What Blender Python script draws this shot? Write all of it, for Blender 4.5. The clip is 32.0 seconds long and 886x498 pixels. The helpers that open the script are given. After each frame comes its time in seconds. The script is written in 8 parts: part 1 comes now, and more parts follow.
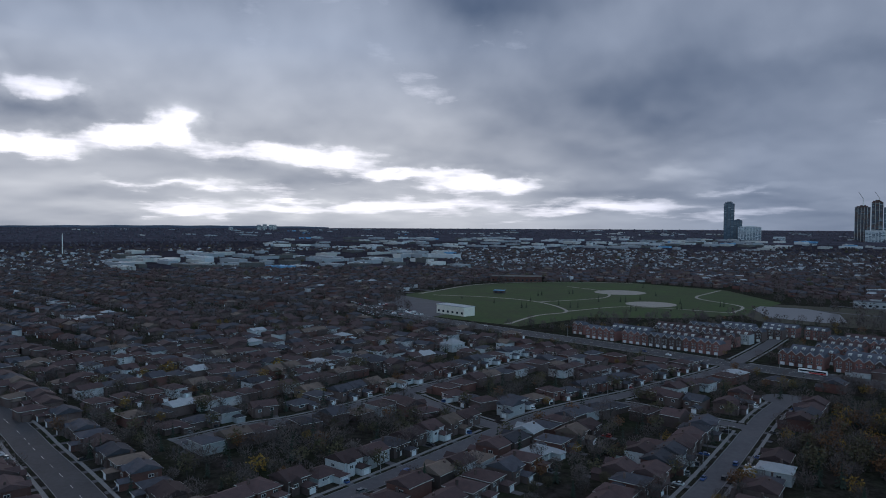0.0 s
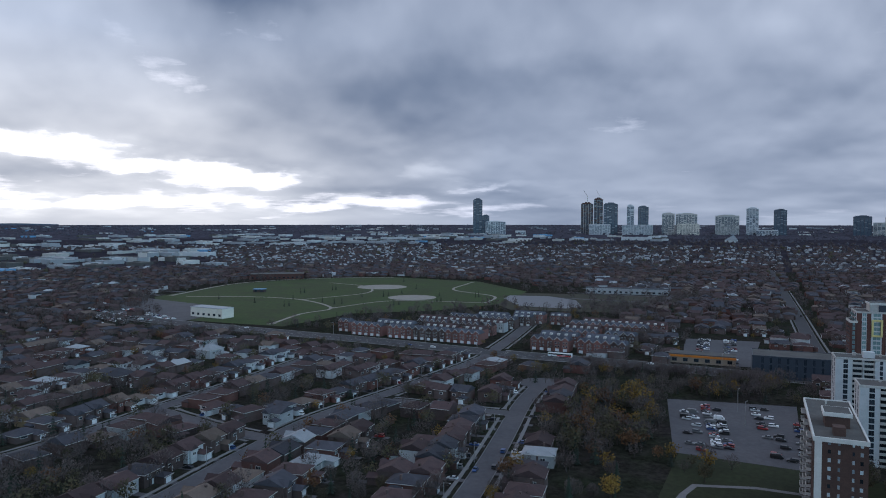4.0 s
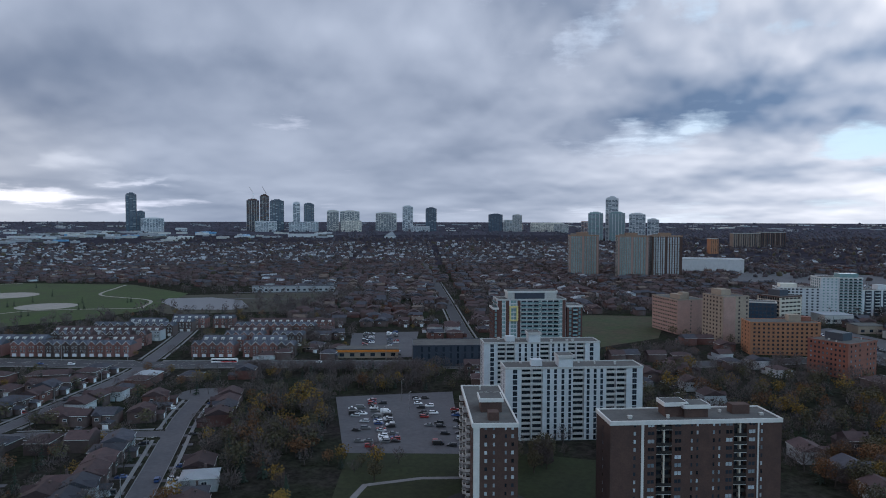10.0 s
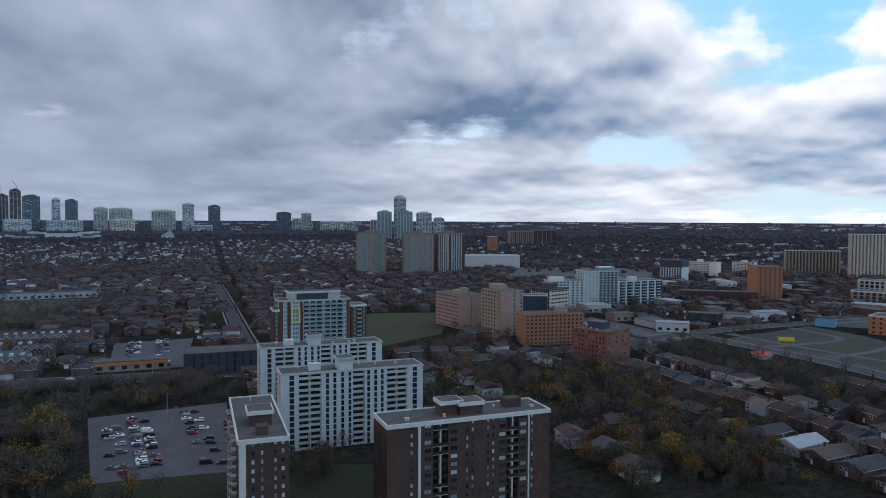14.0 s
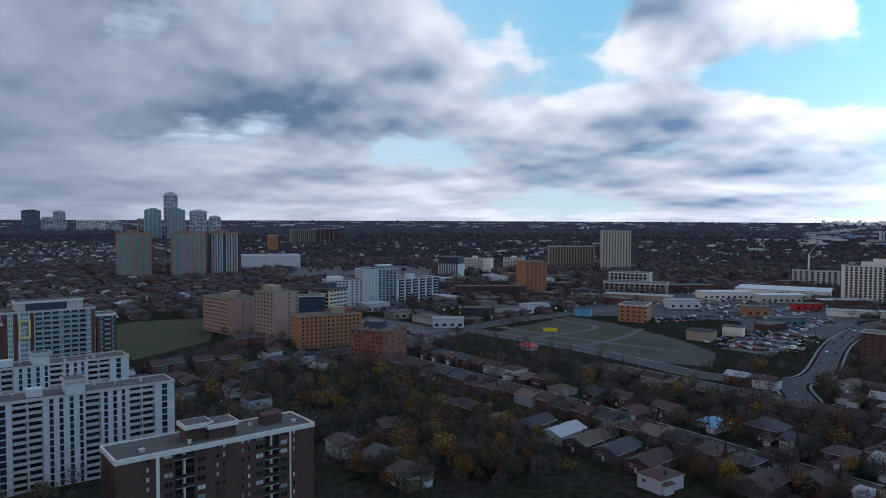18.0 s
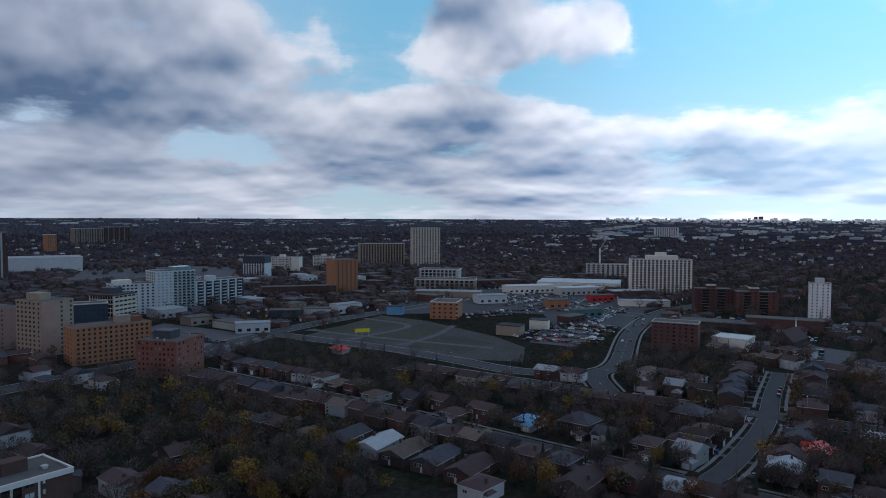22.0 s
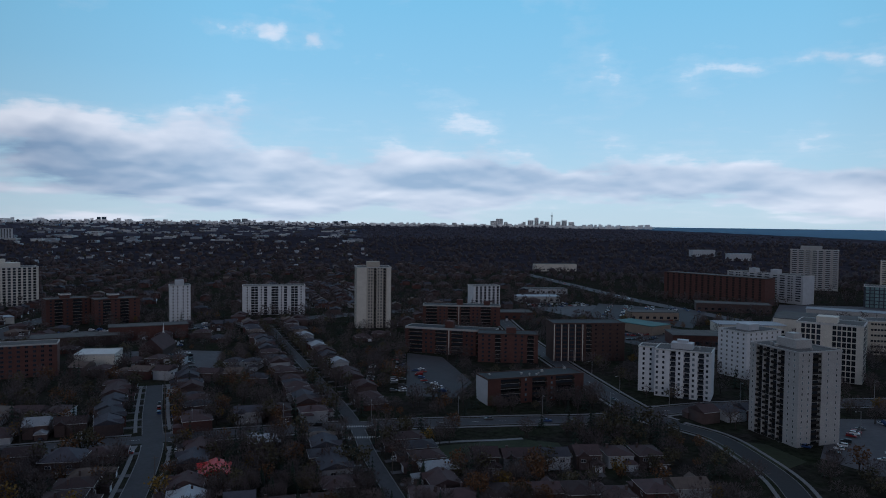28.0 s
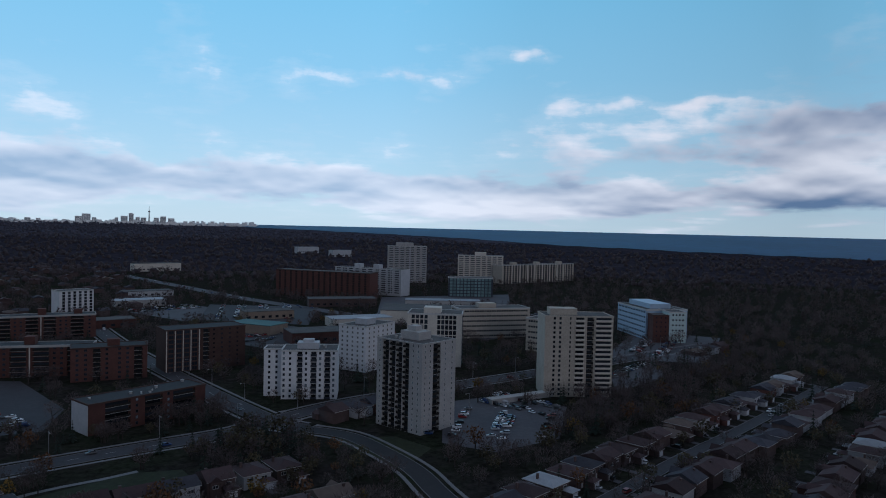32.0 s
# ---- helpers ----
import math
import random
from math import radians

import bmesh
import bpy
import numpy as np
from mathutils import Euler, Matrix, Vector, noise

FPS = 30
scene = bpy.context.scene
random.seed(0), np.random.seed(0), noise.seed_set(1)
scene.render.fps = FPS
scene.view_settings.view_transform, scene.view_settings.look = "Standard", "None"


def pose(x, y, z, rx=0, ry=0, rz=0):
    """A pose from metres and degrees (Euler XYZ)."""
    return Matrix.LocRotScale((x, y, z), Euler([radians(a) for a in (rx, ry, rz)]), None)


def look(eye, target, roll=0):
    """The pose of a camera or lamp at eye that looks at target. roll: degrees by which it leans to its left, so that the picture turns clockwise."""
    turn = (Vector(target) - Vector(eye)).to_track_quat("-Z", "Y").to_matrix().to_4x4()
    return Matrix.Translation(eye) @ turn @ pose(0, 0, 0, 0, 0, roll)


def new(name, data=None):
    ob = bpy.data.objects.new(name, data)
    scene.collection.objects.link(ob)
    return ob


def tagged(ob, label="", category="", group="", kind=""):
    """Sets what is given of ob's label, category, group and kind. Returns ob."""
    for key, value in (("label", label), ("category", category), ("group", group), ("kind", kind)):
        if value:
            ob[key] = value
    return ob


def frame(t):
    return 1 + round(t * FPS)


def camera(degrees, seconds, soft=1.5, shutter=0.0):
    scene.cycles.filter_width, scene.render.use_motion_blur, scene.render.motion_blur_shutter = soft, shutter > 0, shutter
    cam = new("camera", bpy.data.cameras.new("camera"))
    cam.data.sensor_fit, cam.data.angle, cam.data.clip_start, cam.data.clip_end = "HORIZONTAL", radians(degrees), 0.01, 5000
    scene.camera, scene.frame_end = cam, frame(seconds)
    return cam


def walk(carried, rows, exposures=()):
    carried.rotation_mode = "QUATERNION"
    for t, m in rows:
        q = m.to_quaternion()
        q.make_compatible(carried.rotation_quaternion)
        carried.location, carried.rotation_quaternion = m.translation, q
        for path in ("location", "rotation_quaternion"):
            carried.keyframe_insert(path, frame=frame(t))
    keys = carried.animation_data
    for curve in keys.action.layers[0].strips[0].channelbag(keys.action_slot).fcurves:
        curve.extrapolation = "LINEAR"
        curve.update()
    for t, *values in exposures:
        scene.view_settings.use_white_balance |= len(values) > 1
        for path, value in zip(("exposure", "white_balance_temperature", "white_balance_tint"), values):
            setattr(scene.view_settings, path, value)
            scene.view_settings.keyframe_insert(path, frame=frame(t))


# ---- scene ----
cam = camera(64.087, 32.0, soft=1.0)
PATH = [
    (0, -6.38, -30.30, 100.17, 88.100, -0.280, 0.009),
    (0.5, -6.89, -28.09, 100.02, 88.077, -0.227, -2.404),
    (1, -7.40, -25.87, 99.95, 88.061, -0.206, -4.829),
    (1.5, -7.84, -23.67, 99.89, 88.009, -0.180, -7.241),
    (2, -8.14, -21.48, 99.88, 87.967, -0.163, -9.655),
    (2.5, -8.27, -19.35, 99.94, 87.922, -0.148, -12.085),
    (3, -8.24, -17.32, 99.98, 87.878, -0.120, -14.487),
    (3.5, -8.09, -15.41, 99.97, 87.842, -0.082, -16.886),
    (4, -7.80, -13.58, 99.98, 87.799, -0.030, -19.296),
    (4.5, -7.40, -11.84, 99.98, 87.784, 0.034, -21.628),
    (6.5, -5.04, -5.59, 100.15, 87.701, 0.139, -30.838),
    (7, -4.29, -4.23, 100.12, 87.691, 0.131, -33.151),
    (7.5, -3.38, -3.08, 100.06, 87.673, 0.082, -35.380),
    (8, -2.38, -2.01, 100.02, 87.658, 0.028, -37.511),
    (8.5, -1.25, -0.99, 100.02, 87.648, -0.005, -39.597),
    (9, 0.00, -0.00, 100.00, 87.626, -0.052, -41.619),
    (9.5, 1.35, 0.94, 99.92, 87.602, -0.092, -43.692),
    (10, 2.81, 1.73, 99.81, 87.591, -0.147, -45.787),
    (10.5, 4.36, 2.40, 99.66, 87.564, -0.186, -47.876),
    (11, 5.96, 3.03, 99.60, 87.563, -0.229, -49.972),
    (11.5, 7.65, 3.64, 99.65, 87.545, -0.260, -52.078),
    (12, 9.46, 4.17, 99.67, 87.528, -0.263, -54.044),
    (12.5, 11.35, 4.55, 99.60, 87.524, -0.256, -56.117),
    (13, 13.28, 4.81, 99.44, 87.527, -0.258, -58.252),
    (13.5, 15.28, 4.95, 99.28, 87.535, -0.256, -60.418),
    (14, 17.42, 5.01, 99.12, 87.539, -0.244, -62.569),
    (14.5, 19.74, 5.09, 99.02, 87.544, -0.216, -64.737),
    (16.5, 30.35, 5.31, 98.46, 87.517, -0.206, -73.512),
    (17, 33.17, 5.21, 98.25, 87.510, -0.218, -75.624),
    (17.5, 36.04, 5.02, 98.12, 87.515, -0.223, -77.752),
    (18, 38.88, 4.76, 98.14, 87.515, -0.230, -79.862),
    (18.5, 41.74, 4.54, 98.25, 87.499, -0.206, -81.994),
    (19, 44.61, 4.40, 98.37, 87.467, -0.165, -84.133),
    (19.5, 47.54, 4.44, 98.45, 87.444, -0.129, -86.300),
    (20, 50.62, 4.63, 98.33, 87.390, -0.129, -88.469),
    (20.5, 53.90, 4.97, 98.05, 87.345, -0.160, -89.725),
    (21, 57.41, 5.39, 97.80, 87.356, -0.163, -90.119),
    (21.5, 60.99, 5.80, 97.52, 87.364, -0.194, -91.208),
    (22, 64.55, 6.19, 97.27, 87.378, -0.230, -95.141),
    (22.5, 68.17, 6.44, 97.15, 87.405, -0.223, -99.568),
    (23, 71.80, 6.56, 97.18, 87.440, -0.226, -103.978),
    (23.5, 75.45, 6.58, 97.19, 87.485, -0.294, -108.282),
    (24, 79.22, 6.47, 97.24, 87.525, -0.344, -112.558),
    (24.5, 83.12, 6.20, 97.41, 87.541, -0.361, -116.714),
    (25, 87.03, 5.66, 97.70, 87.564, -0.381, -120.897),
    (25.5, 90.76, 4.75, 97.98, 87.599, -0.427, -125.040),
    (27.5, 104.93, 0.03, 98.70, 87.753, -0.618, -141.080),
    (28, 108.27, -1.49, 98.72, 87.811, -0.689, -145.063),
    (28.5, 111.40, -3.31, 98.63, 87.866, -0.766, -148.992),
    (29, 114.35, -5.46, 98.49, 87.911, -0.890, -152.927),
    (29.5, 117.10, -7.91, 98.37, 87.970, -0.989, -156.887),
    (30, 119.71, -10.65, 98.28, 88.015, -1.056, -160.845),
    (30.5, 122.10, -13.56, 98.16, 88.055, -1.169, -164.804),
    (31, 124.29, -16.51, 98.00, 88.106, -1.262, -168.752),
    (31.5, 126.32, -19.42, 97.85, 88.146, -1.299, -172.659),
    (32, 128.25, -22.32, 97.70, 88.159, -1.309, -176.448),
]
walk(cam, [(t, pose(x, y, z, rx, ry, rz)) for t, x, y, z, rx, ry, rz in PATH],
     [(0, -0.46, 6050, 20), (2, -0.14, 6100, 20), (4, 0.04, 6150, 20), (8, 0.15, 6300, 20), (13, 0.1, 6250, 20), (19, -0.25, 6000, 20), (23, -0.62, 5850, 20), (28, -1.15, 5800, 20), (32, -1.08, 5750, 20)])

# ---- sky and sun ----
SUN_AZ, SUN_EL = -34.0, 11.0


def world_sky():
    w = bpy.data.worlds.new("sky")
    scene.world = w
    w.use_nodes = True
    nt = w.node_tree
    nt.nodes.clear()
    N = Nodes(nt)
    gen = N.add("ShaderNodeTexCoord").outputs["Generated"]
    sep = N.add("ShaderNodeSeparateXYZ", Vector=gen)
    X, Y, Z = sep.outputs
    sky = N.add("ShaderNodeTexSky")
    sky.sky_type = 'NISHITA'
    sky.sun_disc = False
    sky.sun_elevation = radians(SUN_EL + 8)
    sky.sun_rotation = radians(SUN_AZ)
    sky.altitude = 100
    # horizontal heading, and a height that packs the clouds together towards the horizon
    zz = N.math('MAXIMUM', Z, 0.0)
    hl = N.math('SQRT', N.math('ADD', N.math('ADD', N.math('MULTIPLY', X, X), N.math('MULTIPLY', Y, Y)), 1e-5))
    hx, hy = N.math('DIVIDE', X, hl), N.math('DIVIDE', Y, hl)
    lift = N.math('LOGARITHM', N.math('ADD', zz, 0.055), math.e)
    P = N.add("ShaderNodeCombineXYZ", X=N.math('MULTIPLY', hx, 2.9), Y=N.math('MULTIPLY', hy, 2.9), Z=N.math('MULTIPLY', lift, 1.0)).outputs[0]
    Pup = N.vmath('ADD', P, (0.0, 0.0, 0.2))
    n0 = N.noise(P, 1.5, 7, 0.52, w=4.4, warp=0.1)
    n2 = N.math('MULTIPLY', N.math('SUBTRACT', N.noise(P, 3.4, 6, 0.5, w=2.2, warp=0.15), 0.5), 0.44)
    n0 = N.math('ADD', N.math('ADD', N.math('MULTIPLY', n0, 1.3), -0.15), n2)
    m0, m1 = N.noise(P, 1.5, 3, 0.45, w=4.4, warp=0.12), N.noise(Pup, 1.5, 3, 0.45, w=4.4, warp=0.12)
    k0, k1 = N.noise(P, 3.4, 3, 0.45, w=2.2, warp=0.15), N.noise(N.vmath('ADD', P, (0.0, 0.0, 0.06)), 3.4, 3, 0.45, w=2.2, warp=0.15)
    az = N.math('MULTIPLY', N.math('ARCTAN2', hx, hy), 180 / math.pi)
    az = N.math('ADD', az, N.math('MULTIPLY', N.math('LESS_THAN', az, -100.0), 360.0))
    el = N.math('MULTIPLY', N.math('ARCSINE', zz), 180 / math.pi)
    Q = N.add("ShaderNodeCombineXYZ", X=az, Y=el, Z=0.0).outputs[0]
    Q = N.vmath('ADD', Q, N.vmath('MULTIPLY', N.vmath('SUBTRACT', N.colour_noise(P, 1.3, 4), (0.5, 0.5, 0.5)), (9.0, 2.6, 0.0)))
    Q = N.vmath('ADD', Q, N.vmath('MULTIPLY', N.vmath('SUBTRACT', N.colour_noise(P, 5.5, 6), (0.5, 0.5, 0.5)), (8.0, 2.2, 0.0)))

    def masses(rows):
        """Cloud masses and gaps: heading, height, half width, half height in degrees, and weight."""
        total = None
        for a, e, wa, we, k in rows:
            d = N.vmath('MULTIPLY', N.vmath('SUBTRACT', Q, (a, e, 0.0)), (1 / wa, 1 / we, 0.0))
            dot = N.nt.nodes.new("ShaderNodeVectorMath")
            dot.operation = 'DOT_PRODUCT'
            N.put(dot.inputs[0], d)
            N.put(dot.inputs[1], d)
            g = N.math('MULTIPLY', N.math('POWER', 0.37, dot.outputs["Value"]), k)
            total = g if total is None else N.math('ADD', total, g)
        return total

    gaps = masses([(-28.5, 9.4, 4.5, 1.2, -0.42), (-20.0, 7.2, 2.6, 1.3, -0.44), (-11, 5.4, 7.0, 0.9, -0.40), (4.0, 3.2, 6.5, 0.9, -0.42), (-33, 11.5, 3, 0.7, -0.3), (-3, 4.2, 4, 0.5, -0.28), (24, 3.0, 6, 0.5, -0.24), (-24, 6.4, 4, 0.7, -0.34), (-31, 5.4, 4, 0.8, -0.40), (18.5, 4.2, 3, 0.6, -0.26),
                   (-30, 13.0, 5, 0.9, -0.20), (13, 1.6, 7, 0.7, -0.22), (-14, 1.3, 20, 0.6, -0.22), (-22, 3.0, 6, 0.4, -0.25), (30, 1.4, 9, 0.6, -0.16)])
    blues = masses([(71, 13.6, 5, 1.0, -0.16), (91, 15.0, 3.0, 3.6, -0.22), (76.5, 5.2, 4.5, 0.9, -0.22), (102, 10.3, 13, 0.9, -0.20), (83, 17.5, 3, 1.2, -0.18), (112, 15.5, 3, 3.0, -0.22),
                    (124, 11.8, 12, 1.8, -0.24), (76, 9.6, 6, 0.8, -0.10), (104, 4.8, 9, 0.6, -0.07), (64, 16, 3, 1.5, -0.08), (209, 16, 9, 4, -0.3), (213, 5, 5, 5, -0.1)])
    heaps = masses([(7, 17, 5, 2.0, 0.25), (80, 12.2, 5, 2.6, 0.12), (101, 14.2, 9, 2.8, 0.22), (92, 3.0, 30, 1.7, 0.14), (98, 7.4, 16, 1.8, 0.15), (108, 15, 3, 2.0, 0.12), (129, 14.5, 2.4, 0.8, 0.20), (121, 17.0, 5, 1.4, 0.20),
                    (121, 4.8, 17, 3.0, 0.30), (138, 3.2, 20, 2.4, 0.32), (164, 2.8, 24, 1.9, 0.30), (124, 7.6, 5, 1.2, 0.12)])
    heaps2 = masses([(145, 18.4, 6, 1.1, 0.24), (160, 18.6, 6, 1.0, 0.26), (206, 8.0, 10, 1.3, 0.29), (202, 5.8, 12, 0.8, 0.22), (183, 13.6, 2.6, 0.9, 0.22), (171, 11.6, 5.5, 0.6, 0.18),
                     (188, 2.6, 26, 1.3, 0.24), (193, 9.6, 6, 0.6, 0.16), (177, 6.5, 10, 1.2, 0.10), (134, 13.8, 1.6, 0.6, 0.14)])
    dull = masses([(67, 9.5, 7, 4.5, 0.20), (119, 1.8, 11, 2.2, 0.26), (12, 10.5, 17, 5.0, 0.34), (-24, 17.0, 10, 1.8, 0.16), (-9, 3.8, 6, 0.8, 0.20), (-30, 8.0, 4, 0.9, 0.22), (31, 11, 10, 2.2, 0.18), (60, 8.5, 12, 4.2, 0.12),
                   (58, 16.5, 13, 3.2, 0.26), (86, 10.6, 5, 1.2, 0.22), (103, 11.2, 7, 1.3, 0.22), (84, 5.8, 9, 1.0, 0.16), (116, 5.0, 9, 1.0, 0.18), (110, 17, 5, 1.2, 0.2), (205, 7.0, 9, 1.2, 0.12), (118, 2.6, 24, 1.6, 0.26), (148, 2.2, 18, 1.0, 0.14), (57, 12, 8, 6, 0.10)])
    bright = masses([(71, 12.2, 5, 1.0, 0.24), (86, 14.2, 3, 1.2, 0.16), (103, 15.5, 5, 1.0, 0.12), (90, 2.6, 26, 1.2, 0.08), (98, 8.6, 14, 0.9, 0.16), (40, 9, 6, 2.5, 0.14), (22, 5.5, 6, 1.4, 0.12),
                     (50, 4.5, 10, 1.2, 0.14), (66, 4.8, 8, 0.9, 0.18), (28, 14.5, 7, 2.5, 0.12), (132, 6.2, 9, 1.0, 0.08), (-18, 13.5, 17, 4.0, 0.40), (8, 14.5, 9, 2.0, 0.10), (-6, 9.5, 12, 2.0, 0.12), (36, 13, 14, 4, 0.14), (72, 1.2, 30, 0.9, 0.22), (42, 14, 9, 3, 0.12), (160, 5.0, 26, 1.2, 0.16), (128, 7.2, 14, 1.0, 0.14), (120, 7.4, 8, 0.8, 0.12)])
    away = N.math('ADD', N.math('MULTIPLY', hx, 0.5), N.math('MULTIPLY', hy, -0.866))
    glow = N.math('ADD', N.math('MULTIPLY', hx, math.sin(radians(-18))), N.math('MULTIPLY', hy, math.cos(radians(-18))))
    glow = N.math('MULTIPLY', N.ramp(glow, [(0.75, 0.0), (0.96, 1.0)], -1, 1), N.ramp(zz, [(0.0, 1.0), (0.12, 0.8), (0.24, 0.0)]))
    cover = N.ramp(away, [(-1.0, 0.33), (-0.3, 0.28), (0.1, 0.14), (0.45, 0.02), (0.72, -0.08), (0.85, -0.15), (1.0, -0.16)], -1, 1)
    # extra cloud overhead, out of view, added to grey the light on the ground
    cover = N.math('ADD', cover, N.ramp(zz, [(0.42, 0.0), (0.7, 0.16)]))
    dens = N.math('ADD', N.math('ADD', N.math('ADD', n0, cover), N.math('ADD', N.math('MULTIPLY', gaps, 1.3), blues)), N.math('ADD', heaps, heaps2))
    streak = N.math('SUBTRACT', N.noise(N.vmath('MULTIPLY', P, (1.0, 1.0, 3.2)), 7.5, 6, 0.6, w=1.3, warp=0.3), 0.5)
    ragged = N.math('ADD', dens, N.math('MULTIPLY', streak, 0.34))
    hard = N.ramp(N.math('ADD', dens, N.math('MULTIPLY', streak, 0.15)), [(0.455, 0.0), (0.505, 0.55), (0.575, 1.0)])
    wisps = N.ramp(ragged, [(0.36, 0.0), (0.47, 0.5), (0.60, 1.0)])
    loose = N.math('MAXIMUM', N.ramp(away, [(-0.5, 0.85), (0.1, 0.3)], -1, 1), N.ramp(away, [(0.6, 0.0), (0.9, 0.15)], -1, 1))
    mask = N.math('ADD', N.math('MULTIPLY', hard, N.math('SUBTRACT', 1.0, loose)), N.math('MULTIPLY', wisps, loose))
    mask = N.math('MULTIPLY', mask, N.ramp(away, [(0.7, 1.0), (0.95, 0.86)], -1, 1))
    east = N.ramp(away, [(-0.35, 0.25), (0.35, 1.0)], -1, 1)
    edge = N.math('ADD', N.math('MULTIPLY', N.math('SUBTRACT', m0, m1), N.math('ADD', 0.7, N.math('MULTIPLY', east, 2.7))), N.math('MULTIPLY', N.math('MULTIPLY', N.math('SUBTRACT', k0, k1), east), 1.6))
    soft = N.math('ADD', N.math('SUBTRACT', dens, n0), N.math('ADD', N.math('MULTIPLY', m0, 1.3), -0.15))
    thick = N.ramp(soft, [(0.50, 0.28), (0.62, 0.06), (0.80, -0.12)])
    west = N.ramp(away, [(-0.2, 1.0), (0.5, 0.0)], -1, 1)
    lum = N.math('ADD', N.math('ADD', N.math('SUBTRACT', N.math('ADD', N.math('ADD', N.math('SUBTRACT', 0.57, N.math('MULTIPLY', east, 0.10)), edge), bright), dull), thick), N.math('MULTIPLY', glow, 0.16), True)
    shade = N.mixcol(west, (0.178, 0.295, 0.44), (0.098, 0.15, 0.23))
    lit = N.mixcol(west, (1.03, 1.08, 1.05), (0.53, 0.62, 0.70))
    lit = N.mixcol(glow, lit, (0.96, 1.0, 0.95))
    shade = N.mixcol(N.ramp(away, [(0.7, 0.0), (0.92, 0.8)], -1, 1), shade, (0.46, 0.63, 0.75))
    c = N.mixcol(lum, shade, lit)
    # clear sky: the sky model, deepened to the blue of a clear late afternoon
    grad = N.ramp(zz, [(0.0, 0.0), (0.05, 0.25), (0.20, 0.7), (0.40, 1.0)])
    # the unseen zenith is greyed so that less blue light falls on the city
    clear = N.mixcol(N.ramp(zz, [(0.42, 0.0), (0.75, 1.0)]), N.mixcol(grad, (0.86, 1.12, 1.12), (0.235, 0.83, 1.12)), (0.50, 0.56, 0.70))
    blue = N.scale(N.mixcol(0.85, N.scale(sky.outputs[0], 0.10), clear), 0.86)
    blue = N.mixcol(N.math('MULTIPLY', west, 0.9), blue, (0.80, 0.86, 0.95))
    blue = N.mixcol(glow, blue, (1.9, 1.88, 1.8))
    allc = N.mixcol(mask, blue, c)
    far = N.ramp(away, [(0.6, 1.0), (0.93, 1.75)], -1, 1)
    south = N.math('MULTIPLY', N.ramp(hx, [(-0.55, 0.45), (-0.05, 0.0)], -1, 1), N.ramp(hy, [(-0.6, 1.0), (-0.2, 0.0)], -1, 1))
    far = N.math('ADD', far, south)
    allc = N.vmath('MULTIPLY', allc, N.add("ShaderNodeCombineXYZ", X=far, Y=far, Z=far).outputs[0])
    out = N.add("ShaderNodeOutputWorld")
    bg = N.add("ShaderNodeBackground", Color=allc, Strength=1.0)
    nt.links.new(bg.outputs[0], out.inputs[0])


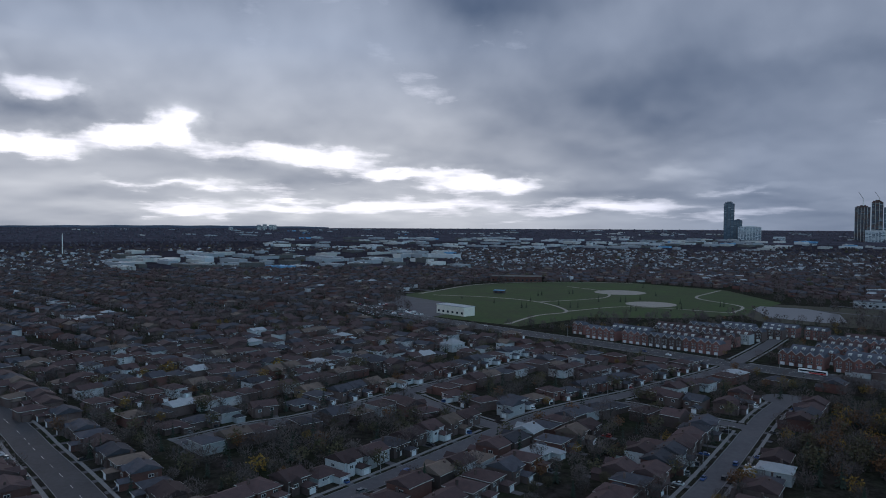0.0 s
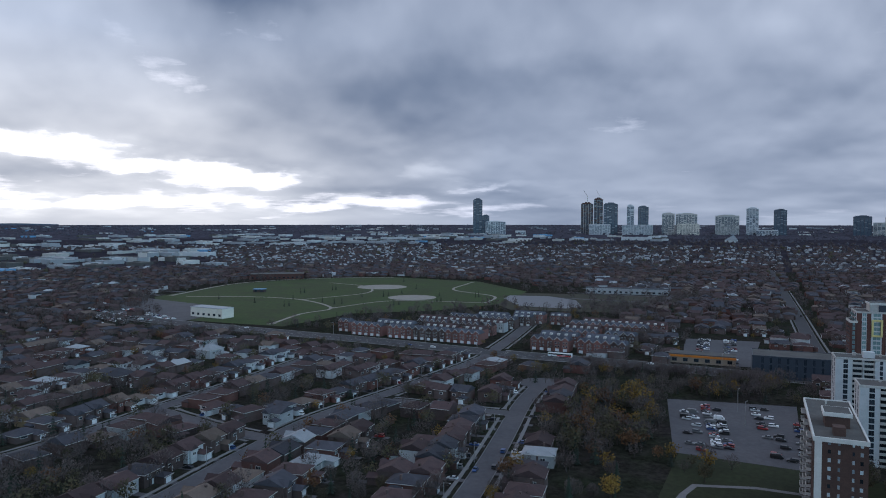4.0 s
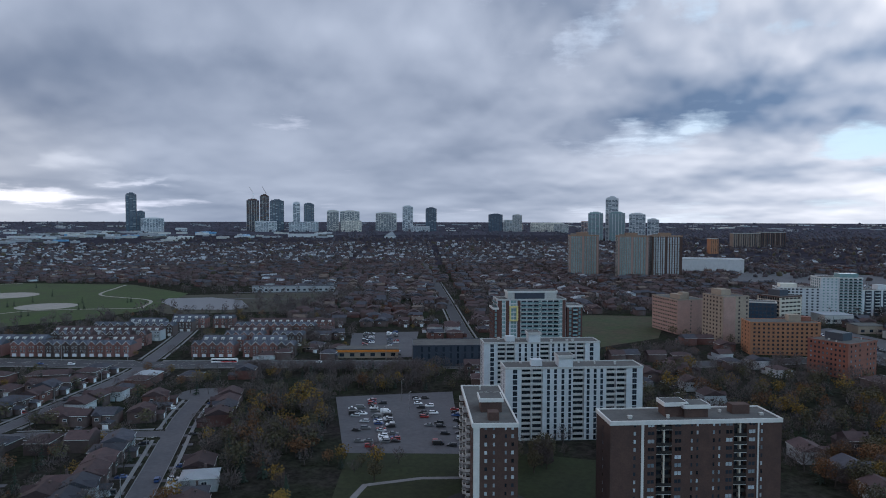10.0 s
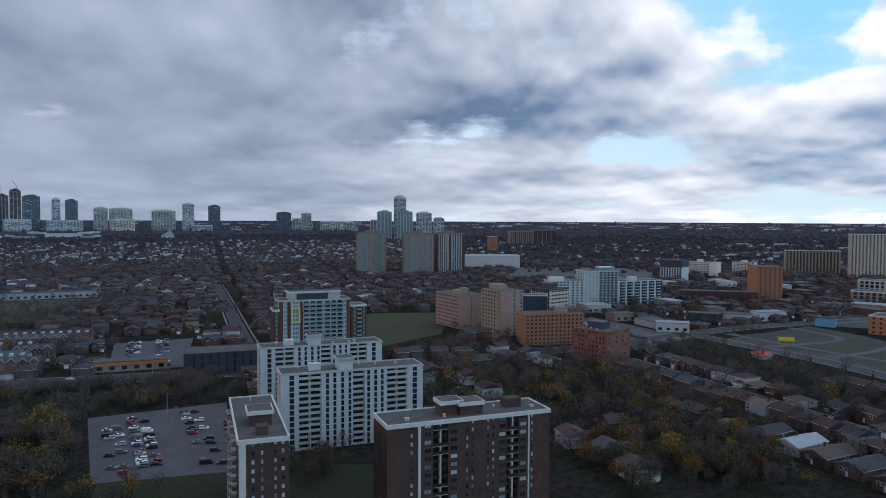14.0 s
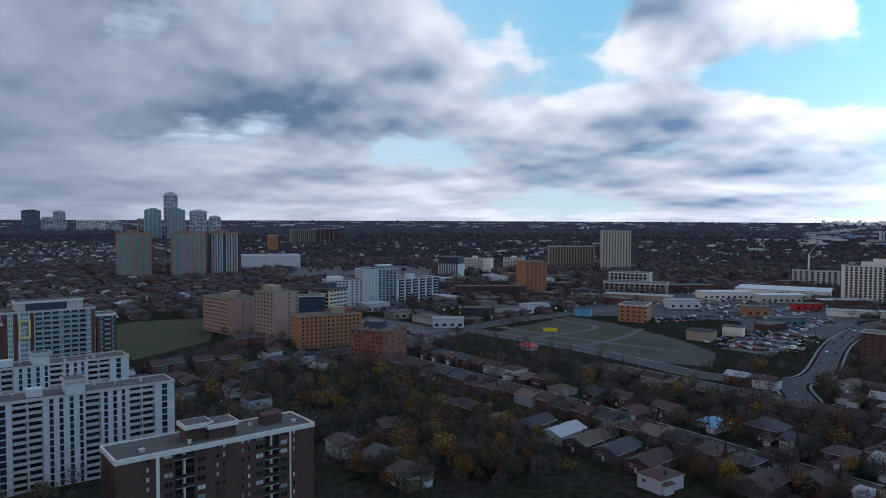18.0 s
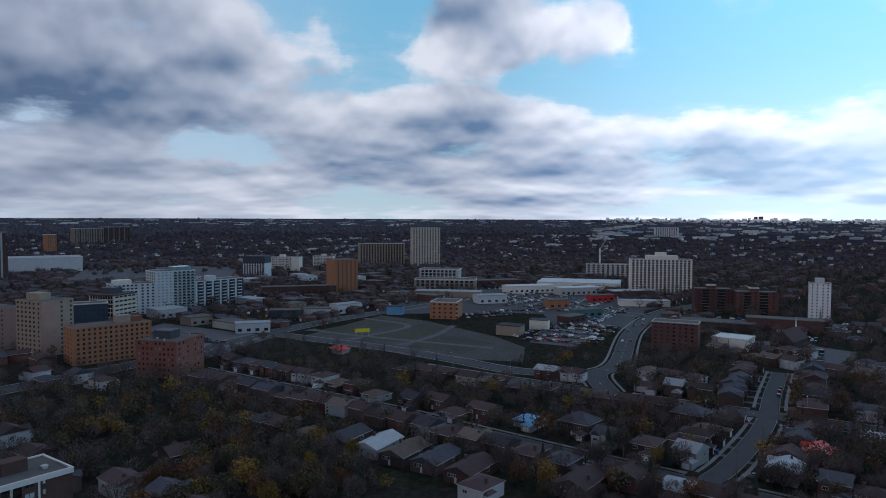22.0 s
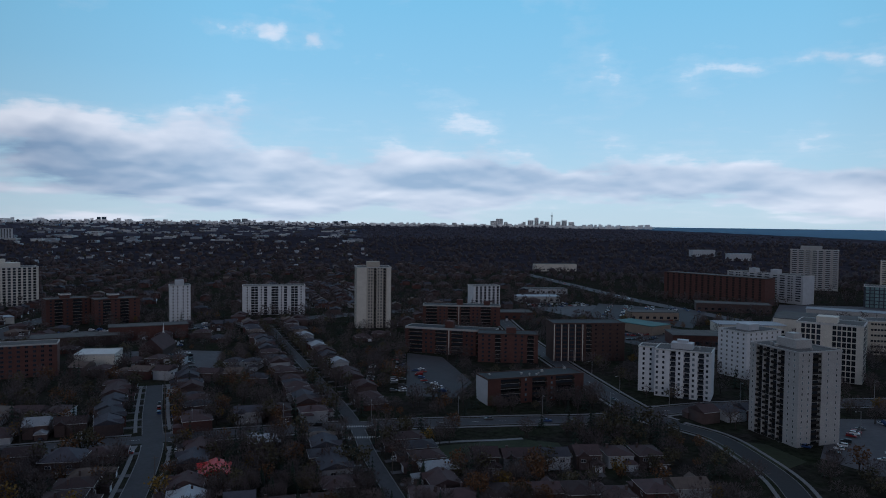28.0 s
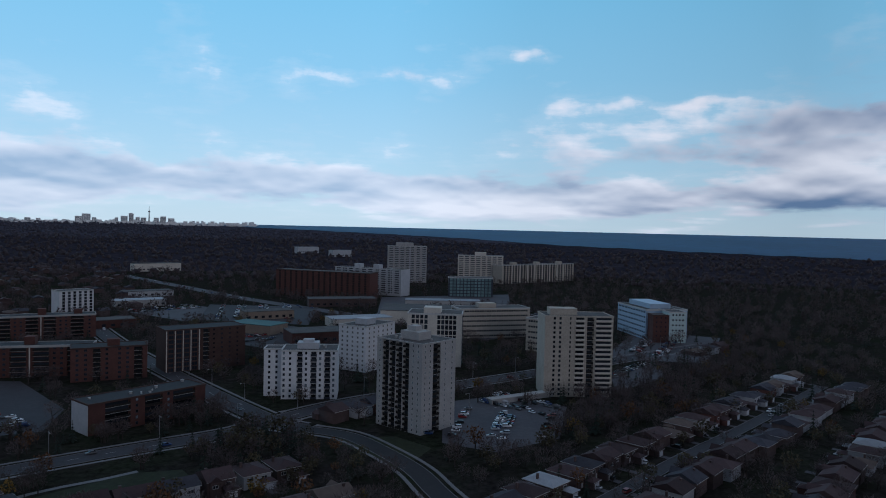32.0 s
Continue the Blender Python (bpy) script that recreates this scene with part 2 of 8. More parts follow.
class Nodes:
    """Short names for building node trees."""

    def __init__(self, nt):
        self.nt = nt

    def put(self, sock, v):
        if isinstance(v, bpy.types.NodeSocket):
            self.nt.links.new(v, sock)
        elif isinstance(v, tuple) and sock.type == 'RGBA' and len(v) == 3:
            sock.default_value = (*v, 1)
        else:
            sock.default_value = v

    def add(self, kind, **ins):
        n = self.nt.nodes.new(kind)
        for k, v in ins.items():
            self.put(n.inputs[k], v)
        return n

    def math(self, op, a, b=0.0, clamp=False):
        n = self.nt.nodes.new("ShaderNodeMath")
        n.operation, n.use_clamp = op, clamp
        self.put(n.inputs[0], a)
        self.put(n.inputs[1], b)
        return n.outputs[0]

    def vmath(self, op, a, b):
        n = self.nt.nodes.new("ShaderNodeVectorMath")
        n.operation = op
        self.put(n.inputs[0], a)
        self.put(n.inputs[1], b)
        return n.outputs[0]

    def scale(self, col, k):
        return self.vmath('MULTIPLY', col, (k, k, k))

    def mixcol(self, f, a, b, mode='MIX'):
        n = self.nt.nodes.new("ShaderNodeMix")
        n.data_type, n.blend_type = 'RGBA', mode
        self.put(n.inputs[0], f)
        self.put(n.inputs[6], a)
        self.put(n.inputs[7], b)
        return n.outputs[2]

    def noise(self, vec, scale, detail=2.0, rough=0.5, w=0.0, warp=0.0):
        n = self.nt.nodes.new("ShaderNodeTexNoise")
        n.noise_dimensions = '4D'
        self.put(n.inputs["Vector"], vec)
        n.inputs["Scale"].default_value, n.inputs["Detail"].default_value = scale, detail
        n.inputs["Roughness"].default_value, n.inputs["W"].default_value = rough, w
        n.inputs["Distortion"].default_value = warp
        return n.outputs[0]

    def colour_noise(self, vec, scale, detail):
        n = self.nt.nodes.new("ShaderNodeTexNoise")
        self.put(n.inputs["Vector"], vec)
        n.inputs["Scale"].default_value, n.inputs["Detail"].default_value = scale, detail
        return n.outputs["Color"]

    def ramp(self, v, stops, lo=0.0, hi=1.0):
        """Piecewise linear in v: stops of (value, result), values between lo and hi; results may be any number."""
        n = self.nt.nodes.new("ShaderNodeMapRange")
        n.inputs[1].default_value, n.inputs[2].default_value = lo, hi
        self.put(n.inputs[0], v)
        r = self.nt.nodes.new("ShaderNodeValToRGB")
        self.nt.links.new(n.outputs[0], r.inputs[0])
        e = r.color_ramp.elements
        ys = [s[1] for s in stops]
        a, b = min(ys), max(max(ys), min(ys) + 1e-6)
        while len(e) < len(stops):
            e.new(0.5)
        for el, (x, y) in zip(e, stops):
            el.position = (x - lo) / (hi - lo)
        for el, (x, y) in zip(sorted(e, key=lambda q: q.position), stops):
            g = (y - a) / (b - a)
            el.color = (g, g, g, 1)
        m = self.math('MULTIPLY', r.outputs[0], b - a)
        return self.math('ADD', m, a)


world_sky()
sun = new("sun", bpy.data.lights.new("sun", 'SUN'))
sun.data.energy, sun.data.angle, sun.data.color = 0.45, radians(14), (1.0, 0.92, 0.82)
sa, se = radians(SUN_AZ), radians(SUN_EL)
sun.matrix_world = look((math.sin(sa) * math.cos(se), math.cos(sa) * math.cos(se), math.sin(se)), (0, 0, 0))

# ---- materials ----
MATS = {}


def mat(name, col, col2=None, rough=0.8, scale=0.5, bump=0.0, metal=0.0, vary=0.0, fine=0.12, spec=0.3, gloss=None):
    """A surface with two scales of stain, a random tone for each object and an optional relief. Sizes in metres."""
    if name in MATS:
        return MATS[name]
    m = bpy.data.materials.new(name)
    m.use_nodes = True
    nt = m.node_tree
    N = Nodes(nt)
    b = nt.nodes["Principled BSDF"]
    geo = N.add("ShaderNodeNewGeometry").outputs["Position"]
    col2 = col2 or tuple(c * 0.7 for c in col)
    big = N.ramp(N.noise(geo, scale, 4, 0.6), [(0.32, 0.0), (0.68, 1.0)])
    c = N.mixcol(big, col, col2)
    small = N.noise(geo, scale * 9, 3, 0.65, w=5)
    k = N.ramp(small, [(0.25, 1 - fine * 1.6), (0.75, 1 + fine * 1.6)])
    if vary:
        info = N.add("ShaderNodeObjectInfo").outputs["Random"]
        k = N.math('MULTIPLY', k, N.ramp(info, [(0.0, 1 - vary), (1.0, 1 + vary)]))
    c = N.mixcol(1.0, c, N.add("ShaderNodeCombineXYZ", X=k, Y=k, Z=k).outputs[0], 'MULTIPLY')
    nt.links.new(c, b.inputs["Base Color"])
    b.inputs["Roughness"].default_value, b.inputs["Metallic"].default_value = rough, metal
    b.inputs["Specular IOR Level"].default_value = spec
    if bump:
        bm = N.add("ShaderNodeBump", Strength=bump, Distance=0.1, Height=small)
        nt.links.new(bm.outputs[0], b.inputs["Normal"])
    MATS[name] = m
    return m


mat("brown_brick", (0.085, 0.050, 0.042), (0.060, 0.036, 0.032), 0.9, 0.25, 0.2)
mat("red_brick", (0.108, 0.050, 0.043), (0.080, 0.039, 0.034), 0.9, 0.3, 0.2, vary=0.2)
mat("orange_brick", (0.33, 0.155, 0.085), (0.27, 0.128, 0.072), 0.9, 0.2, 0.2)
mat("pink_brick", (0.34, 0.215, 0.185), (0.28, 0.18, 0.155), 0.9, 0.2, 0.2)
mat("beige_brick", (0.29, 0.235, 0.185), (0.25, 0.20, 0.16), 0.9, 0.2, 0.2)
mat("tan_concrete", (0.47, 0.43, 0.365), (0.40, 0.365, 0.31), 0.85, 0.15, 0.1)
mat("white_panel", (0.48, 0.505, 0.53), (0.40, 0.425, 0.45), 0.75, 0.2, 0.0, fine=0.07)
mat("blue_panel", (0.40, 0.53, 0.66), (0.34, 0.46, 0.58), 0.5, 0.2, 0.0, fine=0.06)
mat("mint_panel", (0.52, 0.66, 0.66), (0.46, 0.59, 0.59), 0.5, 0.2, 0.0, fine=0.06)
mat("bright_panel", (0.70, 0.715, 0.73), (0.60, 0.615, 0.63), 0.7, 0.2, 0.0, fine=0.06)
mat("grey_concrete", (0.42, 0.42, 0.41), (0.35, 0.35, 0.34), 0.85, 0.2, 0.1)
mat("cream_concrete", (0.64, 0.61, 0.54), (0.57, 0.54, 0.48), 0.85, 0.2)
mat("trim_white", (0.56, 0.56, 0.545), (0.47, 0.47, 0.46), 0.7, 0.4, 0.0, fine=0.06)
mat("dark_panel", (0.035, 0.045, 0.065), (0.028, 0.036, 0.052), 0.5, 0.2)
mat("roof_gravel", (0.105, 0.102, 0.10), (0.07, 0.068, 0.067), 0.95, 0.12, 0.3)
mat("shingle_brown", (0.067, 0.042, 0.043), (0.047, 0.032, 0.034), 0.95, 0.4, 0.3, vary=0.35)
mat("shingle_grey", (0.056, 0.056, 0.069), (0.039, 0.039, 0.049), 0.95, 0.4, 0.3, vary=0.35)
mat("shingle_tan", (0.125, 0.095, 0.080), (0.095, 0.073, 0.064), 0.95, 0.4, 0.3, vary=0.25)
mat("roof_light", (0.30, 0.32, 0.345), (0.25, 0.27, 0.295), 0.7, 0.4, vary=0.2)
mat("house_brick", (0.090, 0.062, 0.058), (0.066, 0.047, 0.045), 0.9, 0.5, 0.2, vary=0.35)
mat("house_pale", (0.36, 0.37, 0.385), (0.30, 0.31, 0.325), 0.85, 0.5, vary=0.3)
mat("house_tan", (0.26, 0.19, 0.11), (0.21, 0.155, 0.09), 0.85, 0.5)
mat("garage_white", (0.62, 0.64, 0.66), (0.55, 0.57, 0.6), 0.6, 0.5, fine=0.05)
mat("asphalt", (0.054, 0.054, 0.061), (0.041, 0.041, 0.047), 0.9, 0.06, 0.2)
mat("asphalt_pale", (0.092, 0.090, 0.100), (0.070, 0.069, 0.078), 0.9, 0.05, 0.2)
mat("asphalt_dark", (0.03, 0.03, 0.033), (0.024, 0.024, 0.027), 0.85, 0.1)
mat("concrete_walk", (0.19, 0.19, 0.196), (0.145, 0.145, 0.15), 0.9, 0.3)
mat("paint_line", (0.5, 0.5, 0.48), (0.4, 0.4, 0.38), 0.7, 0.5)
mat("lawn", (0.022, 0.030, 0.010), (0.017, 0.021, 0.009), 0.95, 0.05, 0.0, fine=0.25)
mat("park_grass", (0.030, 0.060, 0.010), (0.027, 0.036, 0.012), 0.95, 0.022, 0.0, fine=0.2)
mat("field_grass", (0.027, 0.046, 0.014), (0.050, 0.036, 0.022), 0.95, 0.03, 0.0, fine=0.25)
mat("dry_grass", (0.046, 0.043, 0.028), (0.034, 0.033, 0.023), 0.95, 0.03, 0.0, fine=0.25)
mat("dirt", (0.060, 0.054, 0.050), (0.040, 0.037, 0.034), 0.95, 0.03, 0.0, fine=0.25)
mat("gravel_path", (0.28, 0.26, 0.235), (0.22, 0.205, 0.19), 0.95, 0.1)
mat("bark", (0.055, 0.045, 0.040), (0.04, 0.033, 0.03), 0.95, 1.0)
mat("twigs", (0.112, 0.088, 0.084), (0.074, 0.060, 0.061), 0.95, 0.05, vary=0.3)
# farthest twigs: paler and bluer, distance haze mixed into the base colour
mat("twigs_haze", (0.070, 0.066, 0.084), (0.052, 0.050, 0.066), 0.95, 0.006, fine=0.25)
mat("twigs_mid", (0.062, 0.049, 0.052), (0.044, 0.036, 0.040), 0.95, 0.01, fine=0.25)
mat("leaf_gold", (0.23, 0.145, 0.030), (0.16, 0.095, 0.022), 0.9, 0.3, vary=0.35)
mat("leaf_rust", (0.13, 0.062, 0.028), (0.095, 0.048, 0.024), 0.9, 0.3, vary=0.3)
mat("leaf_olive", (0.078, 0.066, 0.036), (0.054, 0.047, 0.030), 0.9, 0.1, vary=0.3)
mat("conifer", (0.022, 0.034, 0.024), (0.015, 0.024, 0.018), 0.95, 0.3, vary=0.3)
mat("water", (0.035, 0.045, 0.055), (0.03, 0.038, 0.048), 0.3, 0.02, spec=0.25)
mat("lake_water", (0.018, 0.085, 0.185), (0.015, 0.070, 0.155), 0.6, 0.002, spec=0.1)
mat("glass", (0.024, 0.030, 0.040), (0.018, 0.023, 0.031), 0.2, 0.4, vary=0.6, spec=0.22)
mat("glass_pale", (0.17, 0.21, 0.24), (0.13, 0.17, 0.2), 0.12, 0.4, vary=0.4, spec=0.6)
mat("blind", (0.40, 0.45, 0.48), (0.30, 0.35, 0.39), 0.2, 0.4, vary=0.35, spec=0.5)
mat("glass_mid", (0.075, 0.115, 0.155), (0.06, 0.09, 0.125), 0.15, 0.1, spec=0.5)
mat("frame_cream", (0.60, 0.51, 0.22), (0.52, 0.44, 0.19), 0.6, 0.5)
mat("glass_teal", (0.18, 0.28, 0.29), (0.13, 0.21, 0.22), 0.12, 0.2, vary=0.2, spec=0.6)
mat("glass_blue", (0.042, 0.072, 0.108), (0.032, 0.056, 0.085), 0.15, 0.05, spec=0.35)
# near-black for recessed balcony rails, the shade of the recess included in it
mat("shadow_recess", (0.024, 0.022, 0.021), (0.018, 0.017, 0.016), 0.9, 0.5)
mat("red_metal", (0.45, 0.025, 0.025), (0.38, 0.02, 0.02), 0.5, 0.5)
mat("yellow_paint", (0.62, 0.52, 0.02), (0.55, 0.46, 0.02), 0.5, 0.5)
mat("green_sign", (0.16, 0.42, 0.05), (0.13, 0.36, 0.04), 0.5, 0.5)
mat("blue_metal", (0.12, 0.30, 0.50), (0.10, 0.26, 0.44), 0.5, 0.5)
mat("rubber", (0.015, 0.015, 0.016), None, 0.8, 2.0)
mat("steel", (0.32, 0.32, 0.33), (0.25, 0.25, 0.26), 0.5, 1.0, metal=0.6)
mat("lamp_white", (0.7, 0.7, 0.68), None, 0.5, 1.0)
mat("wood_pole", (0.13, 0.10, 0.08), (0.09, 0.07, 0.06), 0.9, 1.0)
for nm, c in (("white", (0.75, 0.76, 0.78)), ("silver", (0.42, 0.44, 0.46)), ("black", (0.012, 0.012, 0.014)), ("grey", (0.12, 0.125, 0.13)),
              ("red", (0.25, 0.015, 0.015)), ("blue", (0.02, 0.06, 0.18))):
    mat("car_" + nm, c, tuple(v * 0.92 for v in c), 0.3, 0.5, fine=0.02, spec=0.5)
# distant ridge: the blue of the haze serves as its base colour
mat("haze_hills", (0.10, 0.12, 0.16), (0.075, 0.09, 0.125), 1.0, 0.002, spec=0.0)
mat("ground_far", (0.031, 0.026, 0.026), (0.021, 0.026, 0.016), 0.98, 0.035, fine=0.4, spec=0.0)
mat("tower_brick", (0.215, 0.165, 0.138), (0.175, 0.135, 0.113), 0.9, 0.1)
mat("tower_orange", (0.27, 0.165, 0.115), (0.22, 0.14, 0.10), 0.9, 0.1)
# two outer grounds, stepping paler and bluer: aerial haze as base colour
mat("land_rim_haze", (0.070, 0.067, 0.085), (0.050, 0.049, 0.064), 0.98, 0.004, fine=0.35, spec=0.0)
mat("land_haze", (0.044, 0.040, 0.050), (0.031, 0.029, 0.038), 0.98, 0.004, fine=0.35, spec=0.0)
mat("row_brick", (0.185, 0.088, 0.078), (0.145, 0.070, 0.064), 0.9, 0.3, 0.2, vary=0.25)
mat("row_roof", (0.080, 0.086, 0.108), (0.056, 0.062, 0.080), 0.95, 0.4, 0.2, vary=0.3)
mat("rust_brick", (0.21, 0.085, 0.062), (0.165, 0.068, 0.052), 0.9, 0.2, 0.2)
mat("teal_roof", (0.07, 0.17, 0.17), (0.055, 0.14, 0.14), 0.8, 0.3)
# near-white base colour standing in for direct sun on the far city
mat("city_painted_sun", (0.90, 0.89, 0.86), (0.80, 0.79, 0.77), 0.8, 0.02)
mat("plaza_orange", (0.62, 0.20, 0.03), (0.5, 0.16, 0.03), 0.6, 0.4)

# ---- mesh helpers ----
class Geo:
    """Collects quads and boxes of one mesh; m is the material slot of what is added next."""

    def __init__(self):
        self.v, self.f, self.s, self.m = [], [], [], 0

    def face(self, *pts):
        n = len(self.v)
        self.v += pts
        self.f.append(tuple(range(n, n + len(pts))))
        self.s.append(self.m)

    def box(self, x0, y0, z0, x1, y1, z1, bottom=False):
        a, b, c, d = (x0, y0), (x1, y0), (x1, y1), (x0, y1)
        self.prism([a, b, c, d], z0, z1, bottom)

    def prism(self, poly, z0, z1, bottom=False):
        """An upright prism on an anticlockwise polygon."""
        k, n = len(poly), len(self.v)
        self.v += [(x, y, z0) for x, y in poly] + [(x, y, z1) for x, y in poly]
        for i in range(k):
            j = (i + 1) % k
            self.f.append((n + i, n + j, n + k + j, n + k + i))
            self.s.append(self.m)
        self.f.append(tuple(range(n + k, n + 2 * k)))
        self.s.append(self.m)
        if bottom:
            self.f.append(tuple(range(n + k - 1, n - 1, -1)))
            self.s.append(self.m)

    def cyl(self, x, y, z0, z1, r, k=8, r1=None):
        r1 = r if r1 is None else r1
        n = len(self.v)
        for z, q in ((z0, r), (z1, r1)):
            self.v += [(x + q * math.cos(2 * math.pi * i / k), y + q * math.sin(2 * math.pi * i / k), z) for i in range(k)]
        for i in range(k):
            j = (i + 1) % k
            self.f.append((n + i, n + j, n + k + j, n + k + i))
            self.s.append(self.m)
        self.f.append(tuple(range(n + k, n + 2 * k)))
        self.s.append(self.m)

    def gable(self, x0, y0, x1, y1, z, rise, over=0.4, axis=0):
        """A gable roof with its ridge along axis 0 (x) or 1 (y)."""
        x0, y0, x1, y1 = x0 - over, y0 - over, x1 + over, y1 + over
        t = 0.15
        if axis == 0:
            ym = (y0 + y1) / 2
            A, B = (x0, ym, z + rise), (x1, ym, z + rise)
            c = [(x0, y0, z), (x1, y0, z), (x1, y1, z), (x0, y1, z)]
            self.face(c[0], c[1], B, A)
            self.face(c[2], c[3], A, B)
            self.face(c[3], c[0], A)
            self.face(c[1], c[2], B)
        else:
            xm = (x0 + x1) / 2
            A, B = (xm, y0, z + rise), (xm, y1, z + rise)
            c = [(x0, y0, z), (x1, y0, z), (x1, y1, z), (x0, y1, z)]
            self.face(c[0], c[1], A)
            self.face(c[1], c[2], B, A)
            self.face(c[2], c[3], B)
            self.face(c[3], c[0], A, B)
        self.box(x0, y0, z - t, x1, y1, z - 0.004, True)

    def hip(self, x0, y0, x1, y1, z, rise, over=0.45):
        x0, y0, x1, y1 = x0 - over, y0 - over, x1 + over, y1 + over
        w, d = x1 - x0, y1 - y0
        e = min(w, d) / 2
        if w >= d:
            A, B = (x0 + e, (y0 + y1) / 2, z + rise), (x1 - e * 0.999, (y0 + y1) / 2, z + rise)
        else:
            A, B = ((x0 + x1) / 2, y0 + e, z + rise), ((x0 + x1) / 2, y1 - e * 0.999, z + rise)
        c = [(x0, y0, z), (x1, y0, z), (x1, y1, z), (x0, y1, z)]
        if w >= d:
            self.face(c[0], c[1], B, A)
            self.face(c[1], c[2], B)
            self.face(c[2], c[3], A, B)
            self.face(c[3], c[0], A)
        else:
            self.face(c[0], c[1], A)
            self.face(c[1], c[2], B, A)
            self.face(c[2], c[3], B)
            self.face(c[3], c[0], A, B)
        self.box(x0, y0, z - 0.18, x1, y1, z - 0.004, True)

    def make(self, name, *mats):
        me = bpy.data.meshes.new(name)
        me.from_pydata(self.v, [], self.f)
        for k in mats:
            me.materials.append(MATS[k])
        if len(mats) > 1:
            me.polygons.foreach_set("material_index", self.s)
        me.update()
        return me


def part(name, mesh, parent, m=None, label=""):
    ob = new(name, mesh)
    ob.parent = parent
    if m is not None:
        ob.matrix_basis = m
    if label:
        ob["label"] = label
    return ob


class Bulk:
    """Joins many placed copies of meshes into one object, for what is past counting."""

    def __init__(self):
        self.co, self.tri, self.mi, self.mats, self.n, self.cache = [], [], [], [], 0, {}

    def add(self, me, m):
        if me.name not in self.cache:
            me.calc_loop_triangles()
            k = len(me.loop_triangles)
            co, tri, mi = np.empty(len(me.vertices) * 3), np.empty(k * 3, int), np.empty(k, int)
            me.vertices.foreach_get("co", co)
            me.loop_triangles.foreach_get("vertices", tri)
            me.loop_triangles.foreach_get("material_index", mi)
            slots = []
            for mt in me.materials:
                if mt not in self.mats:
                    self.mats.append(mt)
                slots.append(self.mats.index(mt))
            self.cache[me.name] = (co.reshape(-1, 3), tri.reshape(-1, 3), np.array(slots)[mi])
        co, tri, mi = self.cache[me.name]
        a = np.array(m)
        self.co.append(co @ a[:3, :3].T + a[:3, 3])
        self.tri.append(tri + self.n)
        self.mi.append(mi)
        self.n += len(co)

    def make(self, name, label, category):
        if not self.n:
            return
        co, tri, mi = np.concatenate(self.co), np.concatenate(self.tri), np.concatenate(self.mi)
        me = bpy.data.meshes.new(name)
        me.vertices.add(len(co))
        me.vertices.foreach_set("co", co.ravel())
        me.loops.add(len(tri) * 3)
        me.loops.foreach_set("vertex_index", tri.ravel())
        me.polygons.add(len(tri))
        me.polygons.foreach_set("loop_start", np.arange(len(tri)) * 3)
        me.polygons.foreach_set("loop_total", np.full(len(tri), 3))
        for mt in self.mats:
            me.materials.append(mt)
        me.polygons.foreach_set("material_index", mi.astype(np.int32))
        me.update(calc_edges=True)
        return tagged(new(name, me), label, category, kind="stuff")


def reach(x, y):
    """Distance from the nearest of three places on the flight."""
    return min(math.hypot(x - a, y - b) for a, b in ((0, 0), (60, 5), (125, -20)))


def turn(x, y, z=0.0, deg=0.0):
    return pose(x, y, z, 0, 0, deg)


# ---- terrain: level near the city, rising gently to the skyline far off ----
CX, CY, FLAT, RIM = 60.0, 0.0, 1500.0, 4860.0


def terr(x, y):
    r = math.hypot(x - CX, y - CY)
    if r <= FLAT:
        return 0.0
    c = math.exp(-(RIM - FLAT) / 1403)
    dep = 0.0623 * (math.exp(-(r - FLAT) / 1403) - c) / (1 - c) + 0.0043
    return max(0.0, 100 - r * dep)


def polar(az, r):
    return CX + r * math.sin(radians(az)), CY + r * math.cos(radians(az))


def ground_sheet():
    g = Geo()
    radii = [0, 150, 300, 500, 700, 900, 1100, 1300, 1500] + [1500 + 3360 * (i / 28) for i in range(1, 29)] + [4870, 4990]
    k = 144
    for r in radii:
        for i in range(k):
            x, y = polar(360 * i / k, r)
            z = terr(x, y) if r < 4900 else -50
            g.v.append((x, y, z))
    for a in range(len(radii) - 1):
        for i in range(k):
            j = (i + 1) % k
            g.f.append((a * k + i, (a + 1) * k + i, (a + 1) * k + j, a * k + j)[::-1])
    # ring by ring outwards the ground takes on its painted haze
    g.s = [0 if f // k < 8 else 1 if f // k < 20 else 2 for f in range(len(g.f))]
    ob = new("ground", g.make("ground", "ground_far", "land_haze", "land_rim_haze"))
    for p in ob.data.polygons:
        p.use_smooth = True
    return tagged(ob, "dark autumn ground of lawns and woods, haze painted in towards the horizon", "ground", kind="structure")


ground_sheet()


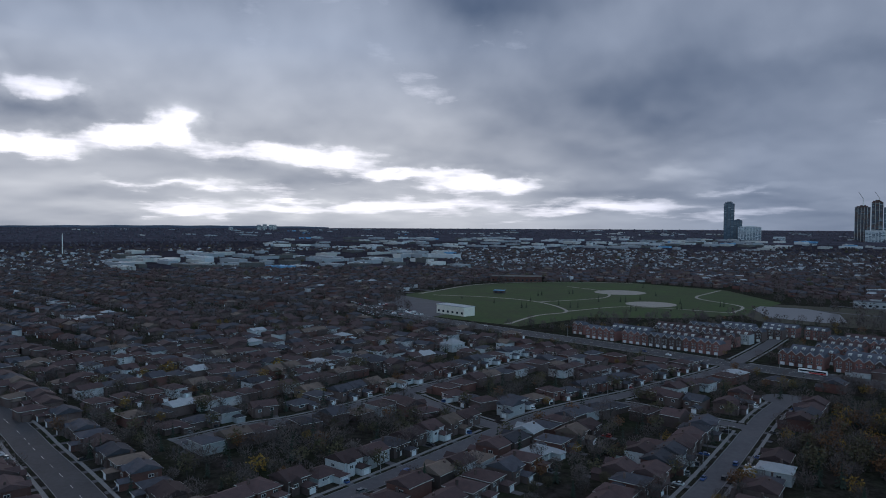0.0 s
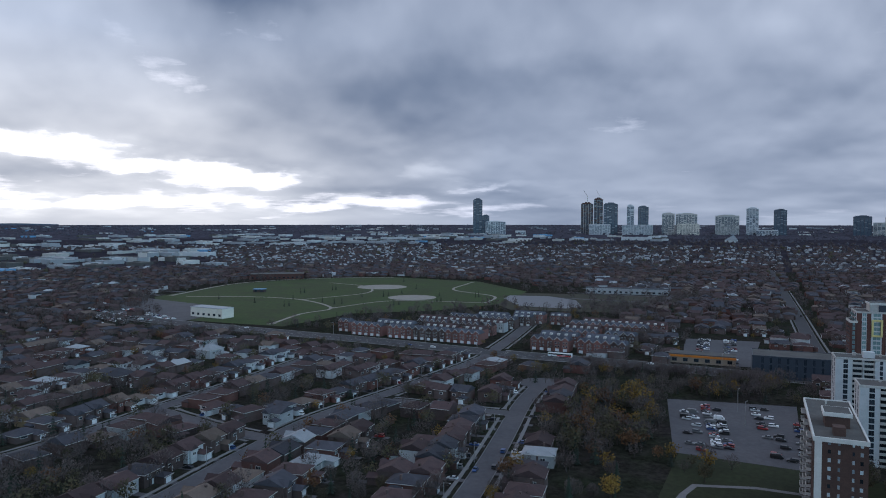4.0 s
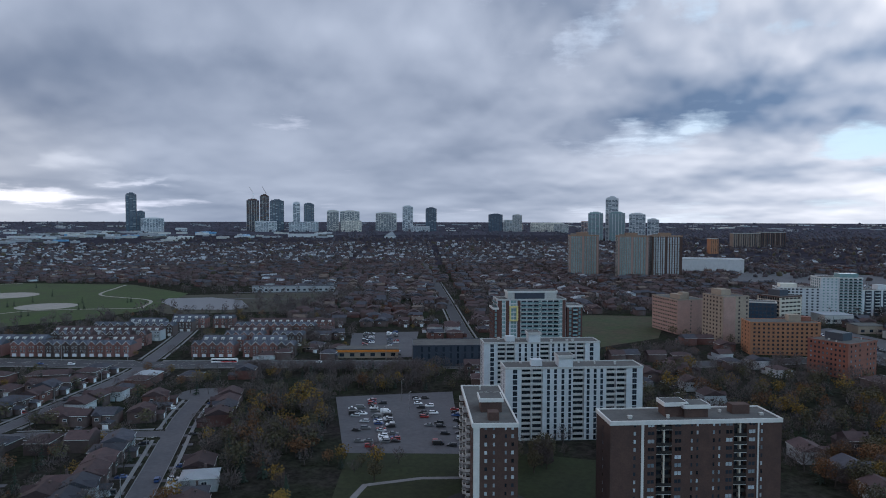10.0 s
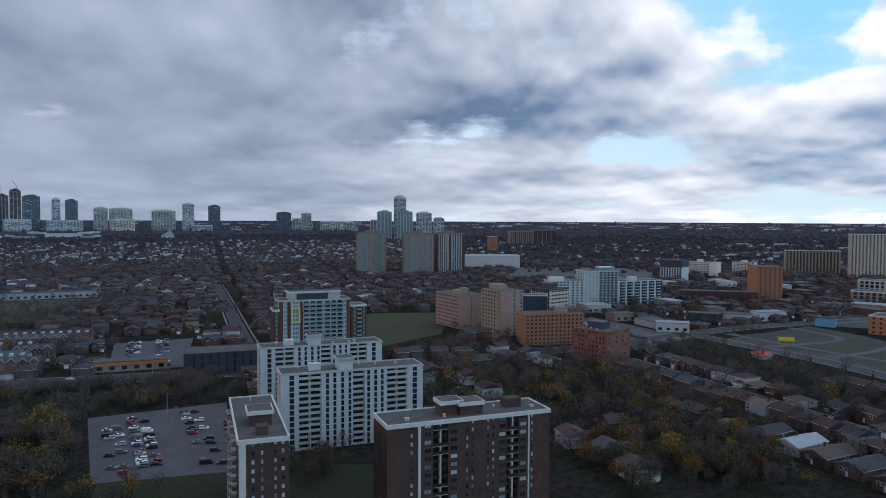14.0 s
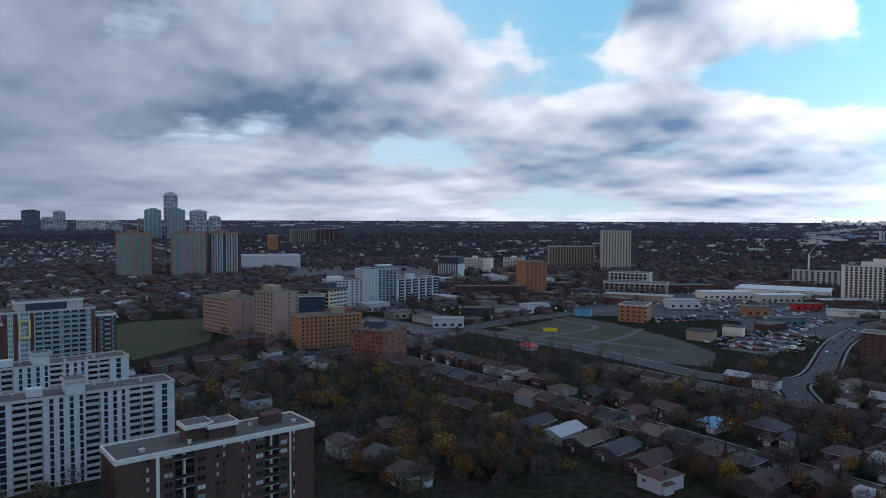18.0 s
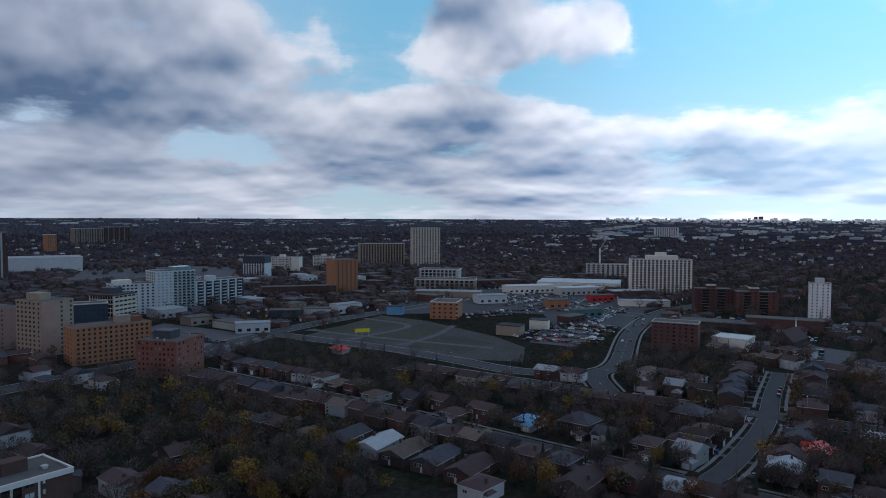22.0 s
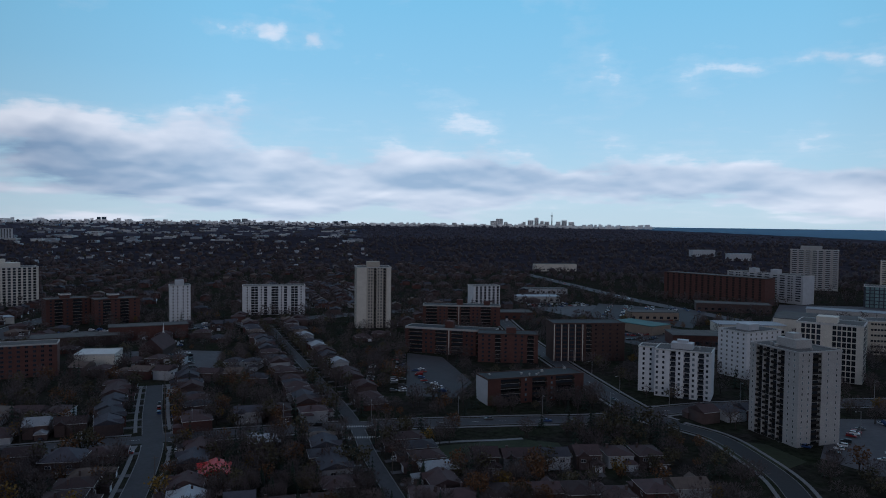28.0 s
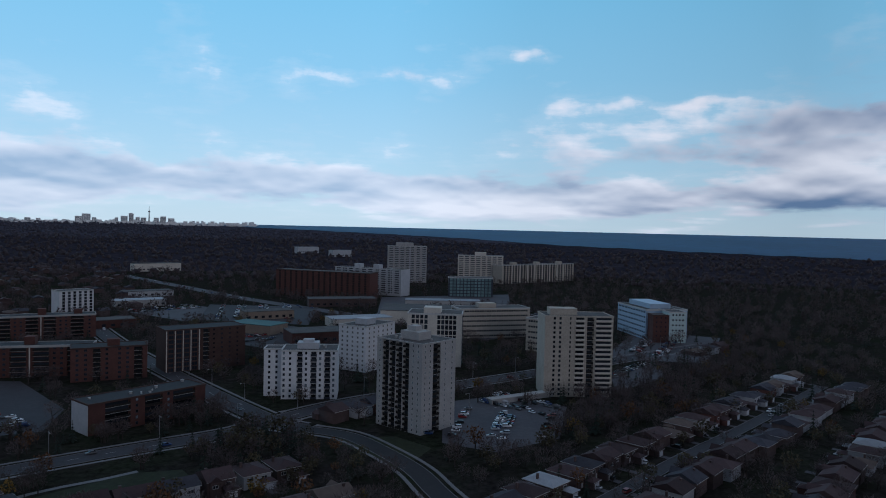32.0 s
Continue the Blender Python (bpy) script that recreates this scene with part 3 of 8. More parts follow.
def strip(name, pts, width, z, m, label="", category="road", thick=0.0, kind="structure"):
    """A band along a line of points, mitred at the bends."""
    g = Geo()
    L, Rr = [], []
    n = len(pts)
    for i, (x, y) in enumerate(pts):
        a, b = pts[max(i - 1, 0)], pts[min(i + 1, n - 1)]
        d1 = Vector((x - a[0], y - a[1]))
        d2 = Vector((b[0] - x, b[1] - y))
        d1, d2 = (d1 or d2).normalized(), (d2 or d1).normalized()
        t = (d1 + d2).normalized()
        s = width / 2 / max(0.5, t.dot(d1))
        L.append((x - t.y * s, y + t.x * s))
        Rr.append((x + t.y * s, y - t.x * s))
    for i in range(n - 1):
        za, zb = z + terr(*pts[i]), z + terr(*pts[i + 1])
        g.face((*Rr[i], za), (*Rr[i + 1], zb), (*L[i + 1], zb), (*L[i], za))
        if thick:
            g.face((*L[i], za), (*L[i + 1], zb), (*L[i + 1], zb - thick), (*L[i], za - thick))
            g.face((*Rr[i + 1], zb), (*Rr[i], za), (*Rr[i], za - thick), (*Rr[i + 1], zb - thick))
    ob = new(name, g.make(name, m))
    return tagged(ob, label, category, kind=kind)


def smooth(pts, step=12.0):
    """A rounded line through the points."""
    out = []
    P = [Vector(p) for p in pts]
    P = [P[0] * 2 - P[1]] + P + [P[-1] * 2 - P[-2]]
    for i in range(1, len(P) - 2):
        a, b, c, d = P[i - 1:i + 3]
        n = max(1, int((c - b).length / step))
        for j in range(n):
            t = j / n
            out.append(tuple(0.5 * (2 * b + (c - a) * t + (2 * a - 5 * b + 4 * c - d) * t * t + (3 * b - a - 3 * c + d) * t ** 3)))
    out.append(tuple(P[-2]))
    return out


def sheet(name, poly, z, m, label="", category="ground", kind="structure"):
    g = Geo()
    g.face(*[(x, y, z + terr(x, y)) for x, y in poly])
    ob = new(name, g.make(name, m))
    nrm = ob.data.polygons[0].normal.z
    if nrm < 0:
        ob.data.flip_normals()
    return tagged(ob, label, category, kind=kind)

# ---- streets: name, line, width ----
def near_other(x, y, own, margin):
    for k, (line, wd) in enumerate(ROADS):
        if k != own:
            for qx, qy in line:
                if abs(qx - x) < wd + 9 and abs(qy - y) < wd + 9 and math.hypot(qx - x, qy - y) < wd / 2 + margin:
                    return True
    return False


def runs(line, own, margin):
    """The stretches of a line that keep clear of the other roads."""
    out, cur = [], []
    for p in line:
        if near_other(*p, own, margin):
            if len(cur) > 1:
                out.append(cur)
            cur = []
        else:
            cur.append(p)
    if len(cur) > 1:
        out.append(cur)
    return out


def offset(line, d):
    out = []
    for i, (x, y) in enumerate(line):
        a, b = line[max(i - 1, 0)], line[min(i + 1, len(line) - 1)]
        t = Vector((b[0] - a[0], b[1] - a[1])).normalized()
        out.append((x - t.y * d, y + t.x * d))
    return out


ARTERIAL = [(-1400, 1960), (-1063, 1655), (-718, 1351), (-436, 1130), (-136, 854), (-20, 724), (66, 634), (128, 570), (206, 482), (262, 428), (328, 359), (400, 287), (445, 240)]
CUL = [(40, 160), (70, 203), (100, 245), (129, 288), (161, 336), (186, 368)]
C_ST = [(-70, 195), (-45, 226), (-20, 258), (10, 298), (49, 345), (112, 395), (180, 454), (206, 482)]
TOWN_RD = [(206, 482), (216, 497), (255, 548), (298, 607)]
SIDE = [(148, 318), (121, 342), (100, 362), (84, 373)]
E_ST = [(-128, 290), (-102, 318), (-82, 331), (-50, 364), (-25, 395), (20, 445), (80, 520)]
F_ST = [(-30, 393), (-15, 368), (5, 338), (26, 314)]
W_RD = [(-560, 668), (-400, 505), (-231, 329), (-186, 279), (-149, 238), (-100, 180), (-60, 130)]
S1 = [(485, -245), (430, -208), (378, -174), (329, -133), (309, -112)]
S1B = [(262, -166), (285, -138), (309, -112), (347, -71), (392, -25), (417, 0), (477, 70), (520, 120)]
S2 = [(489, -128), (502, -81), (540, -44), (588, 4), (637, 70), (690, 130)]
S3 = [(860, -420), (781, -300), (659, -215), (521, -153), (489, -128), (440, -120)]
S4 = [(800, -190), (714, -295), (658, -427), (611, -555), (560, -700)]
S5 = [(620, -450), (541, -396), (424, -317), (347, -264), (300, -225), (250, -185), (205, -140)]
S6 = [(520, -20), (470, -80), (428, -136), (389, -190), (337, -253), (281, -307), (244, -340), (232, -362), (200, -405), (140, -459), (60, -530), (-60, -640)]
S7 = [(216, -352), (190, -343), (170, -322), (154, -300), (142, -275), (120, -235)]
S8 = [(520, -690), (400, -540), (284, -414), (232, -362), (216, -352)]
S9 = [(130, -222), (105, -252), (81, -281), (44, -328), (4, -375), (-20, -404), (-90, -490)]
A_RD = [(900, -100), (840, -50), (778, 8), (725, 53), (683, 81), (639, 109), (540, 165), (455, 228)]
N_RD = [(395, 345), (450, 410), (640, 618), (969, 981), (1200, 1240)]
LOCAL = [(CUL, 9.5), (C_ST, 9), (SIDE, 8.5), (E_ST, 9), (F_ST, 8.5), (S1, 8.8), (S1B, 8.8), (S5, 6.2), (S9, 6.5), (TOWN_RD, 10)]
WIDE = [(ARTERIAL, 19), (W_RD, 14), (S2, 11), (S3, 13), (S4, 16), (S6, 12), (S8, 13), (S7, 9), (N_RD, 11), (A_RD, 13)]
ROADS = [(smooth(p, 5.0), w) for p, w in LOCAL + WIDE]
for k, (line, wd) in enumerate(ROADS):
    wide = k >= len(LOCAL)
    m = "asphalt_dark" if k == len(LOCAL) + 7 else ("asphalt" if wide or k in (5, 6, 7, 8) else "asphalt_pale")
    strip("road", line, wd, 0.05 + 0.005 * k, m, "wide grey asphalt road with lane marks" if wide else "worn grey asphalt residential street", "road")
    for s in (-1, 1):
        for run in runs(offset(line, s * (wd / 2 + 3.0)), k, 2.6) if k not in (7, 8) else ():
            strip("pavement", run, 1.6, 0.19, "concrete_walk", "pale concrete pavement beside the street", "pavement", 0.14)
        for run in runs(offset(line, s * (wd / 2 + 0.1)), k, 0.6):
            strip("kerb", run, 0.28, 0.20, "concrete_walk", "low pale concrete kerb along the road", "kerb", 0.15)


def lane_marks():
    g = Geo()
    for k, (line, wd) in enumerate(ROADS):
        if wd < 11.5:
            continue
        z = 0.05 + 0.005 * k + 0.008
        for off in ((0,) if wd < 15 else (-0.25, 0.25, -wd / 4, wd / 4)):
            ln = offset(line, off)
            for i in range(0, len(ln) - 1, 3 if abs(off) != 0.25 else 2):
                (ax, ay), (bx, by) = ln[i], ln[i + 1]
                if math.hypot(ax - CX, ay) < 900 and not near_other(ax, ay, k, 1):
                    t = Vector((bx - ax, by - ay)).normalized() * 0.09
                    g.face((ax + t.y, ay - t.x, z), (bx + t.y, by - t.x, z), (bx - t.y, by + t.x, z), (ax - t.y, ay + t.x, z))
    # zebra bars of the two crossings where the residential street meets the wide one
    for (ax, ay), (bx, by) in (((339, -249.6), (326, -261)), ((327, -237), (313.5, -248.4))):
        L = math.hypot(bx - ax, by - ay)
        ux, uy = (bx - ax) / L, (by - ay) / L
        for i in range(int(L / 1.1)):
            px, py = ax + ux * i * 1.1, ay + uy * i * 1.1
            g.face(*[(px + ux * a - uy * b, py + uy * a + ux * b, 0.17) for a, b in ((0, -1.4), (0.5, -1.4), (0.5, 1.4), (0, 1.4))])
    ob = new("lane_marks", g.make("lane_marks", "paint_line"))
    tagged(ob, "white painted lane marks on the roads", "lane marks", kind="stuff")


lane_marks()
HIGHWAY = smooth([(760, -1215), (594, -1057), (437, -907), (319, -813), (259, -766), (180, -700), (120, -640)], 14)
strip("highway", HIGHWAY, 20, 0.04, "asphalt_pale", "wide grey main road running south through the woods", "road")


def disc(name, x, y, r, z, m, label, category, k=28):
    return sheet(name, [(x + r * math.cos(2 * math.pi * i / k), y + r * math.sin(2 * math.pi * i / k)) for i in range(k)], z, m, label, category)


disc("cul_de_sac", 194, 378, 14, 0.058, "asphalt_pale", "round asphalt turning circle at the street's end", "road")
disc("turning_circle", 186, 158, 17, 0.058, "asphalt_dark", "dark asphalt turning circle before the brick slab", "road")

# ---- open grounds ----
sheet("park_lawn", [(-43, 770), (-60, 1000), (60, 1180), (200, 1240), (330, 1220), (440, 1080), (440, 900), (335, 770), (250, 740), (154, 745), (70, 672)], 0.03, "park_grass", "green mown grass of the park", "lawn")
sheet("pond", [(355, 748), (372, 830), (395, 862), (440, 835), (450, 780), (420, 712), (395, 708)], 0.06, "water", "grey still pond beside the park", "pond")
sheet("pond_bank", [(330, 720), (345, 860), (400, 900), (520, 830), (640, 740), (560, 650), (430, 655)], 0.02, "dry_grass", "dry olive grass of the pond bank", "lawn")
sheet("field", [(476, 298), (500, 350), (560, 430), (640, 405), (676, 352), (600, 305), (555, 285)], 0.03, "field_grass", "dull green open field", "lawn")
sheet("tower_lawn", [(150, 200), (195, 245), (235, 195), (270, 130), (210, 95), (120, 140)], 0.03, "lawn", "dark green lawn round the brick towers", "lawn")
sheet("parking_lot", [(770, 0), (1090, -60), (1080, -230), (1010, -330), (800, -300), (740, -210), (770, -120)], 0.045, "asphalt", "wide worn asphalt ground of the shopping plaza", "parking lot")
sheet("vacant_lot", [(646, 66), (760, 4), (718, -39), (630, -88), (581, -102), (530, -90), (545, -34), (605, 44)], 0.03, "dirt", "bare vacant lot of dirt and dry grass", "vacant lot")
sheet("parking_lot", [(243, 319), (298, 281), (222, 203), (187, 240)], 0.06, "asphalt_pale", "grey asphalt parking lot with rows of cars", "parking lot")
sheet("parking_lot", [(388, 488), (436, 453), (352, 372), (318, 402)], 0.06, "asphalt_pale", "asphalt parking lot by the plaza", "parking lot")
sheet("parking_lot", [(150, -412), (113, -436), (82, -412), (92, -352), (122, -328), (146, -338)], 0.06, "asphalt_pale", "asphalt parking lot beside the concrete tower", "parking lot")
sheet("parking_lot", [(755, -189), (811, -110), (1057, -170), (961, -249), (846, -267)], 0.06, "asphalt", "wide asphalt parking lot of the shopping plaza", "parking lot")
sheet("parking_lot", [(662, -133), (670, -165), (635, -176), (580, -139), (602, -110)], 0.06, "asphalt_pale", "small asphalt parking lot by the vacant lot", "parking lot")
sheet("parking_lot", [(666, -185), (729, -179), (824, -252), (771, -268), (690, -216)], 0.065, "asphalt", "asphalt parking lot of the plaza full of cars", "parking lot")
sheet("parking_lot", [(540, -285), (575, -262), (600, -290), (575, -325), (555, -320)], 0.06, "asphalt_pale", "asphalt parking lot beside the church", "parking lot")
sheet("parking_lot", [(300, -560), (392, -612), (330, -690), (240, -640)], 0.06, "asphalt", "asphalt parking lot behind the brown block", "parking lot")
sheet("parking_lot", [(210, -560), (262, -590), (215, -660), (165, -630)], 0.066, "asphalt_pale", "asphalt parking lot of the white towers", "parking lot")
sheet("parking_lot", [(420, -690), (500, -740), (450, -810), (370, -760)], 0.06, "asphalt_pale", "asphalt parking lot by the southern road", "parking lot")
sheet("parking_lot", [(40, -560), (-40, -560), (-90, -690), (-20, -720)], 0.06, "asphalt_pale", "asphalt parking lot behind the glass office", "parking lot")
sheet("parking_lot", [(-124, 965), (-92, 840), (-22, 738), (14, 790), (4, 880), (-68, 985)], 0.06, "asphalt_pale", "asphalt parking lot by the park", "parking lot")
sheet("parking_lot", [(620, 230), (560, 120), (640, 90), (720, 200)], 0.06, "asphalt_pale", "asphalt yard of the car dealers", "parking lot")
sheet("front_lawn", [(198, -338), (178, -318), (160, -300), (150, -330), (168, -345)], 0.05, "lawn", "dark lawn before the concrete tower", "lawn")
for k, (pts, wd) in enumerate((([(60, 690), (100, 760), (140, 800), (120, 900), (60, 960), (-20, 990)], 4), ([(140, 800), (230, 850), (330, 790)], 3.5),
                ([(330, 790), (370, 860), (350, 960), (400, 1040), (430, 1080)], 4), ([(120, 900), (220, 960), (240, 1060), (200, 1140)], 3.5),
                ([(-40, 1010), (60, 1180), (200, 1236), (330, 1216)], 5))):
    strip("path", smooth(pts), wd, 0.06 + 0.006 * k, "gravel_path", "pale winding gravel path through the park", "path")
disc("ball_diamond", 262, 1040, 38, 0.05, "gravel_path", "pale sand ball diamond in the park", "sports field")
disc("ball_diamond", 262, 880, 32, 0.05, "gravel_path", "pale sand ball diamond in the park", "sports field")
for k, pts in enumerate(([(676, 66), (640, 20), (580, -78)], [(625, 30), (690, -20), (740, 20)], [(596, -10), (640, -40), (690, -60)])):
    strip("path", smooth(pts), 6, 0.06 + 0.006 * k, "asphalt_pale", "old asphalt lane across the vacant lot", "path")
for poly in ([(668, 60), (742, 6), (716, -22), (640, 36)], [(628, 22), (700, -30), (672, -66), (610, -6)], [(598, -8), (640, -46), (600, -82), (560, -52)]):
    sheet("lot_grass", poly, 0.05, "dry_grass", "dry olive grass on the vacant lot", "lawn")
sheet("parking_lot", [(432, -420), (352, -316), (328, -330), (341, -368), (402, -423)], 0.06, "asphalt", "asphalt parking lot before the long brick block", "parking lot")
sheet("parking_lot", [(246, -790), (97, -905), (94, -1060), (268, -970)], 0.06, "asphalt_pale", "wide asphalt parking lot behind the offices", "parking lot")
sheet("parking_lot", [(410, -702), (297, -690), (322, -835), (450, -830)], 0.062, "asphalt", "asphalt parking lot by the shops", "parking lot")
sheet("parking_lot", [(44, -498), (0, -562), (6, -500), (47, -455)], 0.06, "asphalt_pale", "asphalt parking lot beside the tan tower", "parking lot")
sheet("parking_lot", [(573, -322), (545, -339), (474, -281), (491, -268)], 0.066, "asphalt_pale", "pale asphalt lot beside the church", "parking lot")
sheet("parking_lot", [(690, -150), (659, -212), (788, -267), (850, -218), (780, -160)], 0.07, "asphalt", "asphalt parking lot of the shopping plaza", "parking lot")
sheet("parking_lot", [(1117, 465), (1187, 221), (1480, 290), (1400, 536)], 0.06, "asphalt_pale", "wide asphalt parking lot of a far shopping centre", "parking lot")
sheet("boulevard_lawn", [(300, -236), (262, -284), (245, -290), (225, -268), (265, -225)], 0.03, "lawn", "dark lawn between the wide road and the houses", "lawn")
strip("path", smooth([(297, -243), (287, -259), (280, -267), (270, -276), (261, -286)]), 2.4, 0.066, "concrete_walk", "pale footpath winding across the lawn", "path")
strip("path", smooth([(150, 190), (170, 205), (190, 195), (215, 170)]), 2.5, 0.06, "concrete_walk", "winding pale footpath on the lawn", "path")

# ---- lake ----
def lake():
    g = Geo()
    shore = [(153, 4840), (157, 4500), (162, 4080), (170, 3620), (176, 3330), (184, 2870), (195, 2650), (206, 2560), (225, 2500), (250, 2500)]
    cols = []
    az = 153.0
    while az <= 250:
        for (a, ra), (b, rb) in zip(shore, shore[1:]):
            if a <= az <= b:
                r0 = ra + (rb - ra) * (az - a) / (b - a)
        r0 += 25 * math.sin(az * 2.1) + 14 * math.sin(az * 5.3)
        col = []
        for i in range(24):
            r = r0 + (4862 - r0) * i / 23
            x, y = polar(az, r)
            col.append((x, y, terr(x, y) + 1.2))
        cols.append(col)
        az += 1.0
    for c, d in zip(cols, cols[1:]):
        for i in range(23):
            g.face(c[i], c[i + 1], d[i + 1], d[i])
    ob = new("lake", g.make("lake", "lake_water"))
    if ob.data.polygons[0].normal.z < 0:
        ob.data.flip_normals()
    return tagged(ob, "wide dark blue lake reaching the horizon", "lake", kind="structure")


lake()

# ---- tall buildings ----
PANES = {}
FOOT = []


def far_window(w, h, glass, frame_m):
    """A window of a block far off: a shallow frame with one pane."""
    key = ("f", round(w, 2), round(h, 2), glass, frame_m)
    if key not in PANES:
        g = Geo()
        g.m = 1
        g.box(-w / 2, -0.1, 0, w / 2, 0, h, True)
        g.m = 0
        g.face((-w / 2 + 0.13, -0.105, 0.13), (w / 2 - 0.13, -0.105, 0.13), (w / 2 - 0.13, -0.105, h - 0.13), (-w / 2 + 0.13, -0.105, h - 0.13))
        PANES[key] = g.make("window", glass, frame_m)
    return PANES[key]


def pane_mesh(kind, w, h, glass, frame_m):
    """A window set 6 cm proud: a frame with a mullion and glass a little behind its face."""
    key = (kind, round(w, 2), round(h, 2), glass, frame_m)
    if key in PANES:
        return PANES[key]
    g = Geo()
    t, b = 0.13, 0.07
    hw = w / 2
    g.m = 1
    g.box(-hw, -b, 0, hw, 0, t)
    g.box(-hw, -b, h - t, hw, 0, h, True)
    g.box(-hw, -b, t, -hw + t, 0, h - t)
    g.box(hw - t, -b, t, hw, 0, h - t)
    if w > 1.3:
        g.box(-t / 2, -b * 0.8, t, t / 2, 0, h - t)
    g.m = 0
    g.face((-hw + t, -0.03, t), (hw - t, -0.03, t), (hw - t, -0.03, h - t), (-hw + t, -0.03, h - t))
    PANES[key] = g.make("window", glass, frame_m)
    return PANES[key]


def balcony_mesh(w, d, wall, rail):
    key = ("b", round(w, 2), d, wall, rail)
    if key not in PANES:
        g = Geo()
        hw = w / 2
        g.box(-hw, -d, -0.16, hw, 0, 0, True)
        g.m = 1
        g.box(-hw, -d, 0, hw, -d + 0.08, 1.05)
        g.box(-hw, -d + 0.08, 0, -hw + 0.08, 0, 1.05)
        g.box(hw - 0.08, -d + 0.08, 0, hw, 0, 1.05)
        g.m = 2
        g.face((-hw + 0.3, -0.02, 0), (hw - 0.3, -0.02, 0), (hw - 0.3, -0.02, 2.2), (-hw + 0.3, -0.02, 2.2))
        PANES[key] = g.make("balcony", wall, rail, "glass")
    return PANES[key]


def vent_mesh():
    g = Geo()
    g.box(-0.5, -0.5, 0, 0.5, 0.5, 0.8)
    g.box(-0.62, -0.62, 0.8, 0.62, 0.62, 1.0, True)
    return g.make("roof_vent", "grey_concrete")


VENT = vent_mesh()


def join_column(name, me, fh, floors, z0, skip0=False):
    """One storey's element repeated up a whole column, for blocks far off."""
    key = ("col", me.name, round(fh, 3), floors, round(z0, 3))
    if key in PANES:
        return PANES[key]
    n = len(me.vertices)
    co = np.empty(n * 3)
    me.vertices.foreach_get("co", co)
    co = co.reshape(-1, 3)
    fs = [tuple(p.vertices) for p in me.polygons]
    ms = [p.material_index for p in me.polygons]
    v, f, s = [], [], []
    for k in range(1 if skip0 else 0, floors):
        off = len(v)
        v += [(a, b, c + z0 + k * fh) for a, b, c in co]
        f += [tuple(i + off for i in q) for q in fs]
        s += ms
    out = bpy.data.meshes.new(name)
    out.from_pydata(v, [], f)
    for m in me.materials:
        out.materials.append(m)
    out.polygons.foreach_set("material_index", s)
    PANES[key] = out
    return out


def block(name, label, p0, p1, depth, height, floors, wall, faces, roof="roof_gravel", trim="trim_white", cornice=0.9, penthouses=(),
          frame_m=None, glass="glass", category="apartment building", base=0.0, piers="trim_white", group="", recess="shadow_recess", divider="", blinds=0.0):
    """A storeyed block. p0 to p1 is its front as seen from the street, depth goes back from there. faces: {'S','E','N','W': columns of
    (place along the face, kind, width)}; kinds: w window, t tall glass strip, b balcony, g glass-railed balcony,
    v pier, p brick pier, r recessed balconies."""
    L = math.hypot(p1[0] - p0[0], p1[1] - p0[1])
    ang = math.degrees(math.atan2(p1[1] - p0[1], p1[0] - p0[0]))
    fh = height / floors
    frame_m = frame_m or ("dark_panel" if "brick" in wall else "trim_white")
    near = math.hypot((p0[0] + p1[0]) / 2 - 110, (p0[1] + p1[1]) / 2) < 430 and name != "school"
    far = math.hypot((p0[0] + p1[0]) / 2 - 90, (p0[1] + p1[1]) / 2) > 640
    FOOT.append(((p0[0] + p1[0]) / 2 - math.sin(radians(ang)) * depth / 2, (p0[1] + p1[1]) / 2 + math.cos(radians(ang)) * depth / 2, L / 2 + 5, depth / 2 + 5, radians(ang)))
    dims = {'S': L, 'N': L, 'E': depth, 'W': depth}
    sides = {'S': ((0, 0), 0), 'E': ((L, 0), 90), 'N': ((L, depth), 180), 'W': ((0, depth), -90)}
    poly = []
    for s in "SENW":
        (ox, oy), rot = sides[s]
        ca, sn = math.cos(radians(rot)), math.sin(radians(rot))
        line = [(0, 0)]
        for u, kind, w in sorted(c for c in faces.get(s, ()) if c[1] == 'r'):
            line += [(u - w / 2, 0), (u - w / 2, 1.6), (u + w / 2, 1.6), (u + w / 2, 0)]
        poly += [(ox + a * ca - b * sn, oy + a * sn + b * ca) for a, b in line]
    g = Geo()
    g.prism(poly, 0, height)
    root = new(name, g.make("wall", wall))
    root.matrix_basis = turn(*p0, base, ang)
    tagged(root, label, category, group)
    g = Geo()
    e = 0.25
    if cornice:
        for a in ((-e, -e, L + e, 0.3), (-e, depth - 0.3, L + e, depth + e), (-e, 0.3, 0.3, depth - 0.3), (L - 0.3, 0.3, L + e, depth - 0.3)):
            g.box(a[0], a[1], height - cornice, a[2], a[3], height + 0.45, True)
        part("cornice", g.make("cornice", trim), root)
    g = Geo()
    g.box(0.31, 0.31, height, L - 0.31, depth - 0.31, height + 0.12)
    part("roof_deck", g.make("roof_deck", roof), root)
    rnd = random.Random(int(p0[0] * 7 + p0[1]))
    for (x, y, w, d, h, m, cap) in penthouses:
        g = Geo()
        g.box(x, y, height + 0.12, x + w, y + d, height + h)
        ph = part("penthouse", g.make("penthouse", m), root)
        if cap:
            g = Geo()
            g.box(x - 0.6, y - 0.6, height + h - 0.9, x + w + 0.6, y + d + 0.6, height + h + 0.35, True)
            part("penthouse_cap", g.make("penthouse_cap", cap), ph)
            g = Geo()
            g.box(x - 0.2, y - 0.2, height + h + 0.35, x + w + 0.2, y + d + 0.2, height + h + 0.40)
            part("penthouse_roof", g.make("penthouse_roof", roof), ph)
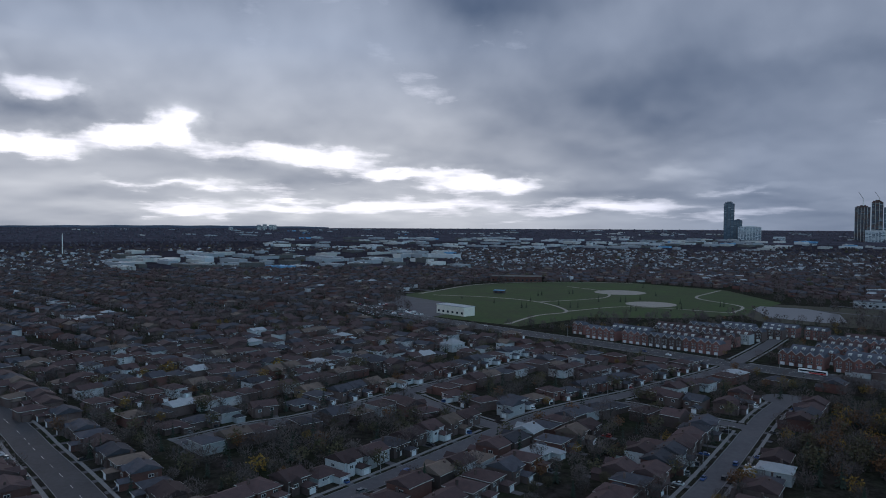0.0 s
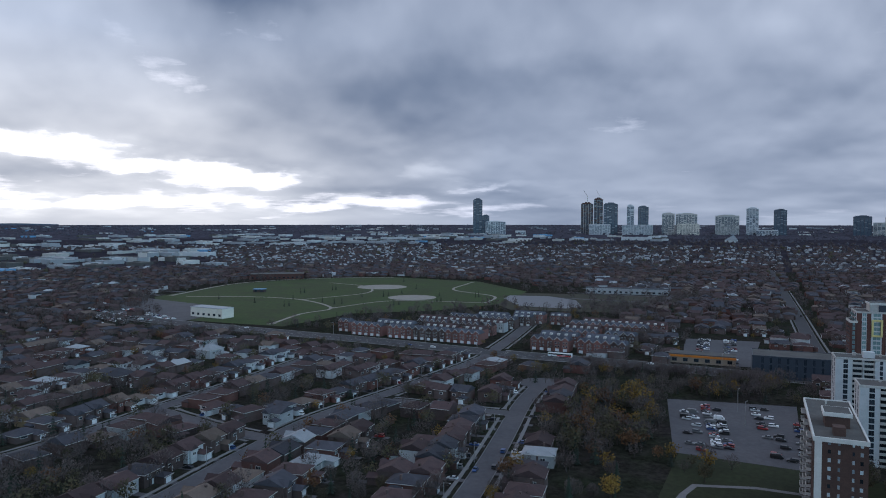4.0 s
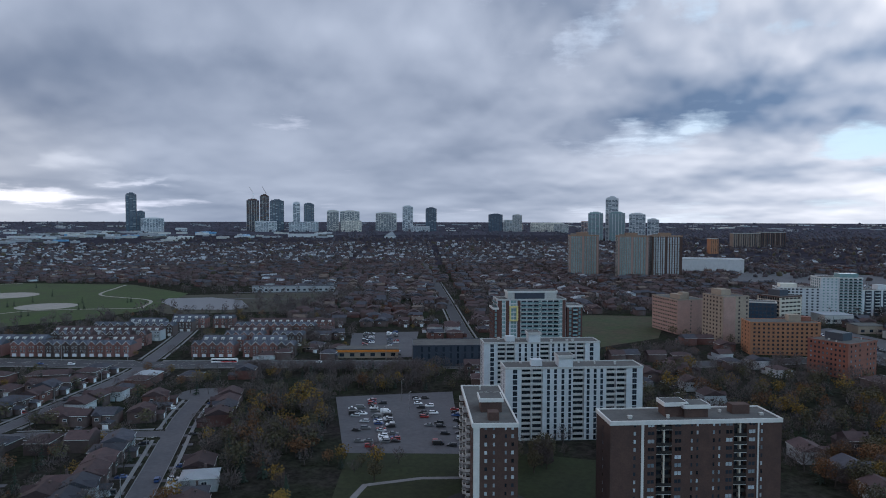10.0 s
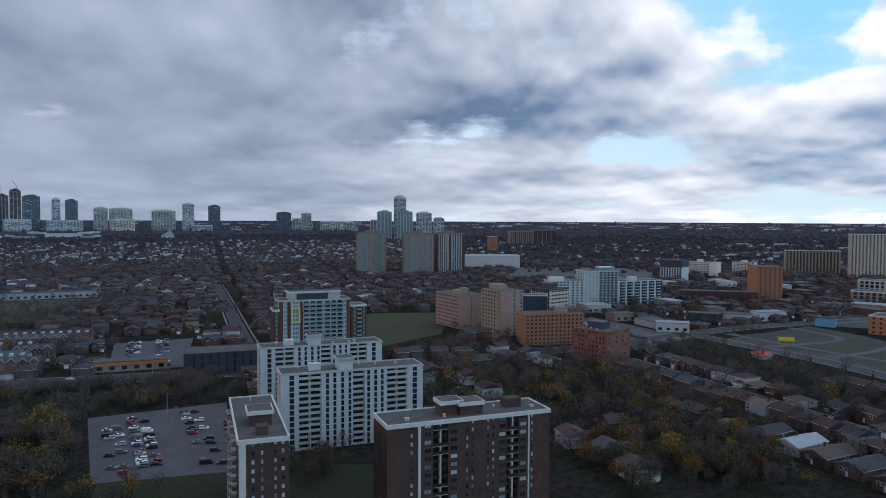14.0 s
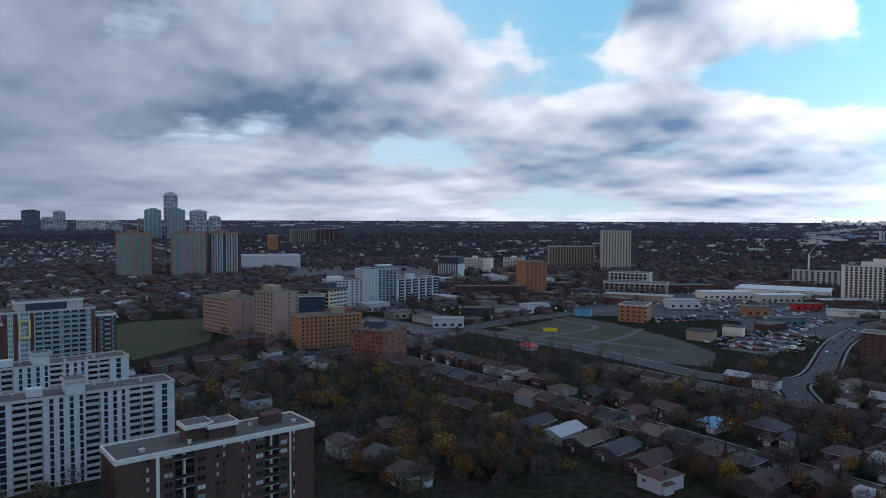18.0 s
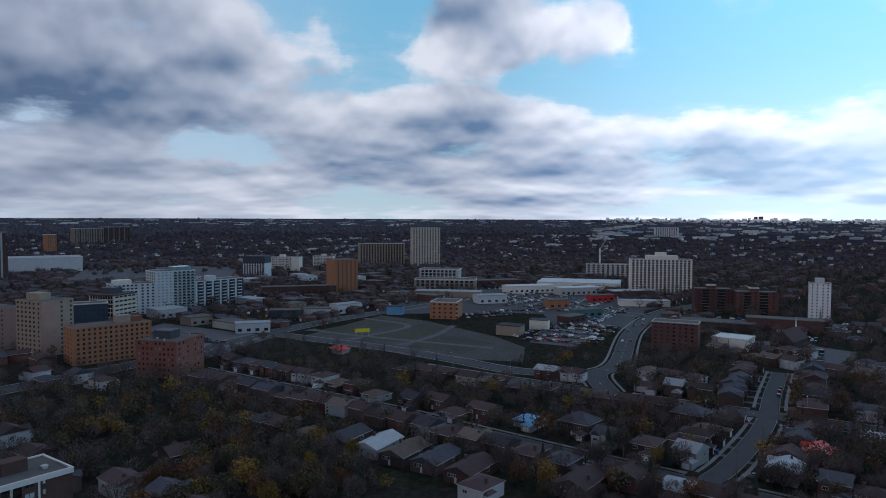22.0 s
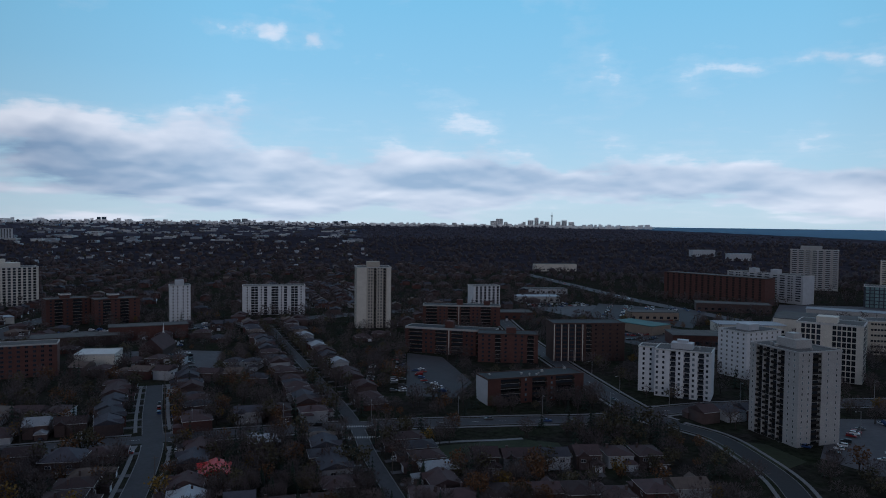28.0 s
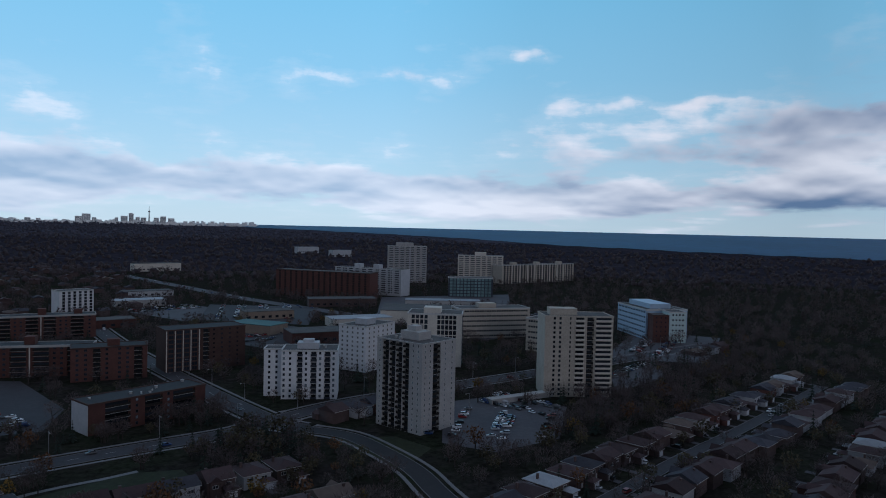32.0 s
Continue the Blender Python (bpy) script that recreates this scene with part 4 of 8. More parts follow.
    for _ in range(int(L / 8) if near else 0):
        x, y = rnd.uniform(3, L - 4), rnd.uniform(2, max(2.5, depth - 3))
        if not any(a - 1 < x < a + c + 1 and b - 1 < y < b + d2 + 1 for a, b, c, d2, *_ in penthouses):
            s = rnd.uniform(0.5, 1.3)
            part("roof_vent", VENT, root, Matrix.LocRotScale((x, y, height + 0.1), None, (s, s, rnd.uniform(0.7, 1.5))))
    for s, cols in faces.items():
        (ox, oy), rot = sides[s]
        base_m = Matrix.Translation((ox, oy, 0)) @ Matrix.Rotation(radians(rot), 4, 'Z')
        for u, kind, w in cols:
            if kind == 'v':
                g = Geo()
                g.box(-w / 2, -0.2, 0, w / 2, 0, height - cornice)
                part("pier", g.make("pier", piers), root, base_m @ Matrix.Translation((u, 0, 0)))
                continue
            if kind == 'p':
                g = Geo()
                g.box(-w / 2, -0.16, 0, w / 2, 0, height - cornice)
                part("brick_pier", g.make("brick_pier", "red_brick"), root, base_m @ Matrix.Translation((u, 0, 0)))
                continue
            if kind == 'g':
                alts, z0, name = [balcony_mesh(w, 1.3, "trim_white", "glass_teal")], 0.0, "balcony"
            elif kind == 'w':
                h = min(1.5, fh * 0.55)
                alts, z0, name = [pane_mesh('w', w, h, glass, frame_m), pane_mesh('w', w, h, "glass_pale", frame_m)], fh * 0.32, "window"
            elif kind == 't':
                alts, z0, name = [pane_mesh('t', w, fh * 0.82, glass, frame_m)], fh * 0.09, "window"
            elif kind == 'b':
                alts, z0, name = [balcony_mesh(w, 1.4, wall, piers)], 0.0, "balcony"
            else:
                # rails and inner slabs take the recess colour, shade painted in by default
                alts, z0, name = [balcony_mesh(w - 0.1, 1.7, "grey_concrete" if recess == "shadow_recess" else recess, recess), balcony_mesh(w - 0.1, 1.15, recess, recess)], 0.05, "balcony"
            y = 1.55 if kind == 'r' else 0.0
            if kind == 'r' and divider:
                g = Geo()
                g.box(-0.28, 0.12, 0, 0.28, 1.55, height - cornice)
                part("divider", g.make("divider", divider), root, base_m @ Matrix.Translation((u, 0, 0)), "cream wall between balconies")
            if near:
                for k in range(1 if kind in 'bg' else 0, floors):
                    me = alts[0] if rnd.random() < 0.6 else alts[-1]
                    if kind == 'w' and rnd.random() < blinds:
                        me = pane_mesh('w', w, h, "blind", frame_m)
                    part(name, me, root, base_m @ Matrix.Translation((u, y, z0 + k * fh)))
            else:
                if kind in 'wt' and far:
                    alts = [far_window(w, h if kind == 'w' else fh * 0.82, glass, frame_m)]
                me = join_column(name + "_column", alts[0], fh, floors, z0, kind in 'bg')
                tagged(part(name + "_column", me, root, base_m @ Matrix.Translation((u, y, 0))), kind="stuff")
    return root


def cols(a, b, n, kind, w):
    return [(a + (b - a) * i / max(1, n - 1), kind, w) for i in range(n)]


BRN = "dark brown brick apartment tower with a white cornice and recessed balconies"
block("apartment_tower", BRN, (202, 120), (245, 82), 15.6, 34.5, 13, "brown_brick",
      {'S': [(8, 'w', 1), (10.6, 'v', 0.9), (13.4, 'w', 2.4), (17.8, 'r', 5.2), (22.4, 'w', 2.4), (27, 'w', 0.9), (28.9, 'w', 0.9), (34.4, 'w', 0.9), (36.3, 'w', 0.9),
             (39.6, 'w', 2.4), (43.4, 'r', 4.4), (47.3, 'w', 2.4), (49.4, 'v', 0.5), (50.6, 'w', 0.9)], 'W': [(7.8, 'w', 0.9)]},
      penthouses=[(20, 5, 7, 6, 4.6, "brown_brick", "trim_white"), (26, 3.6, 8, 6.5, 4.1, "brown_brick", "trim_white"), (44, 7, 6, 4, 3.2, "brown_brick", None)], frame_m="brown_brick", divider="tan_concrete", blinds=0.3)
block("apartment_tower", BRN, (169, 150), (179.6, 140), 52, 34.5, 13, "brown_brick",
      {'S': [(1.2, 'v', 2.0), (4.2, 'w', 1.1), (6.8, 'w', 0.9), (10.6, 'w', 0.9), (12.8, 'w', 1.1)],
       'W': [(6, 'w', 2), (10, 'b', 4), (16, 'w', 1), (20, 'w', 1), (26, 'b', 4), (31, 'w', 2), (36, 'w', 1), (41, 'b', 4), (48, 'w', 2)],
       'E': [(4, 'w', 1.4), (12, 'w', 1.4), (20, 'w', 1.4)]},
      penthouses=[(4, 14, 7, 8, 4.6, "brown_brick", "trim_white"), (5.5, 4, 3.4, 4, 2.8, "brown_brick", None)], frame_m="brown_brick", blinds=0.3)
WHT = "white panelled apartment slab with dark window strips and balconies"
for q0, q1 in (((248, 201), (295, 159)), ((290, 250), (338, 208))):
    block("apartment_slab", WHT, q0, q1, 14, 33, 13, "white_panel",
          {'S': [(4.4, 't', 2.0), *cols(9.6, 14.6, 2, 'r', 4.6), (19.6, 't', 1.3), (22.8, 't', 1.3), (26.2, 't', 1.3), (29.4, 't', 1.2), *cols(33.4, 33.4, 1, 'r', 5.2),
                 (37.8, 't', 1.3), (41, 't', 1.3), (44, 't', 1.2), *cols(48.4, 53.2, 2, 'r', 4.4), (59.2, 't', 2.0)], 'W': [(4, 't', 1.4), (10, 't', 1.4)]},
          cornice=0.5, trim="grey_concrete", penthouses=[(12.5, 4, 5, 4, 3, "white_panel", None), (24.5, 1, 6.5, 7, 5.2, "white_panel", "grey_concrete")], frame_m="dark_panel", recess="grey_concrete")
gl = block("apartment_tower", "pale tower with teal glass balconies and red brick corners", (394, 327), (432, 294.5), 20, 42, 14, "white_panel",
           {'S': [(1.5, 'p', 3.0), (4.4, 't', 2.4), (7.0, 'p', 2.4), (11.5, 't', 4.4), (15.4, 'p', 2.2), *cols(19, 28, 3, 'g', 4.3), (31, 't', 1.8), *cols(34, 42.8, 3, 'g', 4.2), (46.2, 't', 2.4), (48.6, 'p', 2.4)],
            'W': [*cols(4, 16, 3, 'g', 3.6), (10, 'p', 1.4)]}, cornice=0.6, glass="glass_teal", trim="grey_concrete", penthouses=[(8, 4, 36, 12, 5.5, "grey_concrete", "trim_white"), (13, 3.4, 22, 1, 4.4, "dark_panel", None)])
gf = Geo()
for bx in ((8.4, 26.5, 9.5, 37.5), (13.5, 26.5, 14.6, 37.5), (9.5, 26.5, 13.5, 27.6), (9.5, 36.4, 13.5, 37.5)):
    gf.box(bx[0], -1.1, bx[1], bx[2], -0.05, bx[3], True)
part("yellow_frame", gf.make("yellow_frame", "frame_cream"), gl, None, "upright pale yellow painted frame")
block("apartment_tower", "red brick wing with pale balconies", (390.6, 328.6), (393.6, 326), 16, 36, 12, "red_brick", {'S': [(2, 't', 1.6)], 'W': cols(3, 13, 4, 'w', 1.8)}, glass="glass_teal")
block("apartment_tower", "red brick wing with pale balconies", (432.6, 294), (441.2, 286.6), 16, 37, 12, "red_brick", {'S': [(2.6, 't', 1.8), (6, 'g', 3.2), (9.4, 't', 1.6)], 'E': cols(3, 13, 4, 'w', 1.8)}, glass="glass_teal")
block("school", "dark low modern building with black panels", (330, 348), (378, 305), 26, 14, 3, "dark_panel", {'S': cols(6, 60, 12, 't', 1.6)}, cornice=0.3, trim="dark_panel", category="public building", frame_m="dark_panel")
# brick and pale blocks to the east
block("apartment_block", "orange brick slab with small windows", (535.5, 202), (566.8, 163), 21, 24, 8, "orange_brick", {'S': [*cols(3, 47, 14, 'w', 1.5)], 'W': [(4, 'w', 1.0), (10.5, 'w', 1.2), (16.5, 'w', 1.0)]}, cornice=0.5, trim="orange_brick", blinds=0.3,
      penthouses=[(30, 8, 9, 7, 5, "beige_brick", None), (40, 10, 7, 5, 3.5, "rust_brick", None)], frame_m="brown_brick")
block("apartment_block", "rust red brick slab with small scattered windows", (503, 152.6), (494.6, 126.3), 30, 22, 7, "rust_brick", {'S': cols(2.5, 25, 9, 'w', 1.3), 'E': [*cols(3, 12, 3, 'w', 1.3), *cols(20, 27, 3, 'w', 1.3)]}, cornice=0.4, trim="rust_brick", penthouses=[(6, 9, 12, 10, 5, "dark_panel", None)], frame_m="brown_brick")
block("apartment_block", "pink brick slab with a grid of windows", (608.3, 319), (584.4, 282.7), 27, 30, 9, "pink_brick", {'S': cols(2, 41, 14, 'w', 2.0), 'E': [(13, 'w', 1.2)]}, cornice=0.4, trim="beige_brick", frame_m="beige_brick", penthouses=[(22, 5, 16, 9, 4, "beige_brick", None), (30, 8, 8, 6, 6, "beige_brick", None)])
block("apartment_block", "beige brick tower with a pink flank", (580, 258.5), (565.2, 235), 24, 38, 12, "beige_brick", {'S': [*cols(2.5, 20, 5, 'w', 1.8), (25, 'w', 1.2)], 'E': [(6, 'v', 11), *cols(15, 22, 2, 'w', 1.4)]}, cornice=0.4, trim="beige_brick", piers="pink_brick", frame_m="brown_brick", penthouses=[(4, 5, 14, 9, 5, "beige_brick", None)])
block("office_block", "blue glass office block behind the brick towers", (640, 270), (660, 226), 18, 26, 7, "dark_panel", {'S': cols(3, 45, 14, 't', 2.6)}, cornice=0.4, glass="glass_blue", frame_m="dark_panel", category="office building")
block("office_block", "brown office block with dark ribbon windows", (742.6, 273.3), (732.5, 247.7), 30, 24, 6, "tan_concrete", {'S': cols(2.5, 25, 9, 't', 2.4), 'E': cols(4, 26, 5, 'w', 4.2)}, cornice=0.8, trim="brown_brick", frame_m="brown_brick", category="office building", penthouses=[(6, 8, 14, 12, 6, "dark_panel", None)])
block("apartment_tower", "pale teal glass tower with white frames", (790, 228), (815, 196), 26, 41, 14, "white_panel", {'S': [*cols(3, 15, 4, 'w', 2.0), *cols(20, 38, 5, 'g', 3.4)], 'W': cols(4, 23, 5, 't', 3)}, cornice=0.6, glass="glass_teal", penthouses=[(20, 4, 18, 14, 4, "glass_teal", None)])
block("apartment_slab", "dark slab with stacks of white balconies", (826, 206), (884, 160), 20, 27, 8, "dark_panel", {'S': [*cols(5, 68, 7, 'b', 5.0), *cols(10.2, 63, 6, 'v', 2.4)], 'W': cols(4, 16, 3, 'w', 2)}, cornice=0.4, frame_m="dark_panel", penthouses=[(30, 5, 10, 8, 5, "white_panel", None)], piers="white_panel")
block("apartment_slab", "white stepped wing beside the teal tower", (768, 262), (791, 227), 22, 30, 10, "white_panel", {'S': [*cols(3, 22, 6, 'w', 2.4), *cols(28, 38, 3, 'w', 2.0)], 'W': cols(4, 18, 4, 'w', 2)}, cornice=0.5, frame_m="dark_panel", penthouses=[(3, 4, 16, 12, 4, "cream_concrete", None)])
for q, lab in (((1068, 722), 1), ((1095, 640), 1), ((1140, 600), 0)):
    block("apartment_tower", "tan brick apartment tower with teal windows and an orange top", q, (q[0] + 33, q[1] - 40), 30, 72, 24, "tower_brick" if lab else "brown_brick",
          {'S': [(1.2, 'v', 2.0), *cols(4.6, 20.6, 5, 't', 2.5), (24.0, 'v', 2.6), *cols(28, 45.4, 5, 't', 2.5), (49.6, 'v', 2.2)], 'W': cols(3, 27, 6, 't', 2.8), 'E': [*cols(4, 26, 6, 't', 2.8)]}, frame_m="grey_concrete", cornice=1.6,
          trim="tower_orange", piers="pink_brick" if lab else "brown_brick", penthouses=[(14, 6, 20, 14, 5, "tower_orange", None), (3, 4, 8, 8, 3, "tower_brick", None)], glass="glass_teal" if lab else "blind")
block("warehouse", "long white metal hall with flat roof", (1295, 618), (1345, 520), 60, 25, 2, "white_panel", {}, cornice=0.5, category="warehouse", roof="roof_light")
# far east
block("apartment_tower", "tall grey beige apartment tower", (1435, -58), (1440, -112), 30, 75, 26, "tan_concrete", {'S': cols(3, 51, 10, 't', 2.6), 'W': cols(4, 26, 4, 't', 2.5)}, cornice=0.6)
block("apartment_tower", "orange brick tower with a dark flank", (972, 62), (984, 34), 34, 41, 14, "orange_brick", {'S': cols(4, 27, 5, 'w', 1.8), 'E': cols(3, 31, 6, 't', 2.6)}, cornice=0.3, trim="orange_brick")
block("apartment_block", "brown concrete slab with a low penthouse", (1500, 46), (1512, -46), 24, 42, 13, "beige_brick", {'S': cols(4, 88, 16, 't', 3)}, cornice=0.6)
block("apartment_tower", "white stepped condominium with rows of balconies", (955, -318), (934, -392), 26, 43, 14, "cream_concrete", {'S': cols(4, 73, 15, 't', 3.2)}, cornice=0.6, penthouses=[(20, 5, 40, 14, 5, "cream_concrete", None), (32, 8, 14, 8, 9, "cream_concrete", None)])
block("apartment_tower", "plain white far apartment tower", (2580, -1000), (2555, -1080), 40, 52, 15, "white_panel", {'S': cols(6, 76, 10, 't', 4)}, cornice=0.5, base=8)
block("apartment_block", "dark grey block under building", (1190, -330), (1165, -420), 20, 21, 6, "grey_concrete", {'S': cols(4, 88, 12, 't', 4)}, cornice=0.5)
block("apartment_block", "red brick mid-rise block", (573, -196), (556, -224), 16, 20, 7, "red_brick", {'S': cols(3, 29, 7, 'w', 1.8), 'W': cols(3, 13, 3, 'w', 1.5)}, cornice=0.4, trim="grey_concrete")
block("brick_office", "orange brick cube by the vacant lot", (735, -42), (727, -66), 30, 16, 4, "orange_brick", {'S': cols(4, 26, 5, 'w', 2)}, cornice=0.4, category="office building")
block("office_block", "pale beige office with long windows", (1000, -40), (985, -120), 30, 14, 3, "beige_brick", {'S': cols(5, 76, 12, 't', 4)}, category="office building")
block("office_block", "grey office block on the beige wing", (1060, -50), (1046, -104), 30, 23, 5, "grey_concrete", {'S': cols(5, 50, 9, 't', 4)}, category="office building")
block("hall", "low hall with a pale flat roof", (567, -240), (550, -258), 22, 9, 2, "cream_concrete", {}, roof="trim_white", category="hall")
block("apartment_tower", "narrow white apartment tower", (703, -402), (693.5, -418), 16, 35, 12, "bright_panel", {'S': [(3, 'w', 1.4), (7, 'w', 1.4), (12, 'w', 1.4), (16, 'w', 1.4)], 'W': [(5, 'w', 1.4), (11, 'w', 1.4)]}, cornice=0.5, penthouses=[(5, 4, 8, 7, 5, "white_panel", None)])
block("apartment_slab", "white slab with black vertical stripes", (694, -480), (652, -528), 18, 30, 11, "bright_panel", {'S': [(10.6, 't', 3.4), (14.2, 't', 3.0), *cols(19, 19, 1, 'w', 1.2), (23.4, 't', 3.2), (31, 't', 3.4), (34.6, 't', 3.4), (39.4, 'w', 1.2), (43.6, 't', 3.2), (51, 't', 3.4), (54.6, 't', 3.0), (5, 'w', 1.2), (59.6, 'w', 1.2)]}, cornice=0.5, frame_m="dark_panel")
block("apartment_tower", "tall beige tower with vertical ribs", (544, -488), (522, -511), 26, 56, 20, "tan_concrete", {'S': [(4.6, 'v', 9), (11.4, 'w', 1.6), (13.8, 'w', 1.6), (17.0, 'r', 2.6), (20.0, 'w', 1.6), (22.6, 'w', 1.6), (25.8, 'r', 2.6), (29.6, 'v', 4)], 'W': cols(4, 22, 4, 'w', 1.8)}, cornice=0.6, penthouses=[(10, 8, 12, 9, 5, "tan_concrete", None)], piers="cream_concrete")
block("apartment_block", "white square mid-rise block", (545, -690), (525, -716), 20, 25, 8, "bright_panel", {'S': cols(4, 30, 6, 't', 2.6)}, cornice=0.5, frame_m="dark_panel")
RED = "long red brick apartment block with balconies"
BAYS = [(8, 'r', 11), (16.5, 'w', 1.6), (20.5, 'w', 1.6), (28, 'r', 9), (34.3, 'v', 0.7), (40.5, 'r', 9), (48, 'w', 1.6), (52, 'w', 1.6), (60, 'r', 10)]
block("apartment_block", RED, (437, -424), (372, -446), 16, 19, 6, "red_brick", {'S': BAYS}, cornice=1.0, trim="grey_concrete", piers="cream_concrete", roof="asphalt_dark", penthouses=[(30, 5, 6, 6, 5, "red_brick", None)])
block("apartment_block", RED, (372, -424), (336, -446), 18, 20, 7, "red_brick", {'S': [(3.5, 'w', 1.6), (8, 'w', 1.6), (14, 'r', 4.4), (19.5, 'w', 1.6), (26.5, 'w', 1.6), (31, 'w', 1.6), (37, 'r', 5)], 'E': cols(3, 15, 3, 'w', 1.5)}, cornice=0.5, trim="brown_brick", piers="house_brick", roof="asphalt_dark",
      penthouses=[(20, 5, 7, 6, 4, "red_brick", None)])
block("apartment_block", RED, (510, -545), (448, -585), 16, 19, 6, "red_brick", {'S': [*BAYS, (69, 'w', 1.6)]}, cornice=1.0, trim="grey_concrete", piers="cream_concrete", roof="asphalt_dark", penthouses=[(32, 5, 6, 6, 5, "red_brick", None), (58, 5, 6, 6, 4, "red_brick", None)])
block("apartment_block", "red brick block with a white panelled end wall", (304, -326), (270, -374), 17, 14, 5, "red_brick", {'S': [(13.5, 'r', 12), (22.5, 'w', 1.3), (31, 'r', 9), (38.5, 'w', 1.3), (47, 'r', 12)], 'W': [(8.5, 'v', 16)]}, cornice=0.4, trim="brown_brick", piers="white_panel", roof="asphalt_dark")
block("apartment_block", "red brick block with deep dark balconies", (765, -318), (755, -353), 20, 24, 8, "red_brick", {'S': [(4, 'w', 1.6), (10.5, 'r', 7), (17.6, 'w', 1.6), (26, 'r', 8), (33, 'w', 1.6)], 'W': cols(4, 16, 3, 'w', 1.6)}, cornice=0.6, trim="brown_brick", penthouses=[(13, 6, 8, 7, 4, "red_brick", "trim_white")])
block("apartment_block", "red brick block with deep dark balconies", (741, -350), (730, -388), 20, 23, 8, "red_brick", {'S': [(4, 'w', 1.6), (10.5, 'r', 7), (18, 'w', 1.6), (26, 'r', 8), (35, 'w', 1.6)], 'W': cols(4, 16, 3, 'w', 1.6)}, cornice=0.6, trim="brown_brick", penthouses=[(14, 6, 8, 7, 4, "red_brick", "trim_white")])
block("apartment_tower", "midrise with a black top and a white base", (1211, 222), (1204, 187), 30, 33, 10, "white_panel", {'S': [*cols(3, 33, 8, 't', 2.6)], 'W': cols(4, 26, 6, 't', 2.6)}, cornice=11, trim="dark_panel", frame_m="dark_panel")
for q0, q1, hh in (((1347, 199), (1337, 148), 24), ((1425, 132), (1418, 94), 21), ((1371, 240), (1376, 206), 20)):
    block("apartment_slab", "far pale apartment slab with balconies", q0, q1, 20, hh, 8, "cream_concrete", {'S': [*cols(4, 36, 6, 'b', 3.6), *cols(7, 33, 5, 'w', 1.4)]}, cornice=0.4, piers="trim_white", penthouses=[(14, 6, 9, 8, 4, "cream_concrete", None)])
block("apartment_tower", "orange brick tower with a white flank", (1874, 815), (1890, 800), 24, 49, 16, "orange_brick", {'S': cols(3, 19, 4, 'w', 1.8), 'E': cols(3, 21, 5, 'v', 2.4)}, cornice=0.5, piers="white_panel")
block("apartment_slab", "row of far grey brown apartment slabs", (2187, 880), (2250, 822), 24, 59, 18, "tower_brick", {'S': [*cols(4, 82, 12, 't', 3), *cols(16, 70, 4, 'v', 2)]}, cornice=0.8, trim="grey_concrete", piers="brown_brick")
block("apartment_slab", "row of far grey brown apartment slabs", (2262, 828), (2318, 770), 24, 62, 18, "brown_brick", {'S': [*cols(4, 76, 12, 't', 3), *cols(16, 64, 4, 'v', 2)]}, cornice=0.8, trim="grey_concrete", piers="tower_brick")
block("apartment_slab", "far dark concrete apartment slabs by the woods", (100, -1250), (-38, -1378), 24, 32, 9, "tan_concrete", {'S': [*cols(6, 182, 26, 't', 4.6), *cols(24, 160, 8, 'v', 2)]}, cornice=0.5, frame_m="dark_panel", piers="cream_concrete", penthouses=[(30, 5, 10, 8, 5, "tan_concrete", None), (90, 5, 10, 8, 5, "tan_concrete", None), (150, 5, 10, 8, 5, "tan_concrete", None)])
block("apartment_block", "brown block in pale concrete frames", (331, -460), (291, -494), 22, 27, 9, "brown_brick", {'S': [(0.6, 'v', 0.6), *cols(3.4, 18.4, 4, 't', 3.4), (6, 'v', 0.5), (11, 'v', 0.5), (16, 'v', 0.5), (21.4, 'v', 0.6), (26, 'r', 4), *cols(31, 47, 4, 'w', 1.5)]}, cornice=0.5, trim="brown_brick", piers="cream_concrete", frame_m="brown_brick", roof="asphalt_dark")
SQ = "white square tower with dark windows and balconies"
block("apartment_tower", SQ, (239.8, -405), (209.5, -409.8), 20, 27, 9, "bright_panel", {'S': [(1.4, 'w', 1.2), (4.8, 'w', 1.2), (10, 'r', 3.2), (13.5, 'w', 1.2), (17.6, 'r', 3.4), (21.2, 'w', 1.2), (25.2, 'r', 3.4), (28.6, 'w', 1.2)]},
      cornice=0.4, penthouses=[(8, 6, 12, 8, 3.5, "white_panel", None), (11, 8, 6, 5, 5, "white_panel", None)], frame_m="dark_panel", recess="dark_panel")
block("apartment_tower", "white set-back wing of the square tower", (251.5, -411), (241.5, -412.6), 12, 26.5, 9, "bright_panel", {'S': [(3, 'w', 1.2), (7, 'w', 1.2)]}, cornice=0.4, frame_m="dark_panel")
block("apartment_tower", "white apartment tower behind the square one", (226, -492), (206, -482), 34, 30, 10, "bright_panel", {'S': cols(3, 20, 5, 'w', 1.4), 'E': cols(4, 30, 6, 'w', 1.4)}, cornice=0.4, penthouses=[(6, 10, 10, 10, 4, "white_panel", None)])
block("office_tower", "white concrete tower with dark glass bays", (182, -512), (144, -512), 26, 36.5, 10, "cream_concrete", {'S': [*cols(4, 13, 4, 't', 2.2), *cols(22, 33, 5, 't', 2.2)], 'E': cols(4, 22, 5, 't', 2.4)}, cornice=0.8, frame_m="dark_panel", penthouses=[(11, 4, 12, 12, 4, "cream_concrete", None)])
